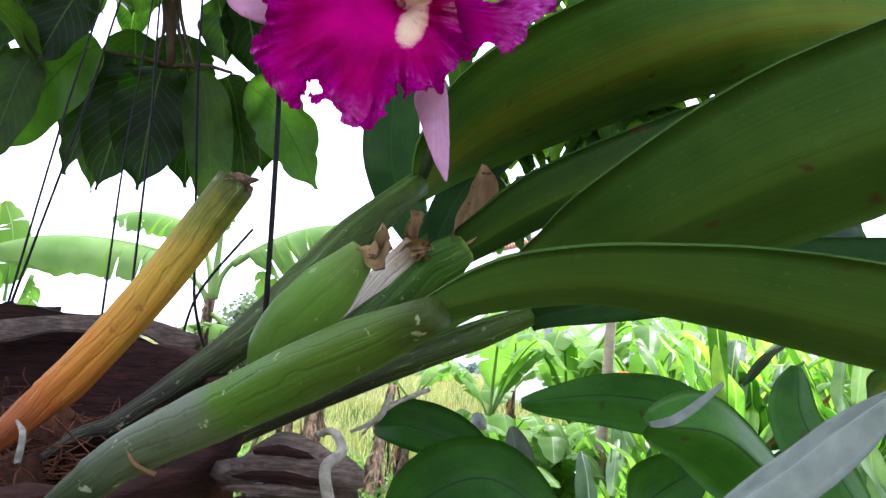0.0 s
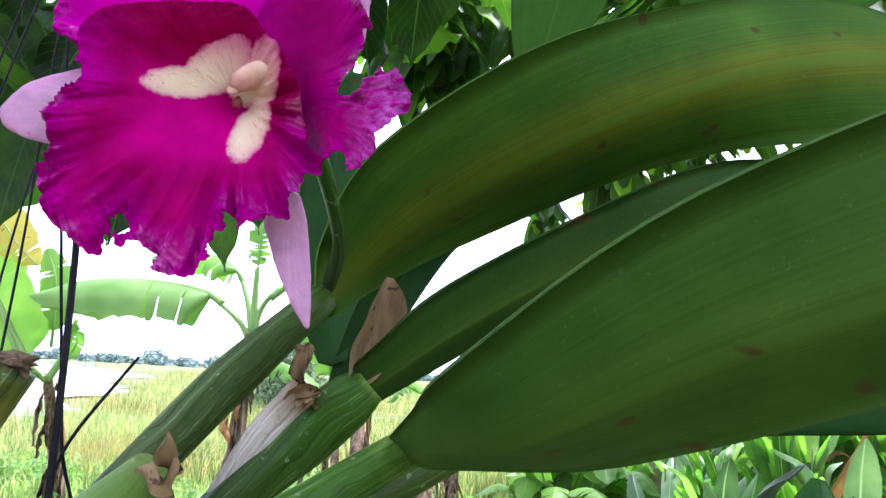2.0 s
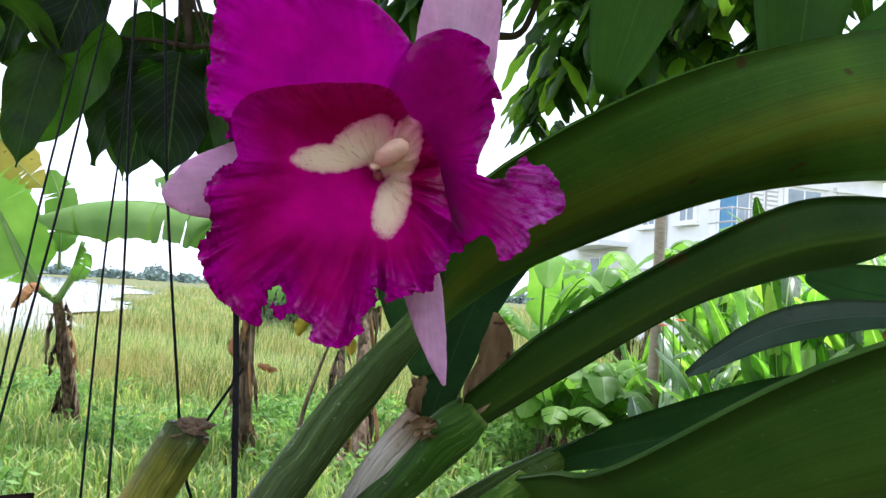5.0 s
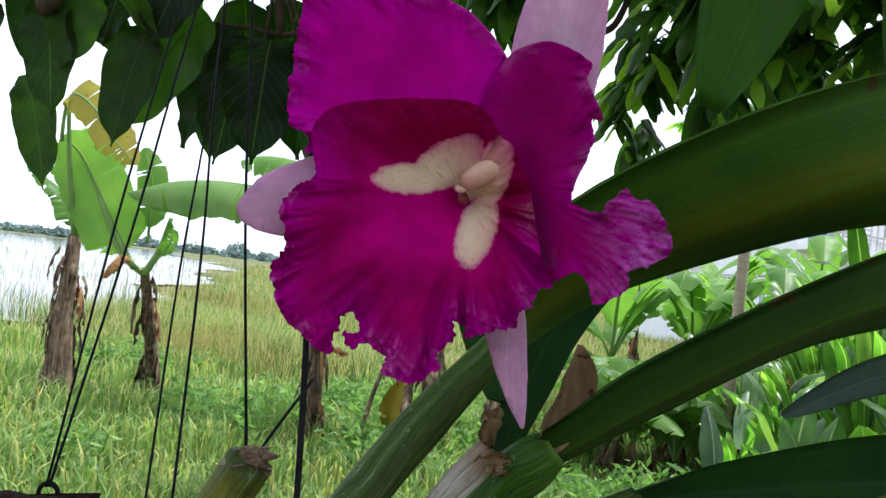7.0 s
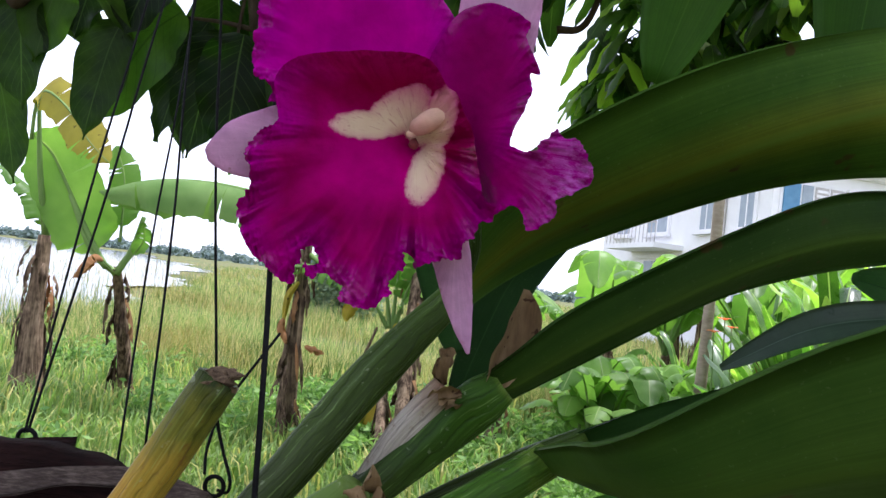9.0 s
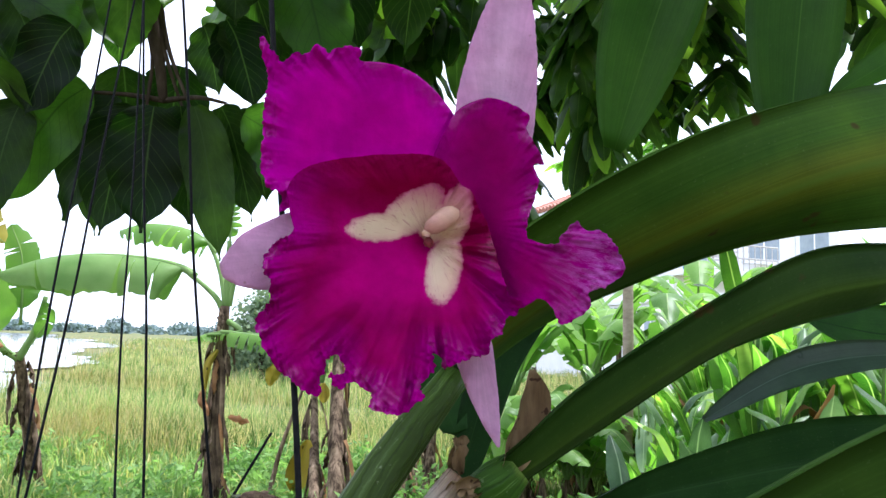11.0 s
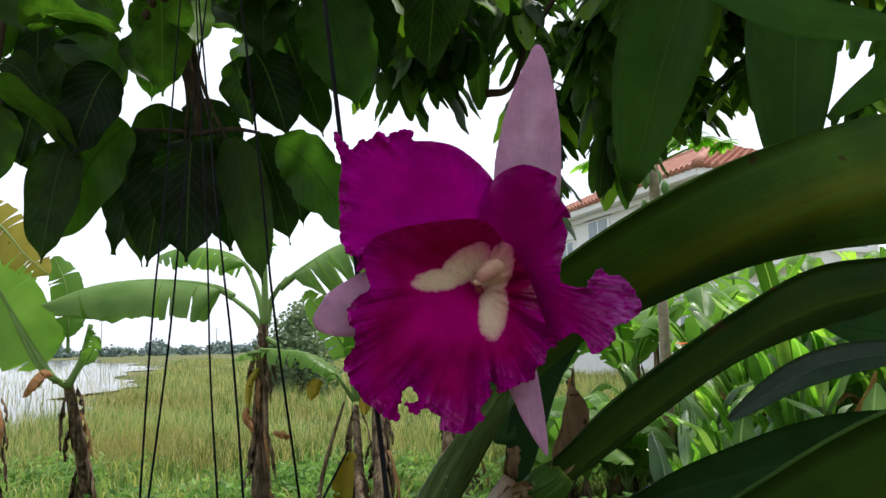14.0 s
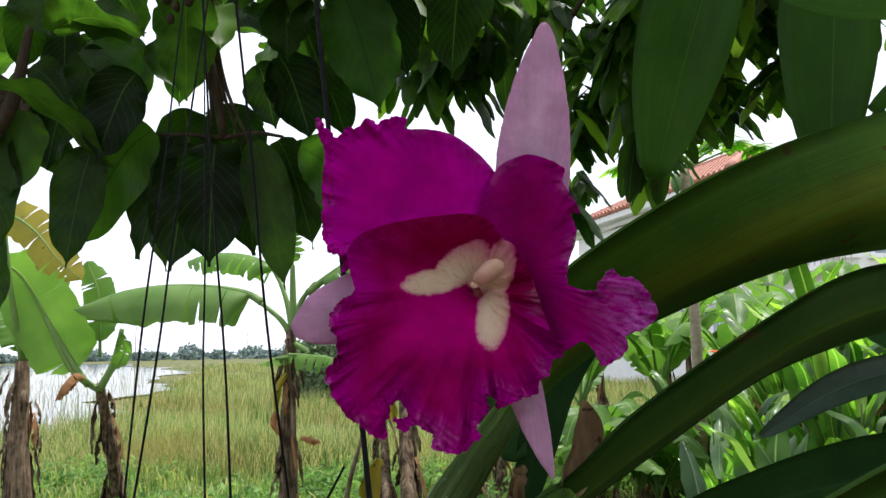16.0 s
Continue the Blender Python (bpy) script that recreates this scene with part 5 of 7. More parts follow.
    # balcony door of the short wall, with its blue leaf and louvred shutters
    door = put("balcony_door", box_mesh("balcony_door", M_TRIM, (0.95, o - 0.05, ez - 3.1), (3.5, o + 0.02, ez - 0.9)), house, "white framed balcony door with blue leaf and shutters")
    put("door_leaf", box_mesh("door_leaf", M_BLUE, (1.05, o - 0.09, ez - 3.08), (1.7, o - 0.04, ez - 1.0), 0.01), door, "blue painted door leaf")
    put("pane", box_mesh("pane", M_SHUTTER, (1.78, o - 0.075, ez - 3.0), (2.2, o - 0.045, ez - 1.0)), door)
    for a0 in (2.28, 2.9):
        put("shutter", box_mesh("shutter", M_STONE, (a0, o - 0.08, ez - 3.05), (a0 + 0.54, o - 0.045, ez - 1.0), 0.01), door, "grey louvred shutter")
        for q in range(12):
            zz = ez - 2.95 + q * 0.16
            put("slat", box_mesh("slat", M_TRIM, (a0 + 0.05, o - 0.11, zz), (a0 + 0.49, o - 0.078, zz + 0.09)), door)
    bal1 = put("balcony", box_mesh("balcony", M_TRIM, (0.6, o - 1.2, ez - 3.3), (4.2, o, ez - 3.12)), house)
    for zz in (ez - 2.25, ez - 2.7):
        put("rail", tube("rail", M_STONE, [(0.65, o - 1.15, zz), (4.15, o - 1.15, zz)], [0.03, 0.03], sides=6), bal1)
        put("rail", tube("rail", M_STONE, [(0.65, o - 1.15, zz), (0.65, o, zz)], [0.03, 0.03], sides=6), bal1)
    for q in range(15):
        xx = 0.65 + q * 0.25
        put("baluster", tube("baluster", M_STONE, [(xx, o - 1.15, ez - 3.12), (xx, o - 1.15, ez - 2.25)], [0.018, 0.018], sides=6), bal1)
    put("drainpipe", tube("drainpipe", M_STONE, [(o - 0.06, 3.1, 0), (o - 0.06, 3.1, ez - 0.3)], [0.05, 0.05], sides=8), house)
    put("door_panel", box_mesh("door_panel", M_TEAL, (o - 0.05, 11.3, 0), (o + 0.02, 12.2, 2.0)), house, "teal painted panel")
    # balcony with rail
    bal = put("balcony", box_mesh("balcony", M_TRIM, (o - 1.3, 5.6, ez - 3.3), (o, 9.6, ez - 3.1)), house)
    put("rail", tube("rail", M_STONE, [(o - 1.25, 5.65, ez - 2.3), (o - 1.25, 9.55, ez - 2.3)], [0.03, 0.03], sides=6), bal)
    for q in range(14):
        yy = 5.65 + q * 0.3
        put("baluster", tube("baluster", M_STONE, [(o - 1.25, yy, ez - 3.1), (o - 1.25, yy, ez - 2.3)], [0.018, 0.018], sides=6), bal)


build_house()

# low outbuilding roof and garden wall behind the thicket
shed_at = Vector((5.0968, 15.00, 2.4388))
shed = thing("shed", "small shed with pale sheet roof behind the thicket", "shed", at=(shed_at.x, 15.0, 0))
part("wall", box_mesh("wall", M_STONE, (shed_at.x - 0.45, 15.0, 0), (shed_at.x + 0.5, 16.5, shed_at.z - 0.15)), shed)
part("roof", box_mesh("roof", M_TRIM, (shed_at.x - 0.6, 14.8, shed_at.z - 0.1), (shed_at.x + 0.65, 16.7, shed_at.z + 0.04), 0.02), shed)
gw = thing("garden_wall", "low grey block wall at the garden's end", "wall", at=(9.5, 14.5, 0))
part("body", box_mesh("body", M_STONE, (7.6, 14.4, 0), (14.0, 14.6, 1.5), 0.01), gw)
part("coping", box_mesh("coping", M_STONE, (7.55, 14.35, 1.5), (14.05, 14.65, 1.58), 0.01), gw)


# ---- broad-leaved tree hanging into view ----
def broad_leaf(base, tip, half, side, seed, sag=0.12):
    b, t = Vector(base), Vector(tip)
    ln = (t - b).length
    mid1 = b.lerp(t, 0.33) + Vector((0, 0, sag * ln))
    mid2 = b.lerp(t, 0.7) + Vector((0, 0, sag * ln * 0.8))
    return blade_data([tuple(b), tuple(mid1), tuple(mid2), tuple(t)], half, side, n=30, m=5, fold=0.16, curl=-0.3, ripple=0.13, thick=0.0, seed=seed, bite=(0.0, 0.13, 0.0)[seed % 3],
                      profile=lambda s: 0.04 + 0.96 * max(0.0, math.sin(math.pi * min(1, s * 1.04 + 0.02))) ** 0.55 * (1 if s < 0.86 else max(0.12, 1 - (s - 0.86) * 5.5)))


def build_broad_tree():
    tree = thing("tree", "tree with large dark backlit leaves hanging in clusters", "tree", at=(-2.6, 1.0, 0))
    part("trunk", tube("trunk", M_BARK, [(-2.6, 1.0, 0), (-2.5, 1.1, 1.2), (-2.2, 1.4, 2.3), (-1.6, 1.8, 3.0)], [0.14, 0.12, 0.1, 0.06]), tree)
    hub = Vector((-0.7035, 2.0227, 2.1134))
    part("limb", tube("limb", M_BARK, [(-2.2, 1.4, 2.3), (-1.5, 1.8, 2.75), (-0.7909, 1.9616, 2.6535), (-0.7459, 1.9894, 2.4064), (-0.7156, 2.0068, 2.2520), tuple(hub)], [0.07, 0.045, 0.03, 0.02, 0.016, 0.012]), tree)
    part("limb", tube("limb", M_BARK, [(-2.2, 1.4, 2.3), (-1.3135, 1.9143, 2.2897), (-1.2776, 1.8447, 2.1103), (-1.1951, 1.8353, 2.2061), (-1.1341, 1.8129, 2.3915)], [0.06, 0.035, 0.024, 0.018, 0.01]), tree)
    part("limb", tube("limb", M_BARK, [(-1.6, 1.8, 3.0), (-0.7213, 2.0470, 2.7716), (-0.5356, 2.0850, 2.4126), (-0.4392, 2.0870, 2.3778)], [0.05, 0.03, 0.014, 0.008]), tree)
    part("twig", tube("twig", M_BARK, [(-0.7035, 2.0227, 2.1134), (-0.7884, 2.0030, 2.1248), (-0.8675, 1.9746, 2.1237)], [0.008, 0.006, 0.004], sides=6), tree)
    part("twig", tube("twig", M_BARK, [(-0.7035, 2.0227, 2.1134), (-0.6048, 2.0006, 2.1124), (-0.5212, 1.9717, 2.0861)], [0.008, 0.006, 0.004], sides=6), tree)
    for k, (dx, dy) in enumerate(((0.03, 0.02), (-0.025, -0.02), (0.05, -0.03))):
        part("twig", tube("twig", M_BARK, [(-0.7909 + dx * 2, 1.9616 + dy * 2, 2.66), (-0.7459 + dx, 1.9894 + dy, 2.4), (-0.7156 + dx * 0.6, 2.0068, 2.25), (-0.70 + dx * 1.6, 2.02 + dy, 2.08)], [0.009, 0.007, 0.006, 0.004], sides=7), tree)
    for k, p in enumerate(((-0.7685, 1.8228, 2.4344), (-0.7481, 1.8262, 2.4152), (-0.7148, 1.8265, 2.4241), (-0.7658, 1.8298, 2.3829), (-0.7015, 1.8248, 2.4406))):
        part("bud", build("bud", *lump_data(p, 0.012, k, (1, 1, 1.2))[:2], M_BARK), tree)
    # the leaves that hang lowest
    shown = (((-0.8609, 1.9241, 2.1241), (-1.1114, 1.9653, 1.8161), 0.085, (0.8, 0.15, -0.6)), ((-0.8345, 2.0233, 2.1322), (-0.9741, 2.0652, 1.7979), 0.085, (0.93, -0.3, -0.36)), ((-0.7628, 1.9769, 2.0849), (-0.8615, 2.0181, 1.7501), 0.075, (1, 0.2, 0)),
             ((-0.6928, 1.9270, 2.0685), (-0.7345, 1.9653, 1.7476), 0.085, (1, 0.3, 0)), ((-0.6420, 1.9748, 2.0817), (-0.6420, 2.0601, 1.7814), 0.075, (1, -0.1, 0)), ((-0.5898, 1.9252, 2.0657), (-0.5331, 1.9699, 1.6721), 0.055, (1, 0.25, 0.1)),
             ((-0.5493, 2.0217, 2.0939), (-0.4718, 2.0562, 1.7846), 0.07, (1, -0.5, 0)), ((-0.4652, 1.9255, 2.0405), (-0.2684, 1.9522, 1.7763), 0.075, (0.6, -0.4, 0.6)), ((-0.5149, 2.0707, 2.0998), (-0.4421, 2.0996, 1.8383), 0.06, (0.8, 0.5, 0.3)),
             ((-0.9799, 2.1268, 2.1346), (-0.9401, 2.1683, 1.7714), 0.05, (0.8, 0.5, 0)), ((-0.5282, 1.9945, 2.3239), (-0.4567, 2.0210, 2.0838), 0.07, (1, 0.2, 0)), ((-0.4562, 2.0911, 2.3461), (-0.3730, 2.1177, 2.1024), 0.055, (1, 0.4, 0)),
             ((-0.5904, 1.9974, 2.3101), (-0.5563, 2.0183, 2.1248), 0.06, (1, -0.4, 0)), ((-0.3072, 1.7807, 2.3904), (-0.2309, 1.8158, 2.0756), 0.085, (1, 0.15, 0)), ((-0.2192, 1.8707, 2.4657), (-0.1670, 1.9022, 2.1863), 0.06, (0.9, 0.4, 0)),
             ((-0.7276, 2.0772, 2.5142), (-0.5356, 2.0850, 2.4126), 0.06, (0, 0.6, 1)), ((-0.4701, 1.8787, 2.4430), (-0.4818, 1.8993, 2.2677), 0.06, (1, 0, 0)), ((-1.0143, 1.8154, 2.4109), (-0.8700, 1.8353, 2.3338), 0.07, (0.1, 0.6, 1)),
             ((-1.0930, 1.7974, 2.5200), (-1.0855, 1.8195, 2.3582), 0.08, (1, 0.1, 0)), ((-1.0574, 1.9208, 2.3645), (-0.9000, 1.9433, 2.2690), 0.06, (0.3, 0.5, 1)), ((-1.1499, 2.0030, 2.4746), (-1.1658, 2.0261, 2.2986), 0.06, (1, 0, 0)),
             ((-1.0728, 1.9200, 2.3658), (-0.9843, 1.9538, 2.1430), 0.06, (1, 0.3, 0.2)), ((-1.2000, 1.9194, 2.3302), (-1.1019, 1.9392, 2.2143), 0.05, (0.5, 0.3, 1)), ((-1.3123, 2.0203, 2.2947), (-1.1949, 2.0440, 2.1560), 0.06, (1, 0.3, 0.3)),
             ((-1.3048, 2.0338, 2.1973), (-1.1566, 2.0613, 2.0399), 0.05, (0.6, 0.3, 0.8)), ((-1.2992, 1.9244, 2.2615), (-1.2501, 1.9457, 2.1189), 0.06, (1, 0, 0)), ((-0.8661, 1.8432, 2.2520), (-0.9897, 1.8681, 2.0278), 0.07, (0.8, 0, 0.3)),
             ((-0.8094, 2.0139, 2.2084), (-0.8392, 2.1486, 1.9216), 0.08, (1, 0, 0)), ((-0.6857, 2.1083, 2.2395), (-0.7421, 2.1469, 1.9190), 0.085, (1, 0.2, 0)),
             ((-1.2903, 1.8691, 2.1494), (-1.2589, 1.8878, 1.8347), 0.065, (1, 0.1, 0)), ((-1.0142, 1.8999, 2.0797), (-1.0975, 1.9071, 1.7675), 0.06, (1, 0.2, 0.2)), ((-1.4054, 1.9674, 1.9646), (-1.3319, 1.9902, 1.6523), 0.05, (1, 0.4, 0)), ((-1.1751, 1.8786, 2.1867), (-1.2345, 1.8839, 1.9616), 0.06, (0.8, 0.2, 0.5)), ((-1.1308, 1.9799, 2.2617), (-1.1951, 1.9837, 2.0562), 0.07, (1, -0.2, 0.1)),
             ((-1.25, 2.15, 2.5), (-1.17, 2.17, 2.25), 0.075, (1, 0.2, 0.1)), ((-1.12, 2.2, 2.52), (-1.02, 2.22, 2.31), 0.065, (0.9, 0.3, 0.2)), ((-1.3, 2.1, 2.33), (-1.22, 2.12, 2.1), 0.07, (1, -0.3, 0.1)), ((-1.62, 2.0, 2.25), (-1.58, 2.02, 1.98), 0.07, (1, 0.1, 0)),
             ((-1.5, 2.05, 2.28), (-1.46, 2.07, 2.0), 0.05, (0.8, 0.5, 0)), ((-1.4, 2.1, 2.32), (-1.44, 2.1, 2.05), 0.06, (1, -0.2, 0.2)), ((-0.98, 2.2, 2.5), (-0.9, 2.2, 2.33), 0.055, (0.6, 0.4, 0.7)))
    for k, (a, b, hw, sd) in enumerate(shown):
        v, f, u = broad_leaf(a, b, hw * 1.15, sd, k)
        # four chosen leaves get the green with backlight painted in
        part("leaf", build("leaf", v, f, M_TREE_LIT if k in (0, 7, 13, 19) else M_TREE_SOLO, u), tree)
    # the rest of the crown
    r = random.Random(21)
    rest = []
    for k in range(340):
        p = Vector((r.uniform(-2.9, 0.1), r.uniform(0.9, 3.0), 0))
        low = 2.28 + 0.24 * (p.y - 2.0) + (0.22 if -1.0 < p.x < 0 else 0) + (0.2 if p.x < -1.2 else 0)
        p.z = low + r.random() ** 2.0 * 1.1
        if p.x < -1.0 and p.z < 2.7 and r.random() < 0.35:
            continue
        if -0.5 < p.x / p.y < -0.42 and 0.36 < (p.z - 1.47) / p.y < 0.6:
            continue  # gap round the forked limb
        a = r.uniform(0, 6.28)
        o = Vector((math.cos(a), math.sin(a), r.uniform(-1.6, -0.2))).normalized() * r.uniform(0.2, 0.34)
        rest.append(broad_leaf(tuple(p), tuple(p + o), r.uniform(0.05, 0.085), (-math.sin(a), math.cos(a), r.uniform(-0.3, 0.3)), 100 + k))
    v, f, u = join(rest)
    tagged(part("crown", build("crown", v, f, M_TREE, u), tree), kind="stuff")


build_broad_tree()


# ---- mango tree overhead ----
def build_mango():
    tree = thing("mango_tree", "mango tree with long dark drooping leaves overhead", "mango tree", at=(2.4, 4.6, 0))
    part("trunk", tube("trunk", M_BARK, [(3.4, -2.5, 0), (3.3, -2.2, 1.5), (2.8, -1.0, 3.2)], [0.22, 0.18, 0.14]), tree)
    part("limb", tube("limb", M_BARK, [(2.8, -1.0, 3.2), (2.0, 1.0, 3.6), (1.0, 2.8, 3.5), (0.2, 3.6, 3.4)], [0.12, 0.08, 0.05, 0.02]), tree)
    part("limb", tube("limb", M_BARK, [(2.8, -1.0, 3.2), (2.6, 1.6, 3.5), (2.2, 3.4, 3.4)], [0.1, 0.06, 0.02]), tree)
    part("twig", tube("twig", M_BARK, [(0.5966, 2.9948, 3.0412), (0.3531, 3.0374, 2.7198), (0.2541, 3.0624, 2.5234), (0.1475, 3.0671, 2.5028)], [0.012, 0.012, 0.014, 0.018]), tree)
    r = random.Random(5)
    leaves = []

    def whorl(p, n, ln, spread, down):
        p = Vector(p)
        if 0.24 < p.x / p.y < 0.43 and p.y > 2 and (p.z - 1.47) / p.y < 0.39 and r.random() < 0.72:
            return  # gap towards the house
        for _ in range(n):
            a = r.uniform(0, 6.28)
            o = Vector((math.cos(a) * spread, math.sin(a) * spread, -down * r.uniform(0.6, 1.3))).normalized()
            l = ln * r.uniform(0.7, 1.2)
            q = p + Vector((r.uniform(-.04, .04), r.uniform(-.04, .04), r.uniform(-.04, .04)))
            leaves.append(blade_data([tuple(q), tuple(q + o * l * 0.4 + Vector((0, 0, 0.1 * l))), tuple(q + o * l * 0.75 + Vector((0, 0, 0.05 * l))), tuple(q + o * l - Vector((0, 0, 0.1 * l)))], l * r.uniform(0.13, 0.19), (-math.sin(a), math.cos(a), r.uniform(-0.4, 0.4)), n=10, m=1, fold=0.3, ripple=0.12, thick=0.0, seed=r.randint(0, 9999)))
    tips = ((-0.2581, 3.0430, 2.7828), (-0.1179, 3.0459, 2.7323), (-0.0216, 2.9401, 2.7583), (0.0958, 3.0339, 2.7969), (-0.1966, 3.1547, 2.6773), (-0.0502, 3.1492, 2.6976), (0.2093, 2.9228, 2.8656), (0.3100, 3.0191, 2.8849),
            (0.6122, 3.0328, 2.7130), (0.6635, 2.9252, 2.7629), (0.6767, 3.1446, 2.6059), (0.7232, 3.0636, 2.4291), (0.6945, 3.1753, 2.3399), (0.7153, 2.8464, 2.5654), (0.6331, 3.2507, 2.5676), (0.8420, 3.3588, 2.4669), (0.7745, 3.3749, 2.3407))
    for p in tips:
        whorl(p, 9, 0.26, 0.55, 0.9)
    for p in ((0.3972, 4.0786, 2.4081), (0.4554, 4.0934, 2.2435), (0.3509, 4.0655, 2.5675), (0.4850, 4.0755, 2.6931), (0.5420, 4.1966, 2.4091), (0.4045, 4.0591, 2.8357)):
        whorl(p, 9, 0.26, 0.6, 0.8)
    for p in ((1.4026, 3.5822, 3.0404), (1.4545, 3.6007, 2.8722), (1.4078, 3.6242, 2.6788), (1.2998, 3.5419, 2.5405), (1.4464, 3.6398, 2.5388), (1.2181, 3.5434, 2.5426), (1.0499, 3.4615, 2.4117)):
        whorl(p, 7, 0.3, 0.7, 0.8)
    for k in range(330):
        p = Vector((r.uniform(-0.5, 3.6), r.uniform(0.2, 4.8), 0))
        p.z = max(2.55, 1.62 + 0.43 * p.y) + r.random() ** 1.6 * 1.1
        whorl(p, 10, 0.27, 0.8, 0.5)
    for k in range(75):
        y = r.uniform(2.4, 4.6)
        p = Vector((y * r.uniform(0.2, 0.8), y, 1.5 + y * r.uniform(0.27, 0.55)))
        if p.x / y > 0.42 and r.random() < 0.7:
            continue
        whorl(p, 8, 0.27, 0.7, 0.7)
    for k in range(46):
        f = r.random()
        p = Vector((0.45 + 1.0 * f + r.uniform(-0.1, 0.1), 3.6 + r.uniform(-0.2, 0.5), 2.52 + 0.5 * r.random() + 0.1 * f))
        whorl(p, 9, 0.26, 0.7, 0.7)
    # unseen foliage over and behind the viewpoint, added to hold back sky light
    for k in range(70):
        p = Vector((r.uniform(-3.2, 3.6), r.uniform(-3.4, 0.4), 2.45 + r.random() * 1.0))
        whorl(p, 9, 0.3, 0.9, 0.3)
    v, f, u = join(leaves)
    tagged(part("crown", build("crown", v, f, M_MANGO, u), tree), kind="stuff")


build_mango()

# plain wall added out of view behind, to cut fill light on the bloom
ws = new("wall_south", box_mesh("wall_south", M_STONE, (-9.0, -6.2, 0), (9.0, -6.0, 2.2), 0.01))
tagged(ws, "plain grey rendered wall added unseen behind the view", "wall", kind="structure")


# ---- hanging husk pot ----
def build_pot():
    cx, cy = -0.175, 0.275
    pot = thing("hanging_pot", "dark half coconut husk hung on black wires as a pot", "hanging pot", at=(cx, cy, 1.235))
    segs, rings = 72, 12
    verts, faces, uvs = [], [], []
    rx, ry = 0.135, 0.105

    def rim_z(a):
        return 1.322 + 0.040 * math.sin(a) - 0.006 * math.cos(a) + 0.006 * noise.noise(Vector((math.cos(a) * 3, math.sin(a) * 3, 1))) + 0.003 * noise.noise(Vector((math.cos(a) * 14, math.sin(a) * 14, 5)))
    for layer in (0, 1):
        for i in range(rings + 1):
            f = i / rings
            for j in range(segs):
                a = 2 * math.pi * j / segs
                k = math.sin(f * math.pi / 2) ** 0.6
                wob = 1 + 0.05 * noise.noise(Vector((math.cos(a) * 2, math.sin(a) * 2, f * 3)))
                th = 0.011 if layer else 0.0
                z = 1.235 + (rim_z(a) - 1.235) * f + th * (1 - f)
                verts.append((cx + (rx * k * wob - th) * math.cos(a), cy + (ry * k * wob - th) * math.sin(a), z))
                uvs.append((f, j / segs))
    w = (rings + 1) * segs
    for layer in (0, 1):
        for i in range(rings):
            for j in range(segs):
                a, b = layer * w + i * segs + j, layer * w + i * segs + (j + 1) % segs
                q = (a, b, b + segs, a + segs)
                faces.append(q if layer == 0 else q[::-1])
    for j in range(segs):
        a, b = rings * segs + j, rings * segs + (j + 1) % segs
        faces.append((a, b, b + w, a + w))
    part("husk", build("husk", verts, faces, M_HUSK, uvs), pot)
    # worn slats along the rim
    part("rim_slat", blade("rim_slat", M_HUSK_EDGE, [(-0.1886, 0.3530, 1.3440), (-0.1434, 0.3571, 1.3509), (-0.1080, 0.3606, 1.3522), (-0.0789, 0.3588, 1.3452)], 0.006, (0, 1, 0.35), thick=0.006, n=24, ripple=0.2, profile=lambda s: 0.8 + 0.2 * math.sin(s * 9)), pot, "grey weathered slat of the rim")
    part("rim_slat", blade("rim_slat", M_HUSK, [(-0.2158, 0.3803, 1.3483), (-0.1830, 0.3833, 1.3524), (-0.1584, 0.3857, 1.3546)], 0.009, (0, 0.3, 1), thick=0.008, n=16, profile=lambda s: 1.0), pot, "dark split slat of the rim")
    chunk = part("bark_chunk", build("bark_chunk", *lump_data((-0.012, 0.258, 1.303), 0.0135, 8, (1.6, 0.9, 0.85), rings=14, segs=22, rough=0.7)[:2], M_HUSK_EDGE), pot, "grey weathered chunk of bark at the pot's edge")
    for q in range(5):
        z = 1.297 + 0.004 * q
        part("splinter", blade("splinter", M_HUSK_EDGE if q % 2 else M_HUSK, [(-0.036 + 0.003 * q, 0.243, z), (-0.015, 0.2385 + 0.001 * q, z + 0.001), (0.008 - 0.003 * q, 0.243, z - 0.001)], 0.0018, (0, 0.4, 1), n=10, m=2, thick=0.001, ripple=0.5, seed=q), chunk)
    r = random.Random(11)
    for k in range(95):
        a, f = r.uniform(0, 6.28), r.random() ** 0.5 * 0.86
        p = (cx + rx * f * math.cos(a), cy + ry * f * math.sin(a), 1.286 + 0.012 * f * math.sin(a) + r.uniform(-0.01, 0.01))
        part("coir_chunk", build("coir_chunk", *lump_data(p, r.uniform(0.012, 0.024), k, (r.uniform(0.8, 1.5), 1, r.uniform(0.5, 0.9)), rough=0.8)[:2], M_COIR if r.random() < 0.7 else M_HUSK), pot)
    fib = []
    for k in range(900):
        a, f = r.uniform(0, 6.28), r.random() ** 0.5 * 0.9
        p = Vector((cx + rx * f * math.cos(a), cy + ry * f * math.sin(a), 1.298 + 0.018 * f * math.sin(a)))
        d = Vector((r.gauss(0, 1), r.gauss(0, 1), r.uniform(-0.2, 0.7))).normalized() * r.uniform(0.008, 0.03)
        e = Vector((r.gauss(0, 1), r.gauss(0, 1), r.gauss(0, 0.6))) * 0.012
        fib.append(tube_data([tuple(p), tuple(p + d * 0.5 + e), tuple(p + d)], [0.0004, 0.00035, 0.0002], sides=4, n=7))
    v, f, u = join(fib)
    tagged(part("coir_tangle", build("coir_tangle", v, f, M_FIBRE, u), pot, "loose brown coir fibres"), kind="stuff")
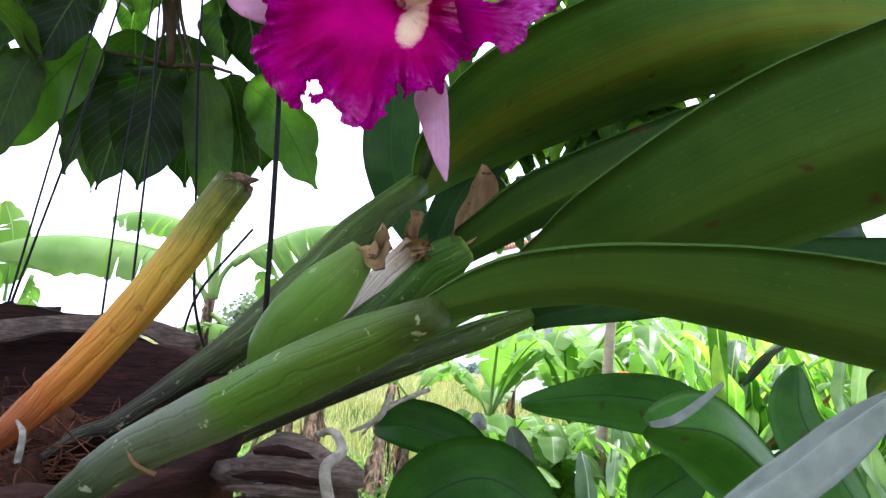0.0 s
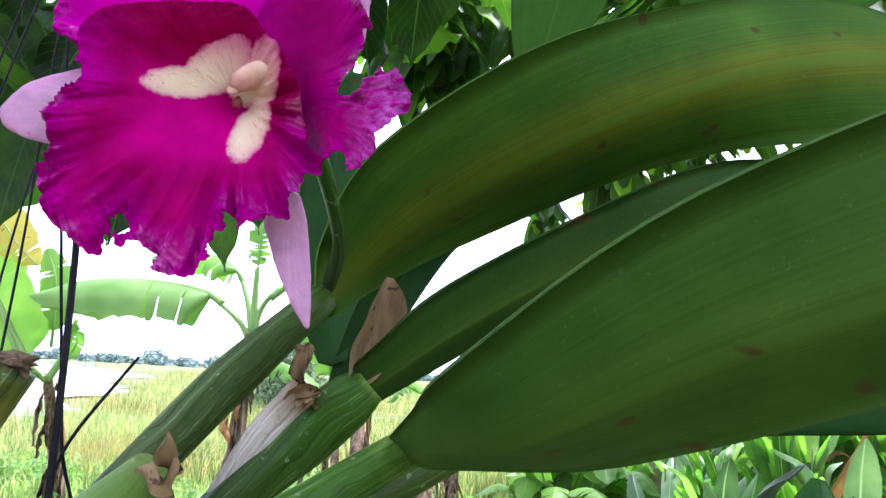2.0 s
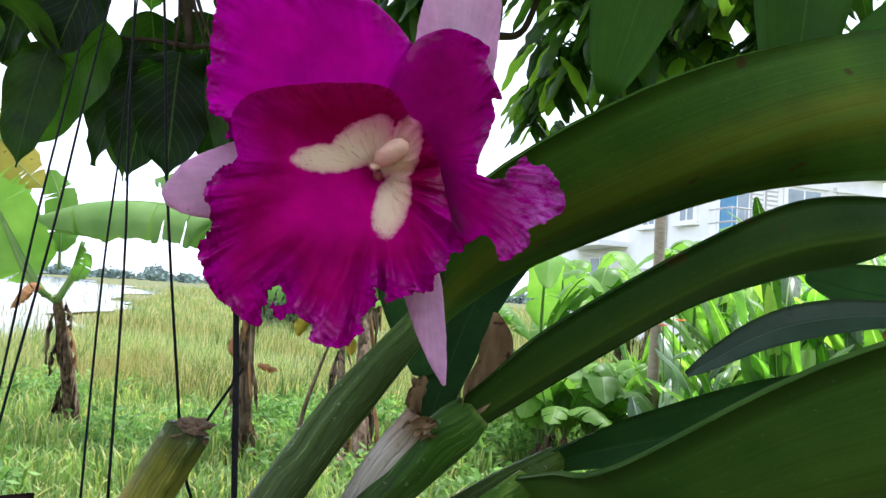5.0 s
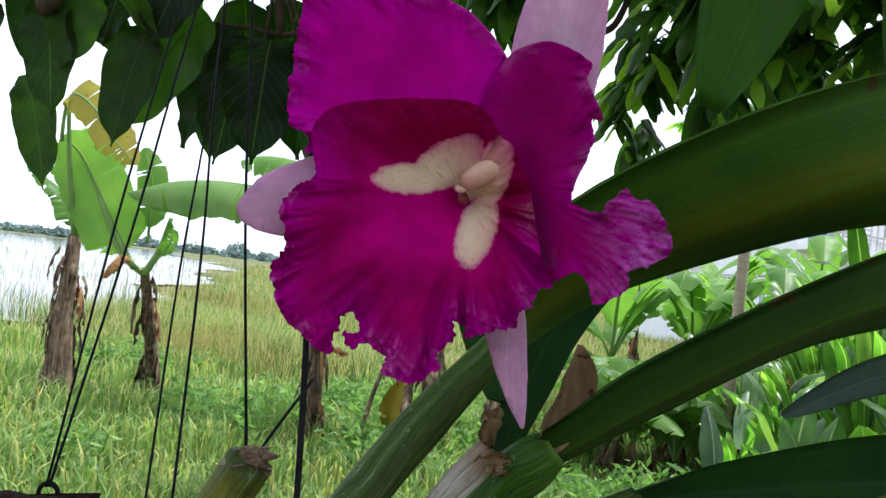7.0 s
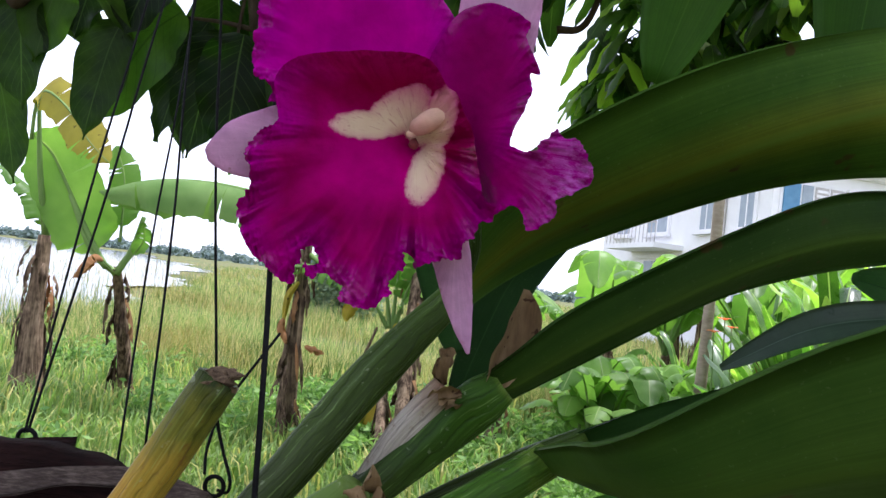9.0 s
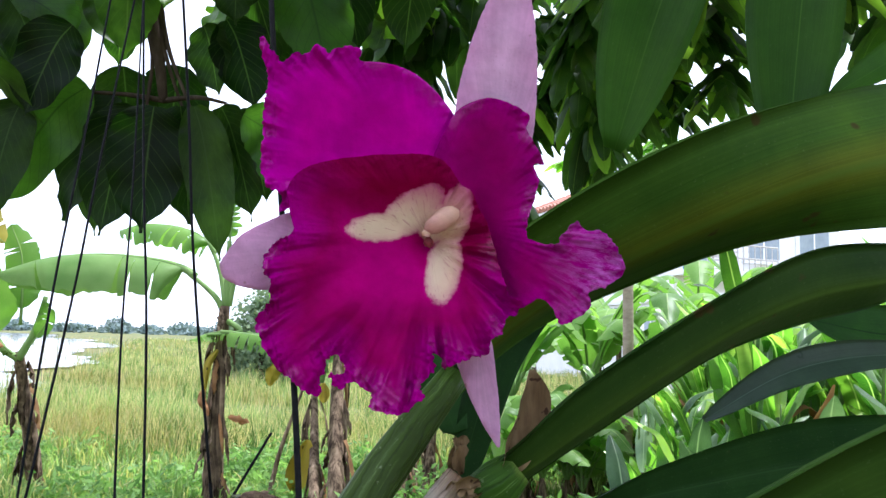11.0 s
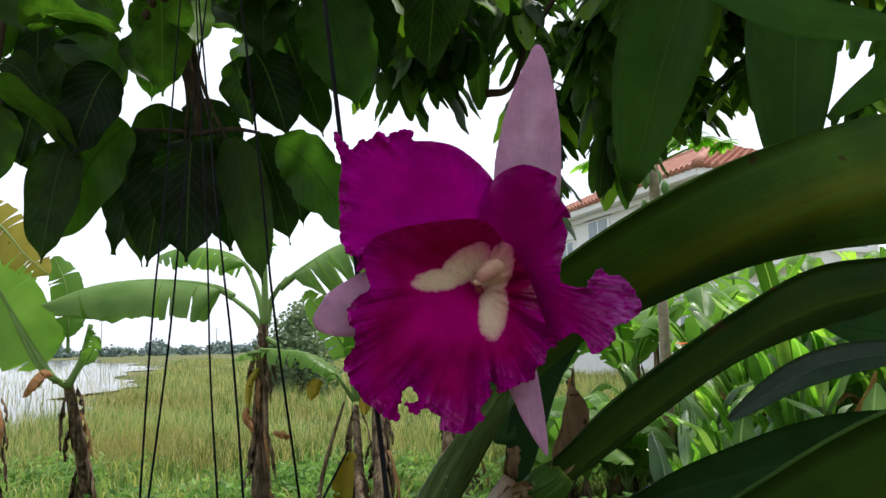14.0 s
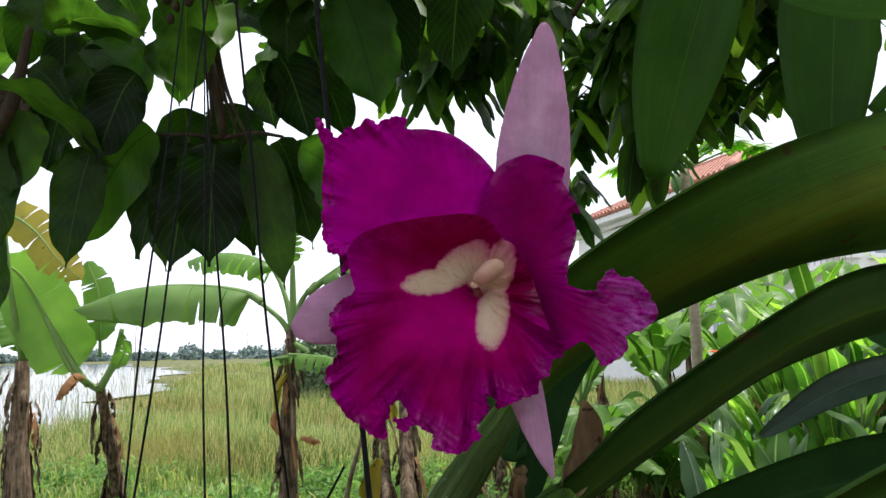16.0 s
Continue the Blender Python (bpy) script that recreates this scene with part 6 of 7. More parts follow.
    for pts, rad in (([(0.0035, 0.2336, 1.2975), (0.0010, 0.2317, 1.3105), (0.0055, 0.2359, 1.3154), (0.0018, 0.2402, 1.3210), (-0.0049, 0.2508, 1.3188)], 0.0019), ([(-0.0241, 0.2450, 1.2931), (-0.0218, 0.2437, 1.3014), (-0.0153, 0.2537, 1.3011)], 0.0022), ([(0.0177, 0.2888, 1.3317), (0.0139, 0.2902, 1.3227), (0.0032, 0.2914, 1.3166)], 0.0013), ([(-0.1004, 0.2449, 1.3050), (-0.0991, 0.2435, 1.3142), (-0.1064, 0.2532, 1.3176)], 0.0012), ([(0.0333, 0.3083, 1.3341), (0.0177, 0.2997, 1.3268), (0.0070, 0.3017, 1.3148)], 0.001)):
        part("root", tube("root", M_ROOT, pts, [rad, rad * 0.95, rad * 0.5], sides=8, n=20), pot, "pale dry aerial root")
    # wires from the rim up to the branch
    wires = (((-0.1889, 0.3923, 1.3618), (-0.2144, 0.5273, 1.6439), 0.00074), ((-0.1875, 0.3925, 1.3619), (-0.1912, 0.5015, 1.6228), 0.00074), ((-0.1418, 0.3976, 1.3502), (-0.1918, 0.5398, 1.5881), 0.00074), ((-0.1262, 0.3937, 1.3574), (-0.171, 0.5009, 1.6008), 0.00074),
             ((-0.1010, 0.4144, 1.3962), (-0.1164, 0.4142, 1.621), 0.00074), ((-0.03, 0.275, 1.325), (-0.047, 0.312, 1.55), 0.0012))
    for k, (a, b, rad) in enumerate(wires):
        a, b = Vector(a), Vector(b)
        top = b + (b - a) * 1.4
        mid = a.lerp(b, 0.5) + Vector((0.002, 0, 0.0)) * (1 if k % 2 else -1)
        part("wire", tube("wire", M_WIRE, [tuple(a), tuple(mid), tuple(b), tuple(top)], [rad] * 4, sides=6, n=26), pot, "thin black hanging wire")
    part("wire", tube("wire", M_WIRE, [(-0.1010, 0.4144, 1.3962), (-0.0992, 0.4158, 1.3728), (-0.0949, 0.4171, 1.3554), (-0.0887, 0.4133, 1.3423), (-0.0898, 0.4135, 1.3358), (-0.0929, 0.4081, 1.3381)], [0.0009] * 3, sides=6, n=24), pot, "thin black hanging wire")
    part("wire_end", tube("wire_end", M_WIRE, [(-0.1000, 0.4070, 1.3456), (-0.1011, 0.4112, 1.3589), (-0.0950, 0.4158, 1.3804), (-0.0753, 0.4360, 1.4175)], [0.0009, 0.0009, 0.0008], sides=6, n=20), pot, "loose end of black wire")
    for centre in ((-0.1884, 0.3926, 1.3584), (-0.0958, 0.4097, 1.3391)):
        ring = []
        for q in range(15):
            a = q / 14 * 6.28
            ring.append(tuple(Vector(centre) + Vector((0.005 * math.cos(a), 0.001, 0.005 * math.sin(a)))))
        part("wire_loop", tube("wire_loop", M_WIRE, ring, [0.0012, 0.0012], sides=6, n=30), pot, "twisted loop of black wire")


build_pot()


# ---- the orchid ----
orchid = thing("orchid_plant", "cattleya orchid with thick canes, strap leaves and one magenta bloom", "orchid", at=(-0.1, 0.3, 1.3))


def cane(name, mat, pts, radii, label="", knobs=(), ridges=0.06, flat=0.85, n=36):
    return part(name, tube(name, mat, pts, radii, sides=42, n=n, ridges=ridges, knobs=knobs, flat=flat), orchid, label)


c = cane("cut_cane", M_CANE_CUT, [(-0.1200, 0.2604, 1.3058), (-0.1065, 0.2677, 1.3225), (-0.0953, 0.2706, 1.3352), (-0.0716, 0.2797, 1.3719), (-0.0491, 0.2854, 1.4115)], [0.0045, 0.007, 0.0082, 0.0085, 0.0086, 0.0084], "orange and yellow cane cut off at the top", knobs=[(0.33, 0.1), (0.345, -0.06)])
part("cut_end", build("cut_end", *lump_data((-0.0487, 0.2853, 1.4122), 0.0082, 3, (0.95, 0.95, 0.32), rings=8, segs=18, rough=0.9)[:2], M_CUT_END), c, "ragged dry brown cut")
for a, b in (((-0.0528, 0.2833, 1.4124), (-0.0542, 0.2830, 1.4145)), ((-0.0468, 0.2824, 1.4110), (-0.0455, 0.2818, 1.4148)), ((-0.0495, 0.2814, 1.4112), (-0.0502, 0.2808, 1.4152)), ((-0.0442, 0.2827, 1.4082), (-0.0415, 0.2826, 1.4091))):
    part("cut_shred", blade("cut_shred", M_CUT_END, [a, b], 0.0016, (1, 0.2, 0), n=4, m=1, thick=0.0006), c)
cane("cane", M_CANE_DARK, [(-0.1145, 0.2869, 1.2969), (-0.1003, 0.2949, 1.3084), (-0.0879, 0.3038, 1.3150), (-0.0513, 0.3330, 1.3510), (-0.0164, 0.3753, 1.4007), (0.0209, 0.4132, 1.4455)], [0.0038, 0.005, 0.0062, 0.0072, 0.0105, 0.0115, 0.0085], "slender dark green ridged cane", knobs=[(0.17, 0.15), (0.5, 0.12)])
cb = cane("bulb", M_BULB, [(-0.0311, 0.2747, 1.3316), (-0.0227, 0.2707, 1.3507), (-0.0099, 0.2671, 1.3659), (0.0057, 0.2640, 1.3844)], [0.005, 0.0105, 0.0125, 0.0115, 0.006], "short fat fresh green pseudobulb", ridges=0.02)
part("withered_tip", blade("withered_tip", M_DRY, [(0.0033, 0.2589, 1.3845), (0.0091, 0.2566, 1.3856), (0.0123, 0.2553, 1.3938)], 0.0034, (0.5, 0.2, 0.6), curl=0.8, ripple=0.5, n=10, m=3, thick=0.0006), cb, "dry brown curled tip")
part("withered_tip", blade("withered_tip", M_DRY, [(0.0050, 0.2590, 1.3836), (0.0105, 0.2574, 1.3802), (0.0147, 0.2561, 1.3879)], 0.0026, (0.2, 0.3, 0.8), curl=0.8, ripple=0.5, n=10, m=3, thick=0.0006), cb)
cg = cane("dry_cane", M_CANE_GREY, [(-0.0222, 0.3694, 1.3399), (-0.0073, 0.3708, 1.3618), (0.0081, 0.3719, 1.3857), (0.0228, 0.3741, 1.4030)], [0.005, 0.008, 0.0088, 0.0085], "cane wrapped in a grey papery sheath")
for a, b, hw in (((0.0173, 0.3675, 1.4002), (0.0306, 0.3639, 1.4019), 0.004), ((0.0231, 0.3666, 1.3990), (0.0290, 0.3649, 1.3957), 0.0035), ((0.0182, 0.3738, 1.4056), (0.0245, 0.3712, 1.4218), 0.0035), ((0.0227, 0.3687, 1.4051), (0.0196, 0.3663, 1.4214), 0.003)):
    am, bm_ = Vector(a), Vector(b)
    part("bract", blade("bract", M_DRY, [a, tuple(am.lerp(bm_, 0.5) + Vector((0, -0.003, 0.002))), b], hw, (0.5, 0.2, -0.6), curl=0.7, ripple=0.6, n=9, m=3, thick=0.0006, seed=int(hw * 9999)), cg, "brown torn bract")
cane("cane", M_CANE, [(-0.0399, 0.3517, 1.3258), (-0.0119, 0.3672, 1.3530), (0.0198, 0.3774, 1.3812), (0.0392, 0.3774, 1.3985), (0.0482, 0.3781, 1.4058)], [0.006, 0.0105, 0.0135, 0.013, 0.0095], "green ridged cane with pale scuffs")
cane("cane", M_CANE, [(-0.08, 0.27, 1.30), (-0.03, 0.285, 1.33), (0.02, 0.305, 1.357), (0.068, 0.332, 1.384)], [0.006, 0.009, 0.0095, 0.008], "green ridged cane with pale scuffs")
cn = cane("cane", M_CANE_NEAR, [(-0.0766, 0.2106, 1.2937), (-0.0609, 0.2033, 1.3064), (-0.0451, 0.1962, 1.3178), (-0.0082, 0.1724, 1.3363), (0.0134, 0.1501, 1.3467), (0.0308, 0.1314, 1.3544)], [0.0035, 0.0055, 0.0068, 0.0078, 0.008, 0.0068, 0.004], "smooth pale-banded green cane close to the edge", knobs=[(0.27, 0.12), (0.285, -0.05), (0.52, 0.05)], ridges=0.015)
part("node_ring", tube("node_ring", M_DRY, [(-0.0456, 0.1889, 1.3193), (-0.0431, 0.1895, 1.3148), (-0.0385, 0.1918, 1.3122)], [0.0007, 0.0007], sides=6), cn, "dry tan ring at a node")


def strap(pts, half, side, mat=None, fold=0.35, label="", thick=0.0018, **kw):
    return part("leaf", blade("leaf", mat or M_ORCHID, pts, half, side, fold=fold, n=34, m=6, thick=thick, **kw), orchid, label)


def edged(upper, lower, belly, mat=None, **kw):
    v, f, u = loft_data(upper, lower, belly, **kw)
    return part("leaf", build("leaf", v, f, mat or M_ORCHID, u), orchid)


edged([(0.018, 0.408, 1.446), (0.022, 0.402, 1.472), (0.049, 0.386, 1.510), (0.120, 0.3665, 1.549), (0.200, 0.3825, 1.5775), (0.285, 0.420, 1.594), (0.40, 0.47, 1.575), (0.47, 0.48, 1.545)],
      [(0.024, 0.416, 1.436), (0.052, 0.440, 1.458), (0.093, 0.4515, 1.480), (0.173, 0.424, 1.5085), (0.235, 0.395, 1.514), (0.31, 0.395, 1.512), (0.41, 0.43, 1.52), (0.472, 0.478, 1.540)], (0.2, (-0.1, -0.9, -0.45)))
edged([(0.038, 0.372, 1.408), (0.052, 0.366, 1.420), (0.081, 0.363, 1.4445), (0.151, 0.378, 1.483), (0.199, 0.388, 1.503), (0.244, 0.398, 1.506), (0.274, 0.410, 1.503)],
      [(0.048, 0.384, 1.396), (0.062, 0.386, 1.404), (0.095, 0.391, 1.423), (0.149, 0.402, 1.452), (0.195, 0.408, 1.467), (0.243, 0.412, 1.478), (0.276, 0.412, 1.500)], (0.18, (-0.1, -0.9, -0.45)), M_ORCHID_GREEN)
edged([(0.062, 0.326, 1.388), (0.072, 0.29, 1.398), (0.0843, 0.245, 1.4098), (0.1325, 0.2135, 1.4434), (0.1975, 0.184, 1.4681), (0.2614, 0.1552, 1.490), (0.35, 0.13, 1.49)],
      [(0.075, 0.338, 1.376), (0.09, 0.300, 1.380), (0.121, 0.270, 1.3836), (0.149, 0.260, 1.390), (0.175, 0.236, 1.400), (0.21, 0.208, 1.4127), (0.33, 0.15, 1.43)], (0.16, (-0.1, -0.9, -0.4)), M_ORCHID_GREEN)
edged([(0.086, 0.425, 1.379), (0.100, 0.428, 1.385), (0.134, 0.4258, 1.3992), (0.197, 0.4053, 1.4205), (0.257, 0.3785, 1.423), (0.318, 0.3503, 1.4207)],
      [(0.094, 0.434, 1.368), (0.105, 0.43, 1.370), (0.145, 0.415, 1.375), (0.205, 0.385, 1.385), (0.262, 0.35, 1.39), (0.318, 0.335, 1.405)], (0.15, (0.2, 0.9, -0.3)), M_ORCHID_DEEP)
cane("cane", M_CANE_DARK, [(-0.095, 0.31, 1.278), (-0.06, 0.338, 1.303), (-0.03, 0.36, 1.32), (0.02, 0.39, 1.345), (0.06, 0.415, 1.362), (0.09, 0.43, 1.375)], [0.005, 0.0055, 0.0065, 0.009, 0.0095, 0.007], "dark mottled cane")
edged([(0.0225, 0.1420, 1.3535), (0.0305, 0.1365, 1.3590), (0.0390, 0.1335, 1.3640), (0.0480, 0.1319, 1.3672), (0.0633, 0.1309, 1.3696), (0.0807, 0.1300, 1.3705), (0.0944, 0.1292, 1.3706), (0.1119, 0.1277, 1.3693), (0.1331, 0.1265, 1.3665)],
      [(0.0228, 0.1435, 1.3500), (0.0300, 0.1400, 1.3526), (0.0385, 0.1418, 1.3548), (0.0475, 0.1430, 1.3568), (0.0647, 0.1449, 1.3592), (0.0808, 0.1456, 1.3573), (0.0966, 0.1453, 1.3546), (0.1216, 0.1457, 1.3495), (0.1470, 0.1457, 1.3461)], (0.14, (0.0, -0.5, -0.8)), M_ORCHID_GREEN, thick=0.0009)
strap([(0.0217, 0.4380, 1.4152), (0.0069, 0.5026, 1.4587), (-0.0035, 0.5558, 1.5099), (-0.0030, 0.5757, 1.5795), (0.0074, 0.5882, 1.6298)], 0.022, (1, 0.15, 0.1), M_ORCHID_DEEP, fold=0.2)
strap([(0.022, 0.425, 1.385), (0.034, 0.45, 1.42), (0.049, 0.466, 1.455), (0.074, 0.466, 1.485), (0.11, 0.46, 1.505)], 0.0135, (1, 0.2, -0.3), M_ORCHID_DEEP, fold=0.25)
part("sheath", blade("sheath", M_DRY, [(0.0421, 0.3733, 1.4052), (0.0462, 0.3743, 1.4178), (0.0528, 0.3759, 1.4336), (0.0559, 0.3764, 1.4501)], 0.0092, (0.8, 0.35, 0.35), curl=0.7, fold=0.4, n=18, m=5, thick=0.0006, ripple=0.12), orchid, "dry papery brown flower sheath")


# ---- the bloom ----
US = 0.00019
THROAT = Vector((0.012, 0.30, 1.50))


def closed_curve(ctrl, n):
    pts = [Vector((x, y)) for x, y in ctrl]
    k = len(pts)
    res = []
    for i in range(n):
        f = i / n * k
        j = int(f)
        t = f - j
        a, b, c, d = (pts[(j + q) % k] for q in (-1, 0, 1, 2))
        res.append(0.5 * ((2 * b) + (c - a) * t + (2 * a - 5 * b + 4 * c - d) * t * t + (3 * b - a - 3 * c + d) * t ** 3))
    return res


def petal_mesh(name, mat, ctrl, root, lift, step=6.0, frill=0.0, live=None, folds=(), reach=120.0, thick=0.0006, seed=0, crinkle=0.0):
    """A ruffled sheet of given outline (x right, y down from the throat), filled with a fine net; lift(x, y) brings it towards the viewer.
    root: where its veins start. folds: (height, waves round the root, change along a vein, power towards the edge); live(x, y) stills frill and folds. crinkle: height of the fine gathers along the edge."""
    r = random.Random(seed)
    alive = live or (lambda x, y: 1.0)
    edge = closed_curve(ctrl, len(ctrl) * 14)
    # even spacing along the outline
    run = [edge[0]]
    for p in edge[1:]:
        if (p - run[-1]).length > step * 0.55:
            run.append(p)
    if frill:
        k = len(run)
        out = []
        for j, p in enumerate(run):
            t = run[(j + 1) % k] - run[j - 1]
            nrm = Vector((t.y, -t.x)).normalized()
            q = noise.noise(Vector((p.x * 0.045, p.y * 0.045, seed))) + 0.8 * noise.noise(Vector((p.x * 0.13, p.y * 0.13, seed + 4))) + 0.7 * noise.noise(Vector((p.x * 0.29, p.y * 0.29, seed + 8)))
            out.append(p + nrm * (frill * alive(p.x, p.y) * q))
        run = out
    ring = np.array([(p.x, p.y) for p in run])
    lo, hi = ring.min(0), ring.max(0)
    fine = step / 2 if crinkle else step
    net = np.array([(x + r.uniform(-0.3, 0.3) * fine, y + r.uniform(-0.3, 0.3) * fine, (i % 2 == 0) and (j % 2 == 0)) for i, x in enumerate(np.arange(lo[0], hi[0], fine)) for j, y in enumerate(np.arange(lo[1], hi[1], fine))])
    a, b = ring, np.roll(ring, -1, axis=0)
    dy = np.where(np.abs(b[:, 1] - a[:, 1]) < 1e-9, 1e-9, b[:, 1] - a[:, 1])
    kept = []
    for k in range(0, len(net), 3000):
        q = net[k:k + 3000]
        # points inside the outline, closer together towards its edge
        cross = (a[None, :, 1] > q[:, None, 1]) != (b[None, :, 1] > q[:, None, 1])
        at = a[None, :, 0] + (q[:, None, 1] - a[None, :, 1]) * ((b[:, 0] - a[:, 0]) / dy)[None, :]
        inside = (cross & (q[:, None, 0] < at)).sum(1) % 2 == 1
        far = np.sqrt(((q[:, None, :2] - ring[None, :, :]) ** 2).sum(2)).min(1)
        kept.append(q[inside & (far > fine * 0.45) & ((far < 50) | (q[:, 2] > 0) | (not crinkle))][:, :2])
    net = np.concatenate(kept)
    flat = [Vector(p) for p in ring] + [Vector(p) for p in net]
    pts, _, tris, _, _, _ = delaunay_2d_cdt(flat, [], [list(range(len(ring)))], 1, 1e-4)
    xy = np.array([(p.x, p.y) for p in pts])
    d = np.concatenate([np.sqrt(((xy[k:k + 3000, None, :] - ring[None, :, :]) ** 2).sum(2)).min(1) for k in range(0, len(xy), 3000)])
    front, uvs = [], []
    for (x, y), dist in zip(xy, d):
        e = 1 - min(1.0, dist / reach)
        th = math.atan2(y - root[1], x - root[0])
        rho = math.hypot(x - root[0], y - root[1])
        z = lift(x, y)
        al = alive(x, y)
        for high, waves, along, power in folds:
            z += high * (0.06 + 0.94 * al) * e ** power * noise.noise(Vector((math.cos(th) * waves, math.sin(th) * waves, rho * along + seed)))
        if crinkle:
            g = max(0.0, 1 - dist / 48) ** 1.3 * (0.15 + 0.85 * al) * crinkle
            z += g * (noise.noise(Vector((th * rho * 0.075, rho * 0.03, seed + 2))) + 0.7 * noise.noise(Vector((x * 0.085, y * 0.085, seed + 5))) + 0.5 * noise.noise(Vector((x * 0.17, y * 0.17, seed + 9))))
        z += 6.0 * noise.noise(Vector((x * 0.014, y * 0.014, seed))) + 1.6 * noise.noise(Vector((x * 0.05, y * 0.05, seed)))
        front.append(Vector((x * (1 - z / 1350), -z, -y * (1 - z / 1350))) * US)
        uvs.append((e, th / (2 * math.pi) + 0.5))
    faces = []
    for q in tris:
        n = (front[q[1]] - front[q[0]]).cross(front[q[2]] - front[q[0]])
        faces.append(tuple(q) if n.y < 0 else tuple(reversed(q)))
    k = len(front)
    sides = {}
    for q in faces:
        for i in range(3):
            sides[(q[i], q[(i + 1) % 3])] = 1
    rim = [(j, i, i + k, j + k) for i, j in sides if (j, i) not in sides]
    back = [tuple(i + k for i in reversed(q)) for q in faces]
    return build(name, front + [v + Vector((0, thick, 0)) for v in front], faces + back + rim, mat, uvs + uvs)


flower = part("flower", tube("flower", M_CANE, [(0.0220, 0.4129, 1.4475), (0.03, 0.40, 1.47), (0.028, 0.36, 1.497), (0.026, 0.325, 1.503)], [0.004, 0.0032, 0.0035, 0.005], sides=12), orchid, "large magenta bloom with frilled lip and cream throat")


def bloom(name, me, label):
    ob = part(name, me, flower, label)
    ob.location = THROAT
    return ob


def ease(v, a, b):
    f = min(1.0, max(0.0, (v - a) / (b - a)))
    return f * f * (3 - 2 * f)


bloom("sepal", petal_mesh("sepal", M_SEPAL, [(70, -130), (50, -230), (64, -330), (104, -450), (156, -548), (180, -580), (200, -553), (214, -450), (216, -350), (204, -230), (176, -130)], (125, -100),
      lambda x, y: -95 - (y + 130) * 0.13 - 0.0016 * (x - 135) ** 2, step=9, folds=((10, 1.5, 0.004, 1),), frill=1.5), "upright pale pink sepal")
bloom("sepal", petal_mesh("sepal", M_SEPAL, [(-260, -65), (-315, -45), (-370, -12), (-404, 35), (-408, 54), (-392, 74), (-340, 88), (-260, 84), (-180, 60), (-150, 0), (-190, -50)], (-150, 0),
      lambda x, y: -40 - (x + 150) * 0.45 - 0.001 * (y - 15) ** 2, step=9, folds=((8, 1.5, 0.004, 1),), frill=1.0), "pale pink side sepal")
bloom("sepal", petal_mesh("sepal", M_SEPAL, [(34, 190), (48, 240), (70, 300), (96, 352), (115, 380), (120, 368), (120, 310), (116, 250), (110, 190), (96, 150), (60, 150)], (80, 150),
      lambda x, y: -50 - (y - 190) * 0.05 - 0.006 * (x - 84) ** 2, step=7, frill=0.8), "pale pink lower sepal")
bloom("petal", petal_mesh("petal", M_PETAL, [(-288, -62), (-289, -90), (-317, -103), (-329, -131), (-331, -162), (-326, -200), (-328, -247), (-317, -304), (-319, -337), (-333, -406), (-307, -383), (-290, -363), (-260, -385), (-245, -378), (-217, -401), (-195, -386), (-179, -395), (-154, -400), (-130, -391), (-133, -371), (-82, -363), (-35, -347), (12, -308), (49, -259), (66, -208), (66, -150), (-30, -120), (-131, -120), (-210, -100)], (-20, -150),
      lambda x, y: -60 + 0.00085 * (x + 60) ** 2 + 0.35 * max(0, -150 - x) + 0.0006 * (y + 190) ** 2 - 0.5 * max(0, x), frill=4.5, reach=95.0, seed=1,
      folds=((34, 4.0, 0.003, 1.5), (26, 11.0, 0.006, 1.6), (12, 30.0, 0.012, 1.8)), crinkle=9.0, live=lambda x, y: max(1 - ease(x, -180, -90), 0.12)), "broad magenta petal with ruffled edge")
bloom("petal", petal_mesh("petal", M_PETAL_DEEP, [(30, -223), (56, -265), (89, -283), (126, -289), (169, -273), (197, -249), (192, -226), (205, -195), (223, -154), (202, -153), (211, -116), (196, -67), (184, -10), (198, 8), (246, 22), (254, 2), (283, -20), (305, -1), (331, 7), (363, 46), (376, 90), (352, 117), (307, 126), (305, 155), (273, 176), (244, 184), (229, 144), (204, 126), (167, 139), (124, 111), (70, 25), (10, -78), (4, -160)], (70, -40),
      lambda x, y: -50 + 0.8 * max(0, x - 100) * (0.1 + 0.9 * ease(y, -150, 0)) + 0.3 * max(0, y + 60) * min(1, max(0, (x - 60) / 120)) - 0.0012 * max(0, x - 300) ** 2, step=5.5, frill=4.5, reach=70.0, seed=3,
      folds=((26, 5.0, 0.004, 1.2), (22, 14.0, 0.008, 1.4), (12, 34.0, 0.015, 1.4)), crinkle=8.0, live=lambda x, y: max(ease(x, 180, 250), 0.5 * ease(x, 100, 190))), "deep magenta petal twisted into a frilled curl")
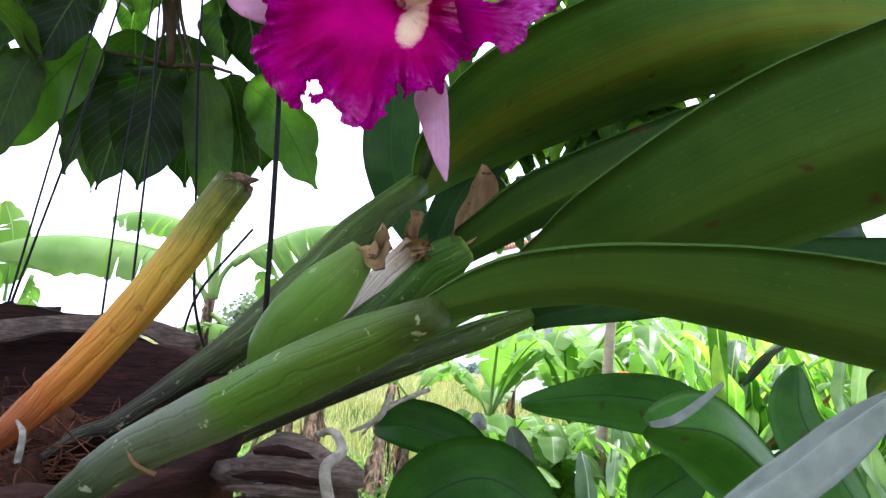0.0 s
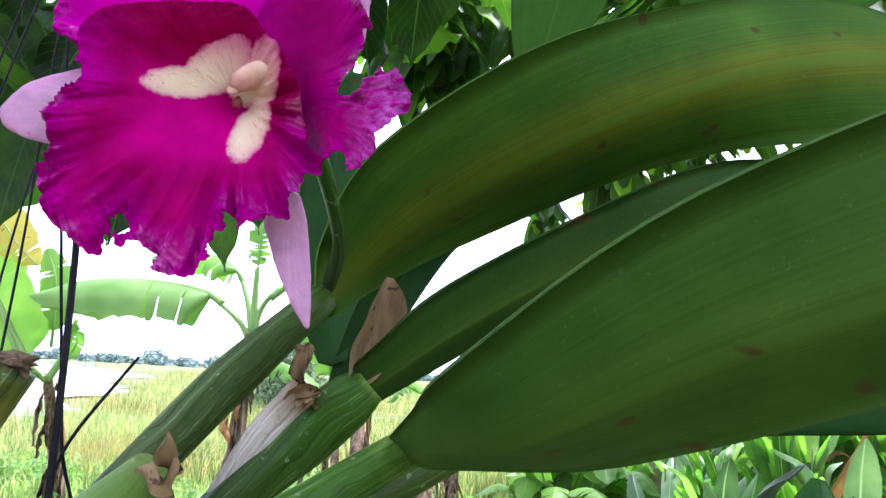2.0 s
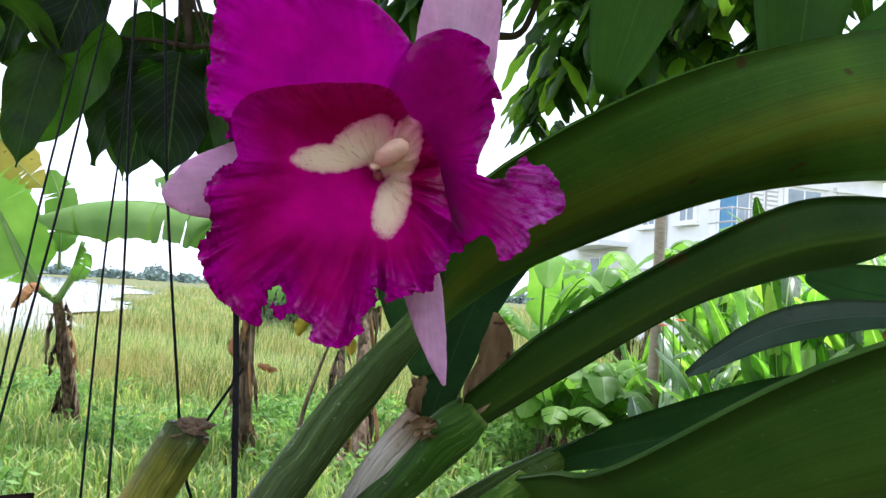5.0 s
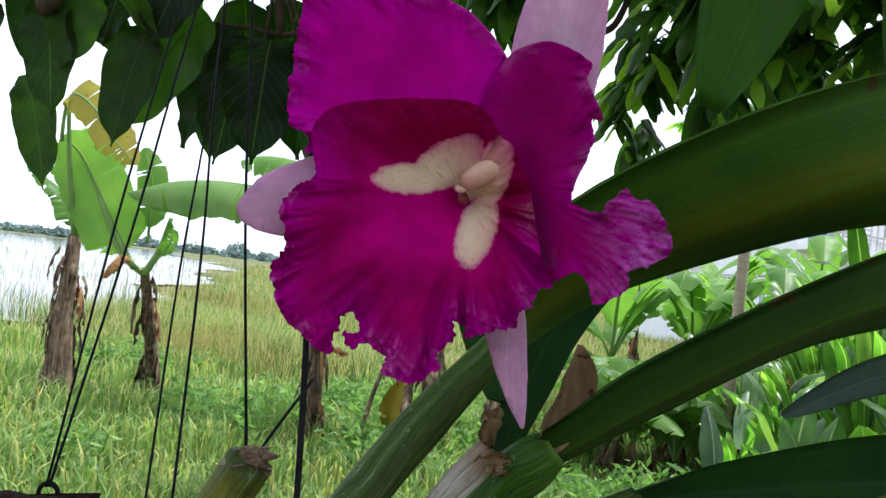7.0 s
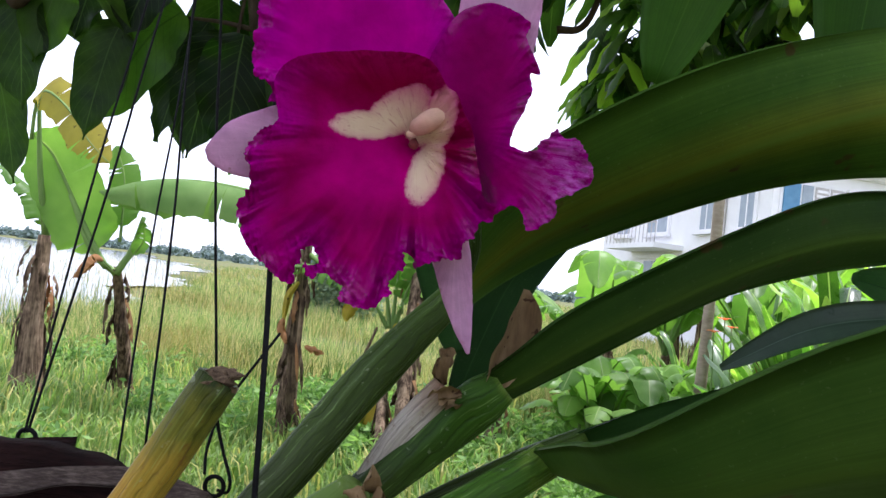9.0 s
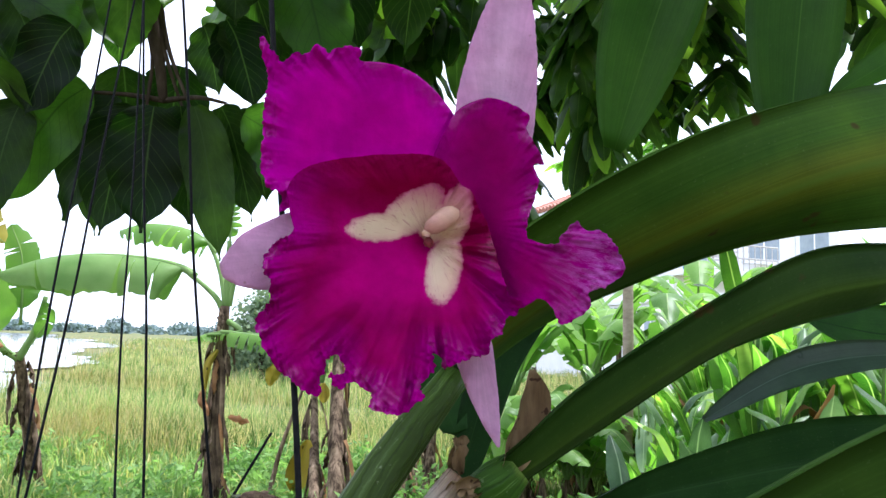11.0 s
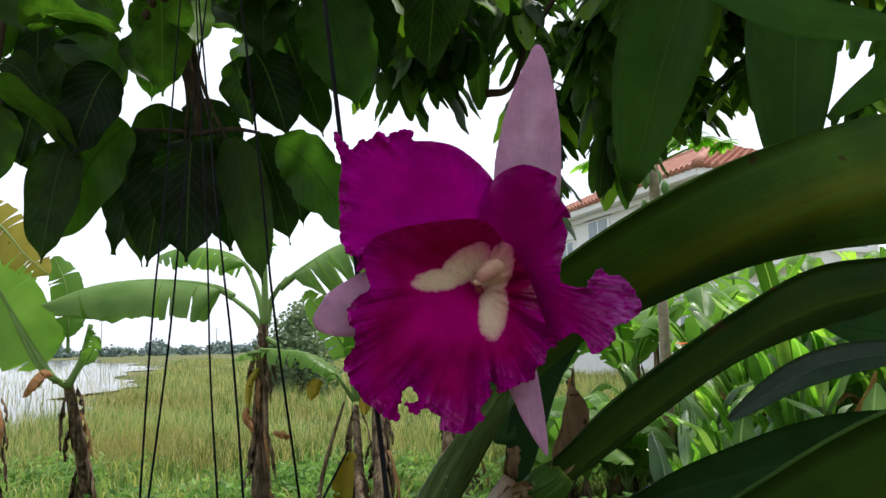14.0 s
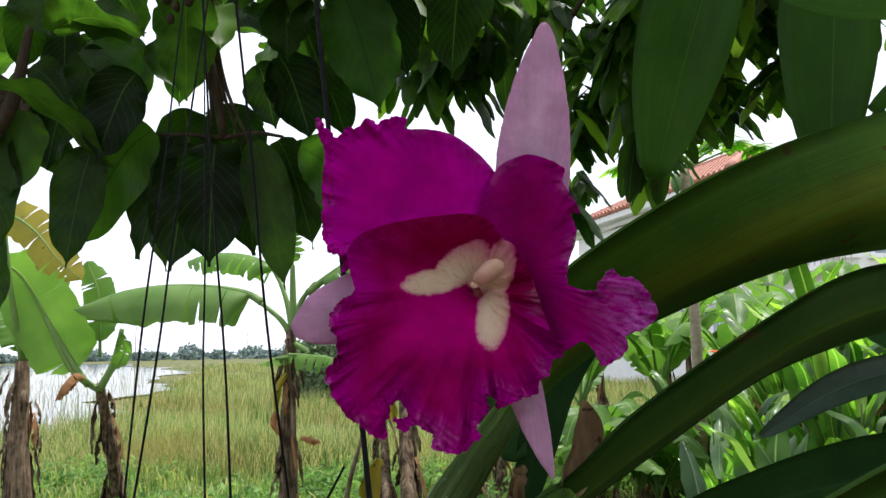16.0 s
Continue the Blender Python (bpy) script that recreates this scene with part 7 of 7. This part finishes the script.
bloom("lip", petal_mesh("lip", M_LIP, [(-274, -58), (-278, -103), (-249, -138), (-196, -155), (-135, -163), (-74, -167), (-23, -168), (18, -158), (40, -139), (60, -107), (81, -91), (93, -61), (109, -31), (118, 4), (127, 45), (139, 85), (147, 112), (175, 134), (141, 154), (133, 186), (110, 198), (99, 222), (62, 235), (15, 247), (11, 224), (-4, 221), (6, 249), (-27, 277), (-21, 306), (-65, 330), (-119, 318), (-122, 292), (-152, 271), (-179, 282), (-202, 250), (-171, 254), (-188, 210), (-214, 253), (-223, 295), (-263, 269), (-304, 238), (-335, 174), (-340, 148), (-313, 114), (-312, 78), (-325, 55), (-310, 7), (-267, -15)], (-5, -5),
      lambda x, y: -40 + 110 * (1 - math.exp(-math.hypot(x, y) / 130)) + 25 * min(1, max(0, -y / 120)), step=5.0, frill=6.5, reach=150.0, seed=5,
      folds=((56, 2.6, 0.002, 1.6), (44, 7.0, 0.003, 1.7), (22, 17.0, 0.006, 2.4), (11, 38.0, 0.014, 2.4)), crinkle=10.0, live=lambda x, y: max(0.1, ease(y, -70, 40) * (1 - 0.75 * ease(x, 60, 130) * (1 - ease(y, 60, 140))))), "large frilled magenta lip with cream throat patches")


def flower_point(x, y, z):
    return Vector((x * (1 - z / 1350), -z, -y * (1 - z / 1350))) * US


v, f, u = tube_data([tuple(flower_point(*p)) for p in ((58, -70, -58), (50, -64, -20), (32, -50, 6), (8, -32, 16), (-10, -18, 10))], [q * US for q in (12, 25, 30, 30, 26, 19, 8)], sides=24, n=30, flat=0.7)
column = bloom("column", build("column", v, f, M_COLUMN, u), "cream and pink column in the throat")
v, f, u = lump_data(tuple(flower_point(-9, -17, 14)), 9 * US, 4, (1.1, 0.8, 0.9), rings=10, segs=16, rough=0.2)
bloom("anther_cap", build("anther_cap", v, f, M_COLUMN, u), "pale cream cap at the column's tip")
v, f, u = lump_data(tuple(flower_point(-6, -2, -8)), 11 * US, 4, (0.9, 0.6, 1.0), rings=8, segs=12)
bloom("throat_mark", build("throat_mark", v, f, M_THROAT, u), "dark red mark below the column")


# ---- leaves of neighbouring orchids ----
def neighbour(label, leaves, at, canes=False):
    t = thing("orchid_plant", label, "orchid", "neighbouring orchids", at)
    for pts, hw, sd, mat, fold in leaves:
        part("leaf", blade("leaf", mat, pts, hw, sd, fold=fold, n=22, m=4, thick=0.0012), t)
        foot = Vector(pts[0])
        base = Vector(at)
        if canes:
            part("cane", tube("cane", M_CANE, [at, tuple(base.lerp(foot, 0.5) + Vector((0.006, 0, 0.01))), pts[0]], [0.004, 0.008, 0.005], sides=12, ridges=0.05), t)
    return t


low_base = Vector((0.2399, 0.4567, 1.1906))
neighbour("orchid with glossy dark green leaves below the bloom", (
    ([(0.2274, 0.4428, 1.2851), (0.1937, 0.4479, 1.3235), (0.1490, 0.4679, 1.3318), (0.0962, 0.4905, 1.3235)], 0.02, (0.1, 0.35, 1), M_ORCHID_DARK, -0.5),
    ([(0.2389, 0.3937, 1.2732), (0.2098, 0.3756, 1.2972), (0.1755, 0.3579, 1.3190), (0.1354, 0.3432, 1.3220)], 0.022, (0.5, 0.15, 1), M_ORCHID_DARK, -0.9),
    ([(0.1366, 0.3431, 1.3228), (0.1477, 0.3370, 1.3282), (0.1682, 0.3362, 1.3434)], 0.0032, (0.3, 0.6, 0.5), M_ORCHID_GREY, 0.6),
    ([(0.3117, 0.4556, 1.2548), (0.2913, 0.4610, 1.2890), (0.2698, 0.4662, 1.3248), (0.2748, 0.4815, 1.3572)], 0.022, (0.9, 0.3, 0.3), M_ORCHID_DARK, -0.3),
    ([(0.1594, 0.4484, 1.2581), (0.1747, 0.4449, 1.2787), (0.2039, 0.4519, 1.2956)], 0.02, (0.4, 0.2, 0.9), M_ORCHID_DARK, -0.25),
    ([(0.3451, 0.4821, 1.3424), (0.3301, 0.4820, 1.3451), (0.3095, 0.4860, 1.3220)], 0.016, (0.6, 0.3, 0.6), M_ORCHID, -0.25),
    ([(0.2404, 0.4195, 1.3709), (0.2232, 0.4216, 1.3596), (0.2188, 0.4343, 1.3430)], 0.008, (0.8, 0.3, 0.3), M_ORCHID_BLUE, -0.4)), tuple(low_base))
neighbour("orchid with broad low green leaves", (
    ([(0.0050, 0.4448, 1.3060), (0.0232, 0.4433, 1.3080), (0.0519, 0.4437, 1.3000), (0.0782, 0.4449, 1.2850)], 0.0155, (0, 0.35, 1), M_ORCHID_DARK, -0.45),
    ([(0.0190, 0.4019, 1.2517), (0.0381, 0.3978, 1.2762), (0.0699, 0.3955, 1.2868), (0.1097, 0.3982, 1.2628)], 0.021, (0, 0.35, 1), M_ORCHID_DARK, -0.4),
    ([(0.1028, 0.4990, 1.2663), (0.0959, 0.4959, 1.2878), (0.0910, 0.4931, 1.3075)], 0.01, (1, 0.2, 0), M_ORCHID_GREY, 0.5),
    ([(0.0635, 0.4942, 1.3041), (0.0687, 0.4932, 1.3099), (0.0746, 0.4939, 1.3048)], 0.006, (0.2, 0.3, 1), M_ORCHID_GREY, 0.3)), tuple(Vector((0.0551, 0.4282, 1.2063))))
neighbour("orchid with a leathery grey-backed leaf", (
    ([(0.1095, 0.1996, 1.3055), (0.1264, 0.1921, 1.3195), (0.1380, 0.1849, 1.3319), (0.1517, 0.1775, 1.3453)], 0.009, (0.3, 0.5, 0.9), M_ORCHID_GREY, 0.3),), tuple(Vector((0.2096, 0.2429, 1.2720))), True)
neighbour("orchid with narrow blue-green arching leaf", (
    ([(0.3189, 0.4833, 1.4489), (0.2652, 0.4903, 1.4474), (0.2201, 0.4882, 1.4377), (0.1751, 0.4973, 1.4117)], 0.011, (0, 0.4, 1), M_ORCHID_BLUE, 0.3),
    ([(0.3574, 0.5449, 1.4634), (0.3170, 0.5427, 1.4606), (0.2647, 0.5389, 1.4718)], 0.02, (0.2, 0.4, 1), M_ORCHID_DARK, 0.2)), tuple(Vector((0.3771, 0.4988, 1.4193))))
up = neighbour("orchid hanging above with broad drooping green leaves", (
    ([(0.1844, 0.4546, 1.7566), (0.1712, 0.4706, 1.7084), (0.1482, 0.4782, 1.6470), (0.1255, 0.4867, 1.5785)], 0.037, (1, 0.35, 0.3), M_HANG, 0.15),
    ([(0.2753, 0.4915, 1.7689), (0.2614, 0.4994, 1.7037), (0.2538, 0.5062, 1.6465), (0.2457, 0.5155, 1.5689)], 0.038, (1, 0.2, 0.1), M_HANG, 0.1),
    ([(0.1597, 0.4128, 1.6875), (0.2076, 0.4144, 1.6656), (0.2468, 0.4051, 1.6517), (0.2873, 0.3961, 1.6349)], 0.016, (0, 0.4, 1), M_HANG, 0.3),
    ([(0.3989, 0.5171, 1.7003), (0.3552, 0.5223, 1.6633), (0.2859, 0.5285, 1.6227)], 0.015, (0.5, 0.2, 1), M_HANG, 0.2)), tuple(Vector((0.2849, 0.5167, 1.8962))), True)

# all that hangs or leans keeps its slant to the horizon
for ob in list(scene.collection.objects):
    if ob.parent is None and ob.get("category") in ("orchid", "hanging pot", "mango tree", "papaya tree", "tree") or ob.get("group") == "banana plants in a row":
        level(ob)
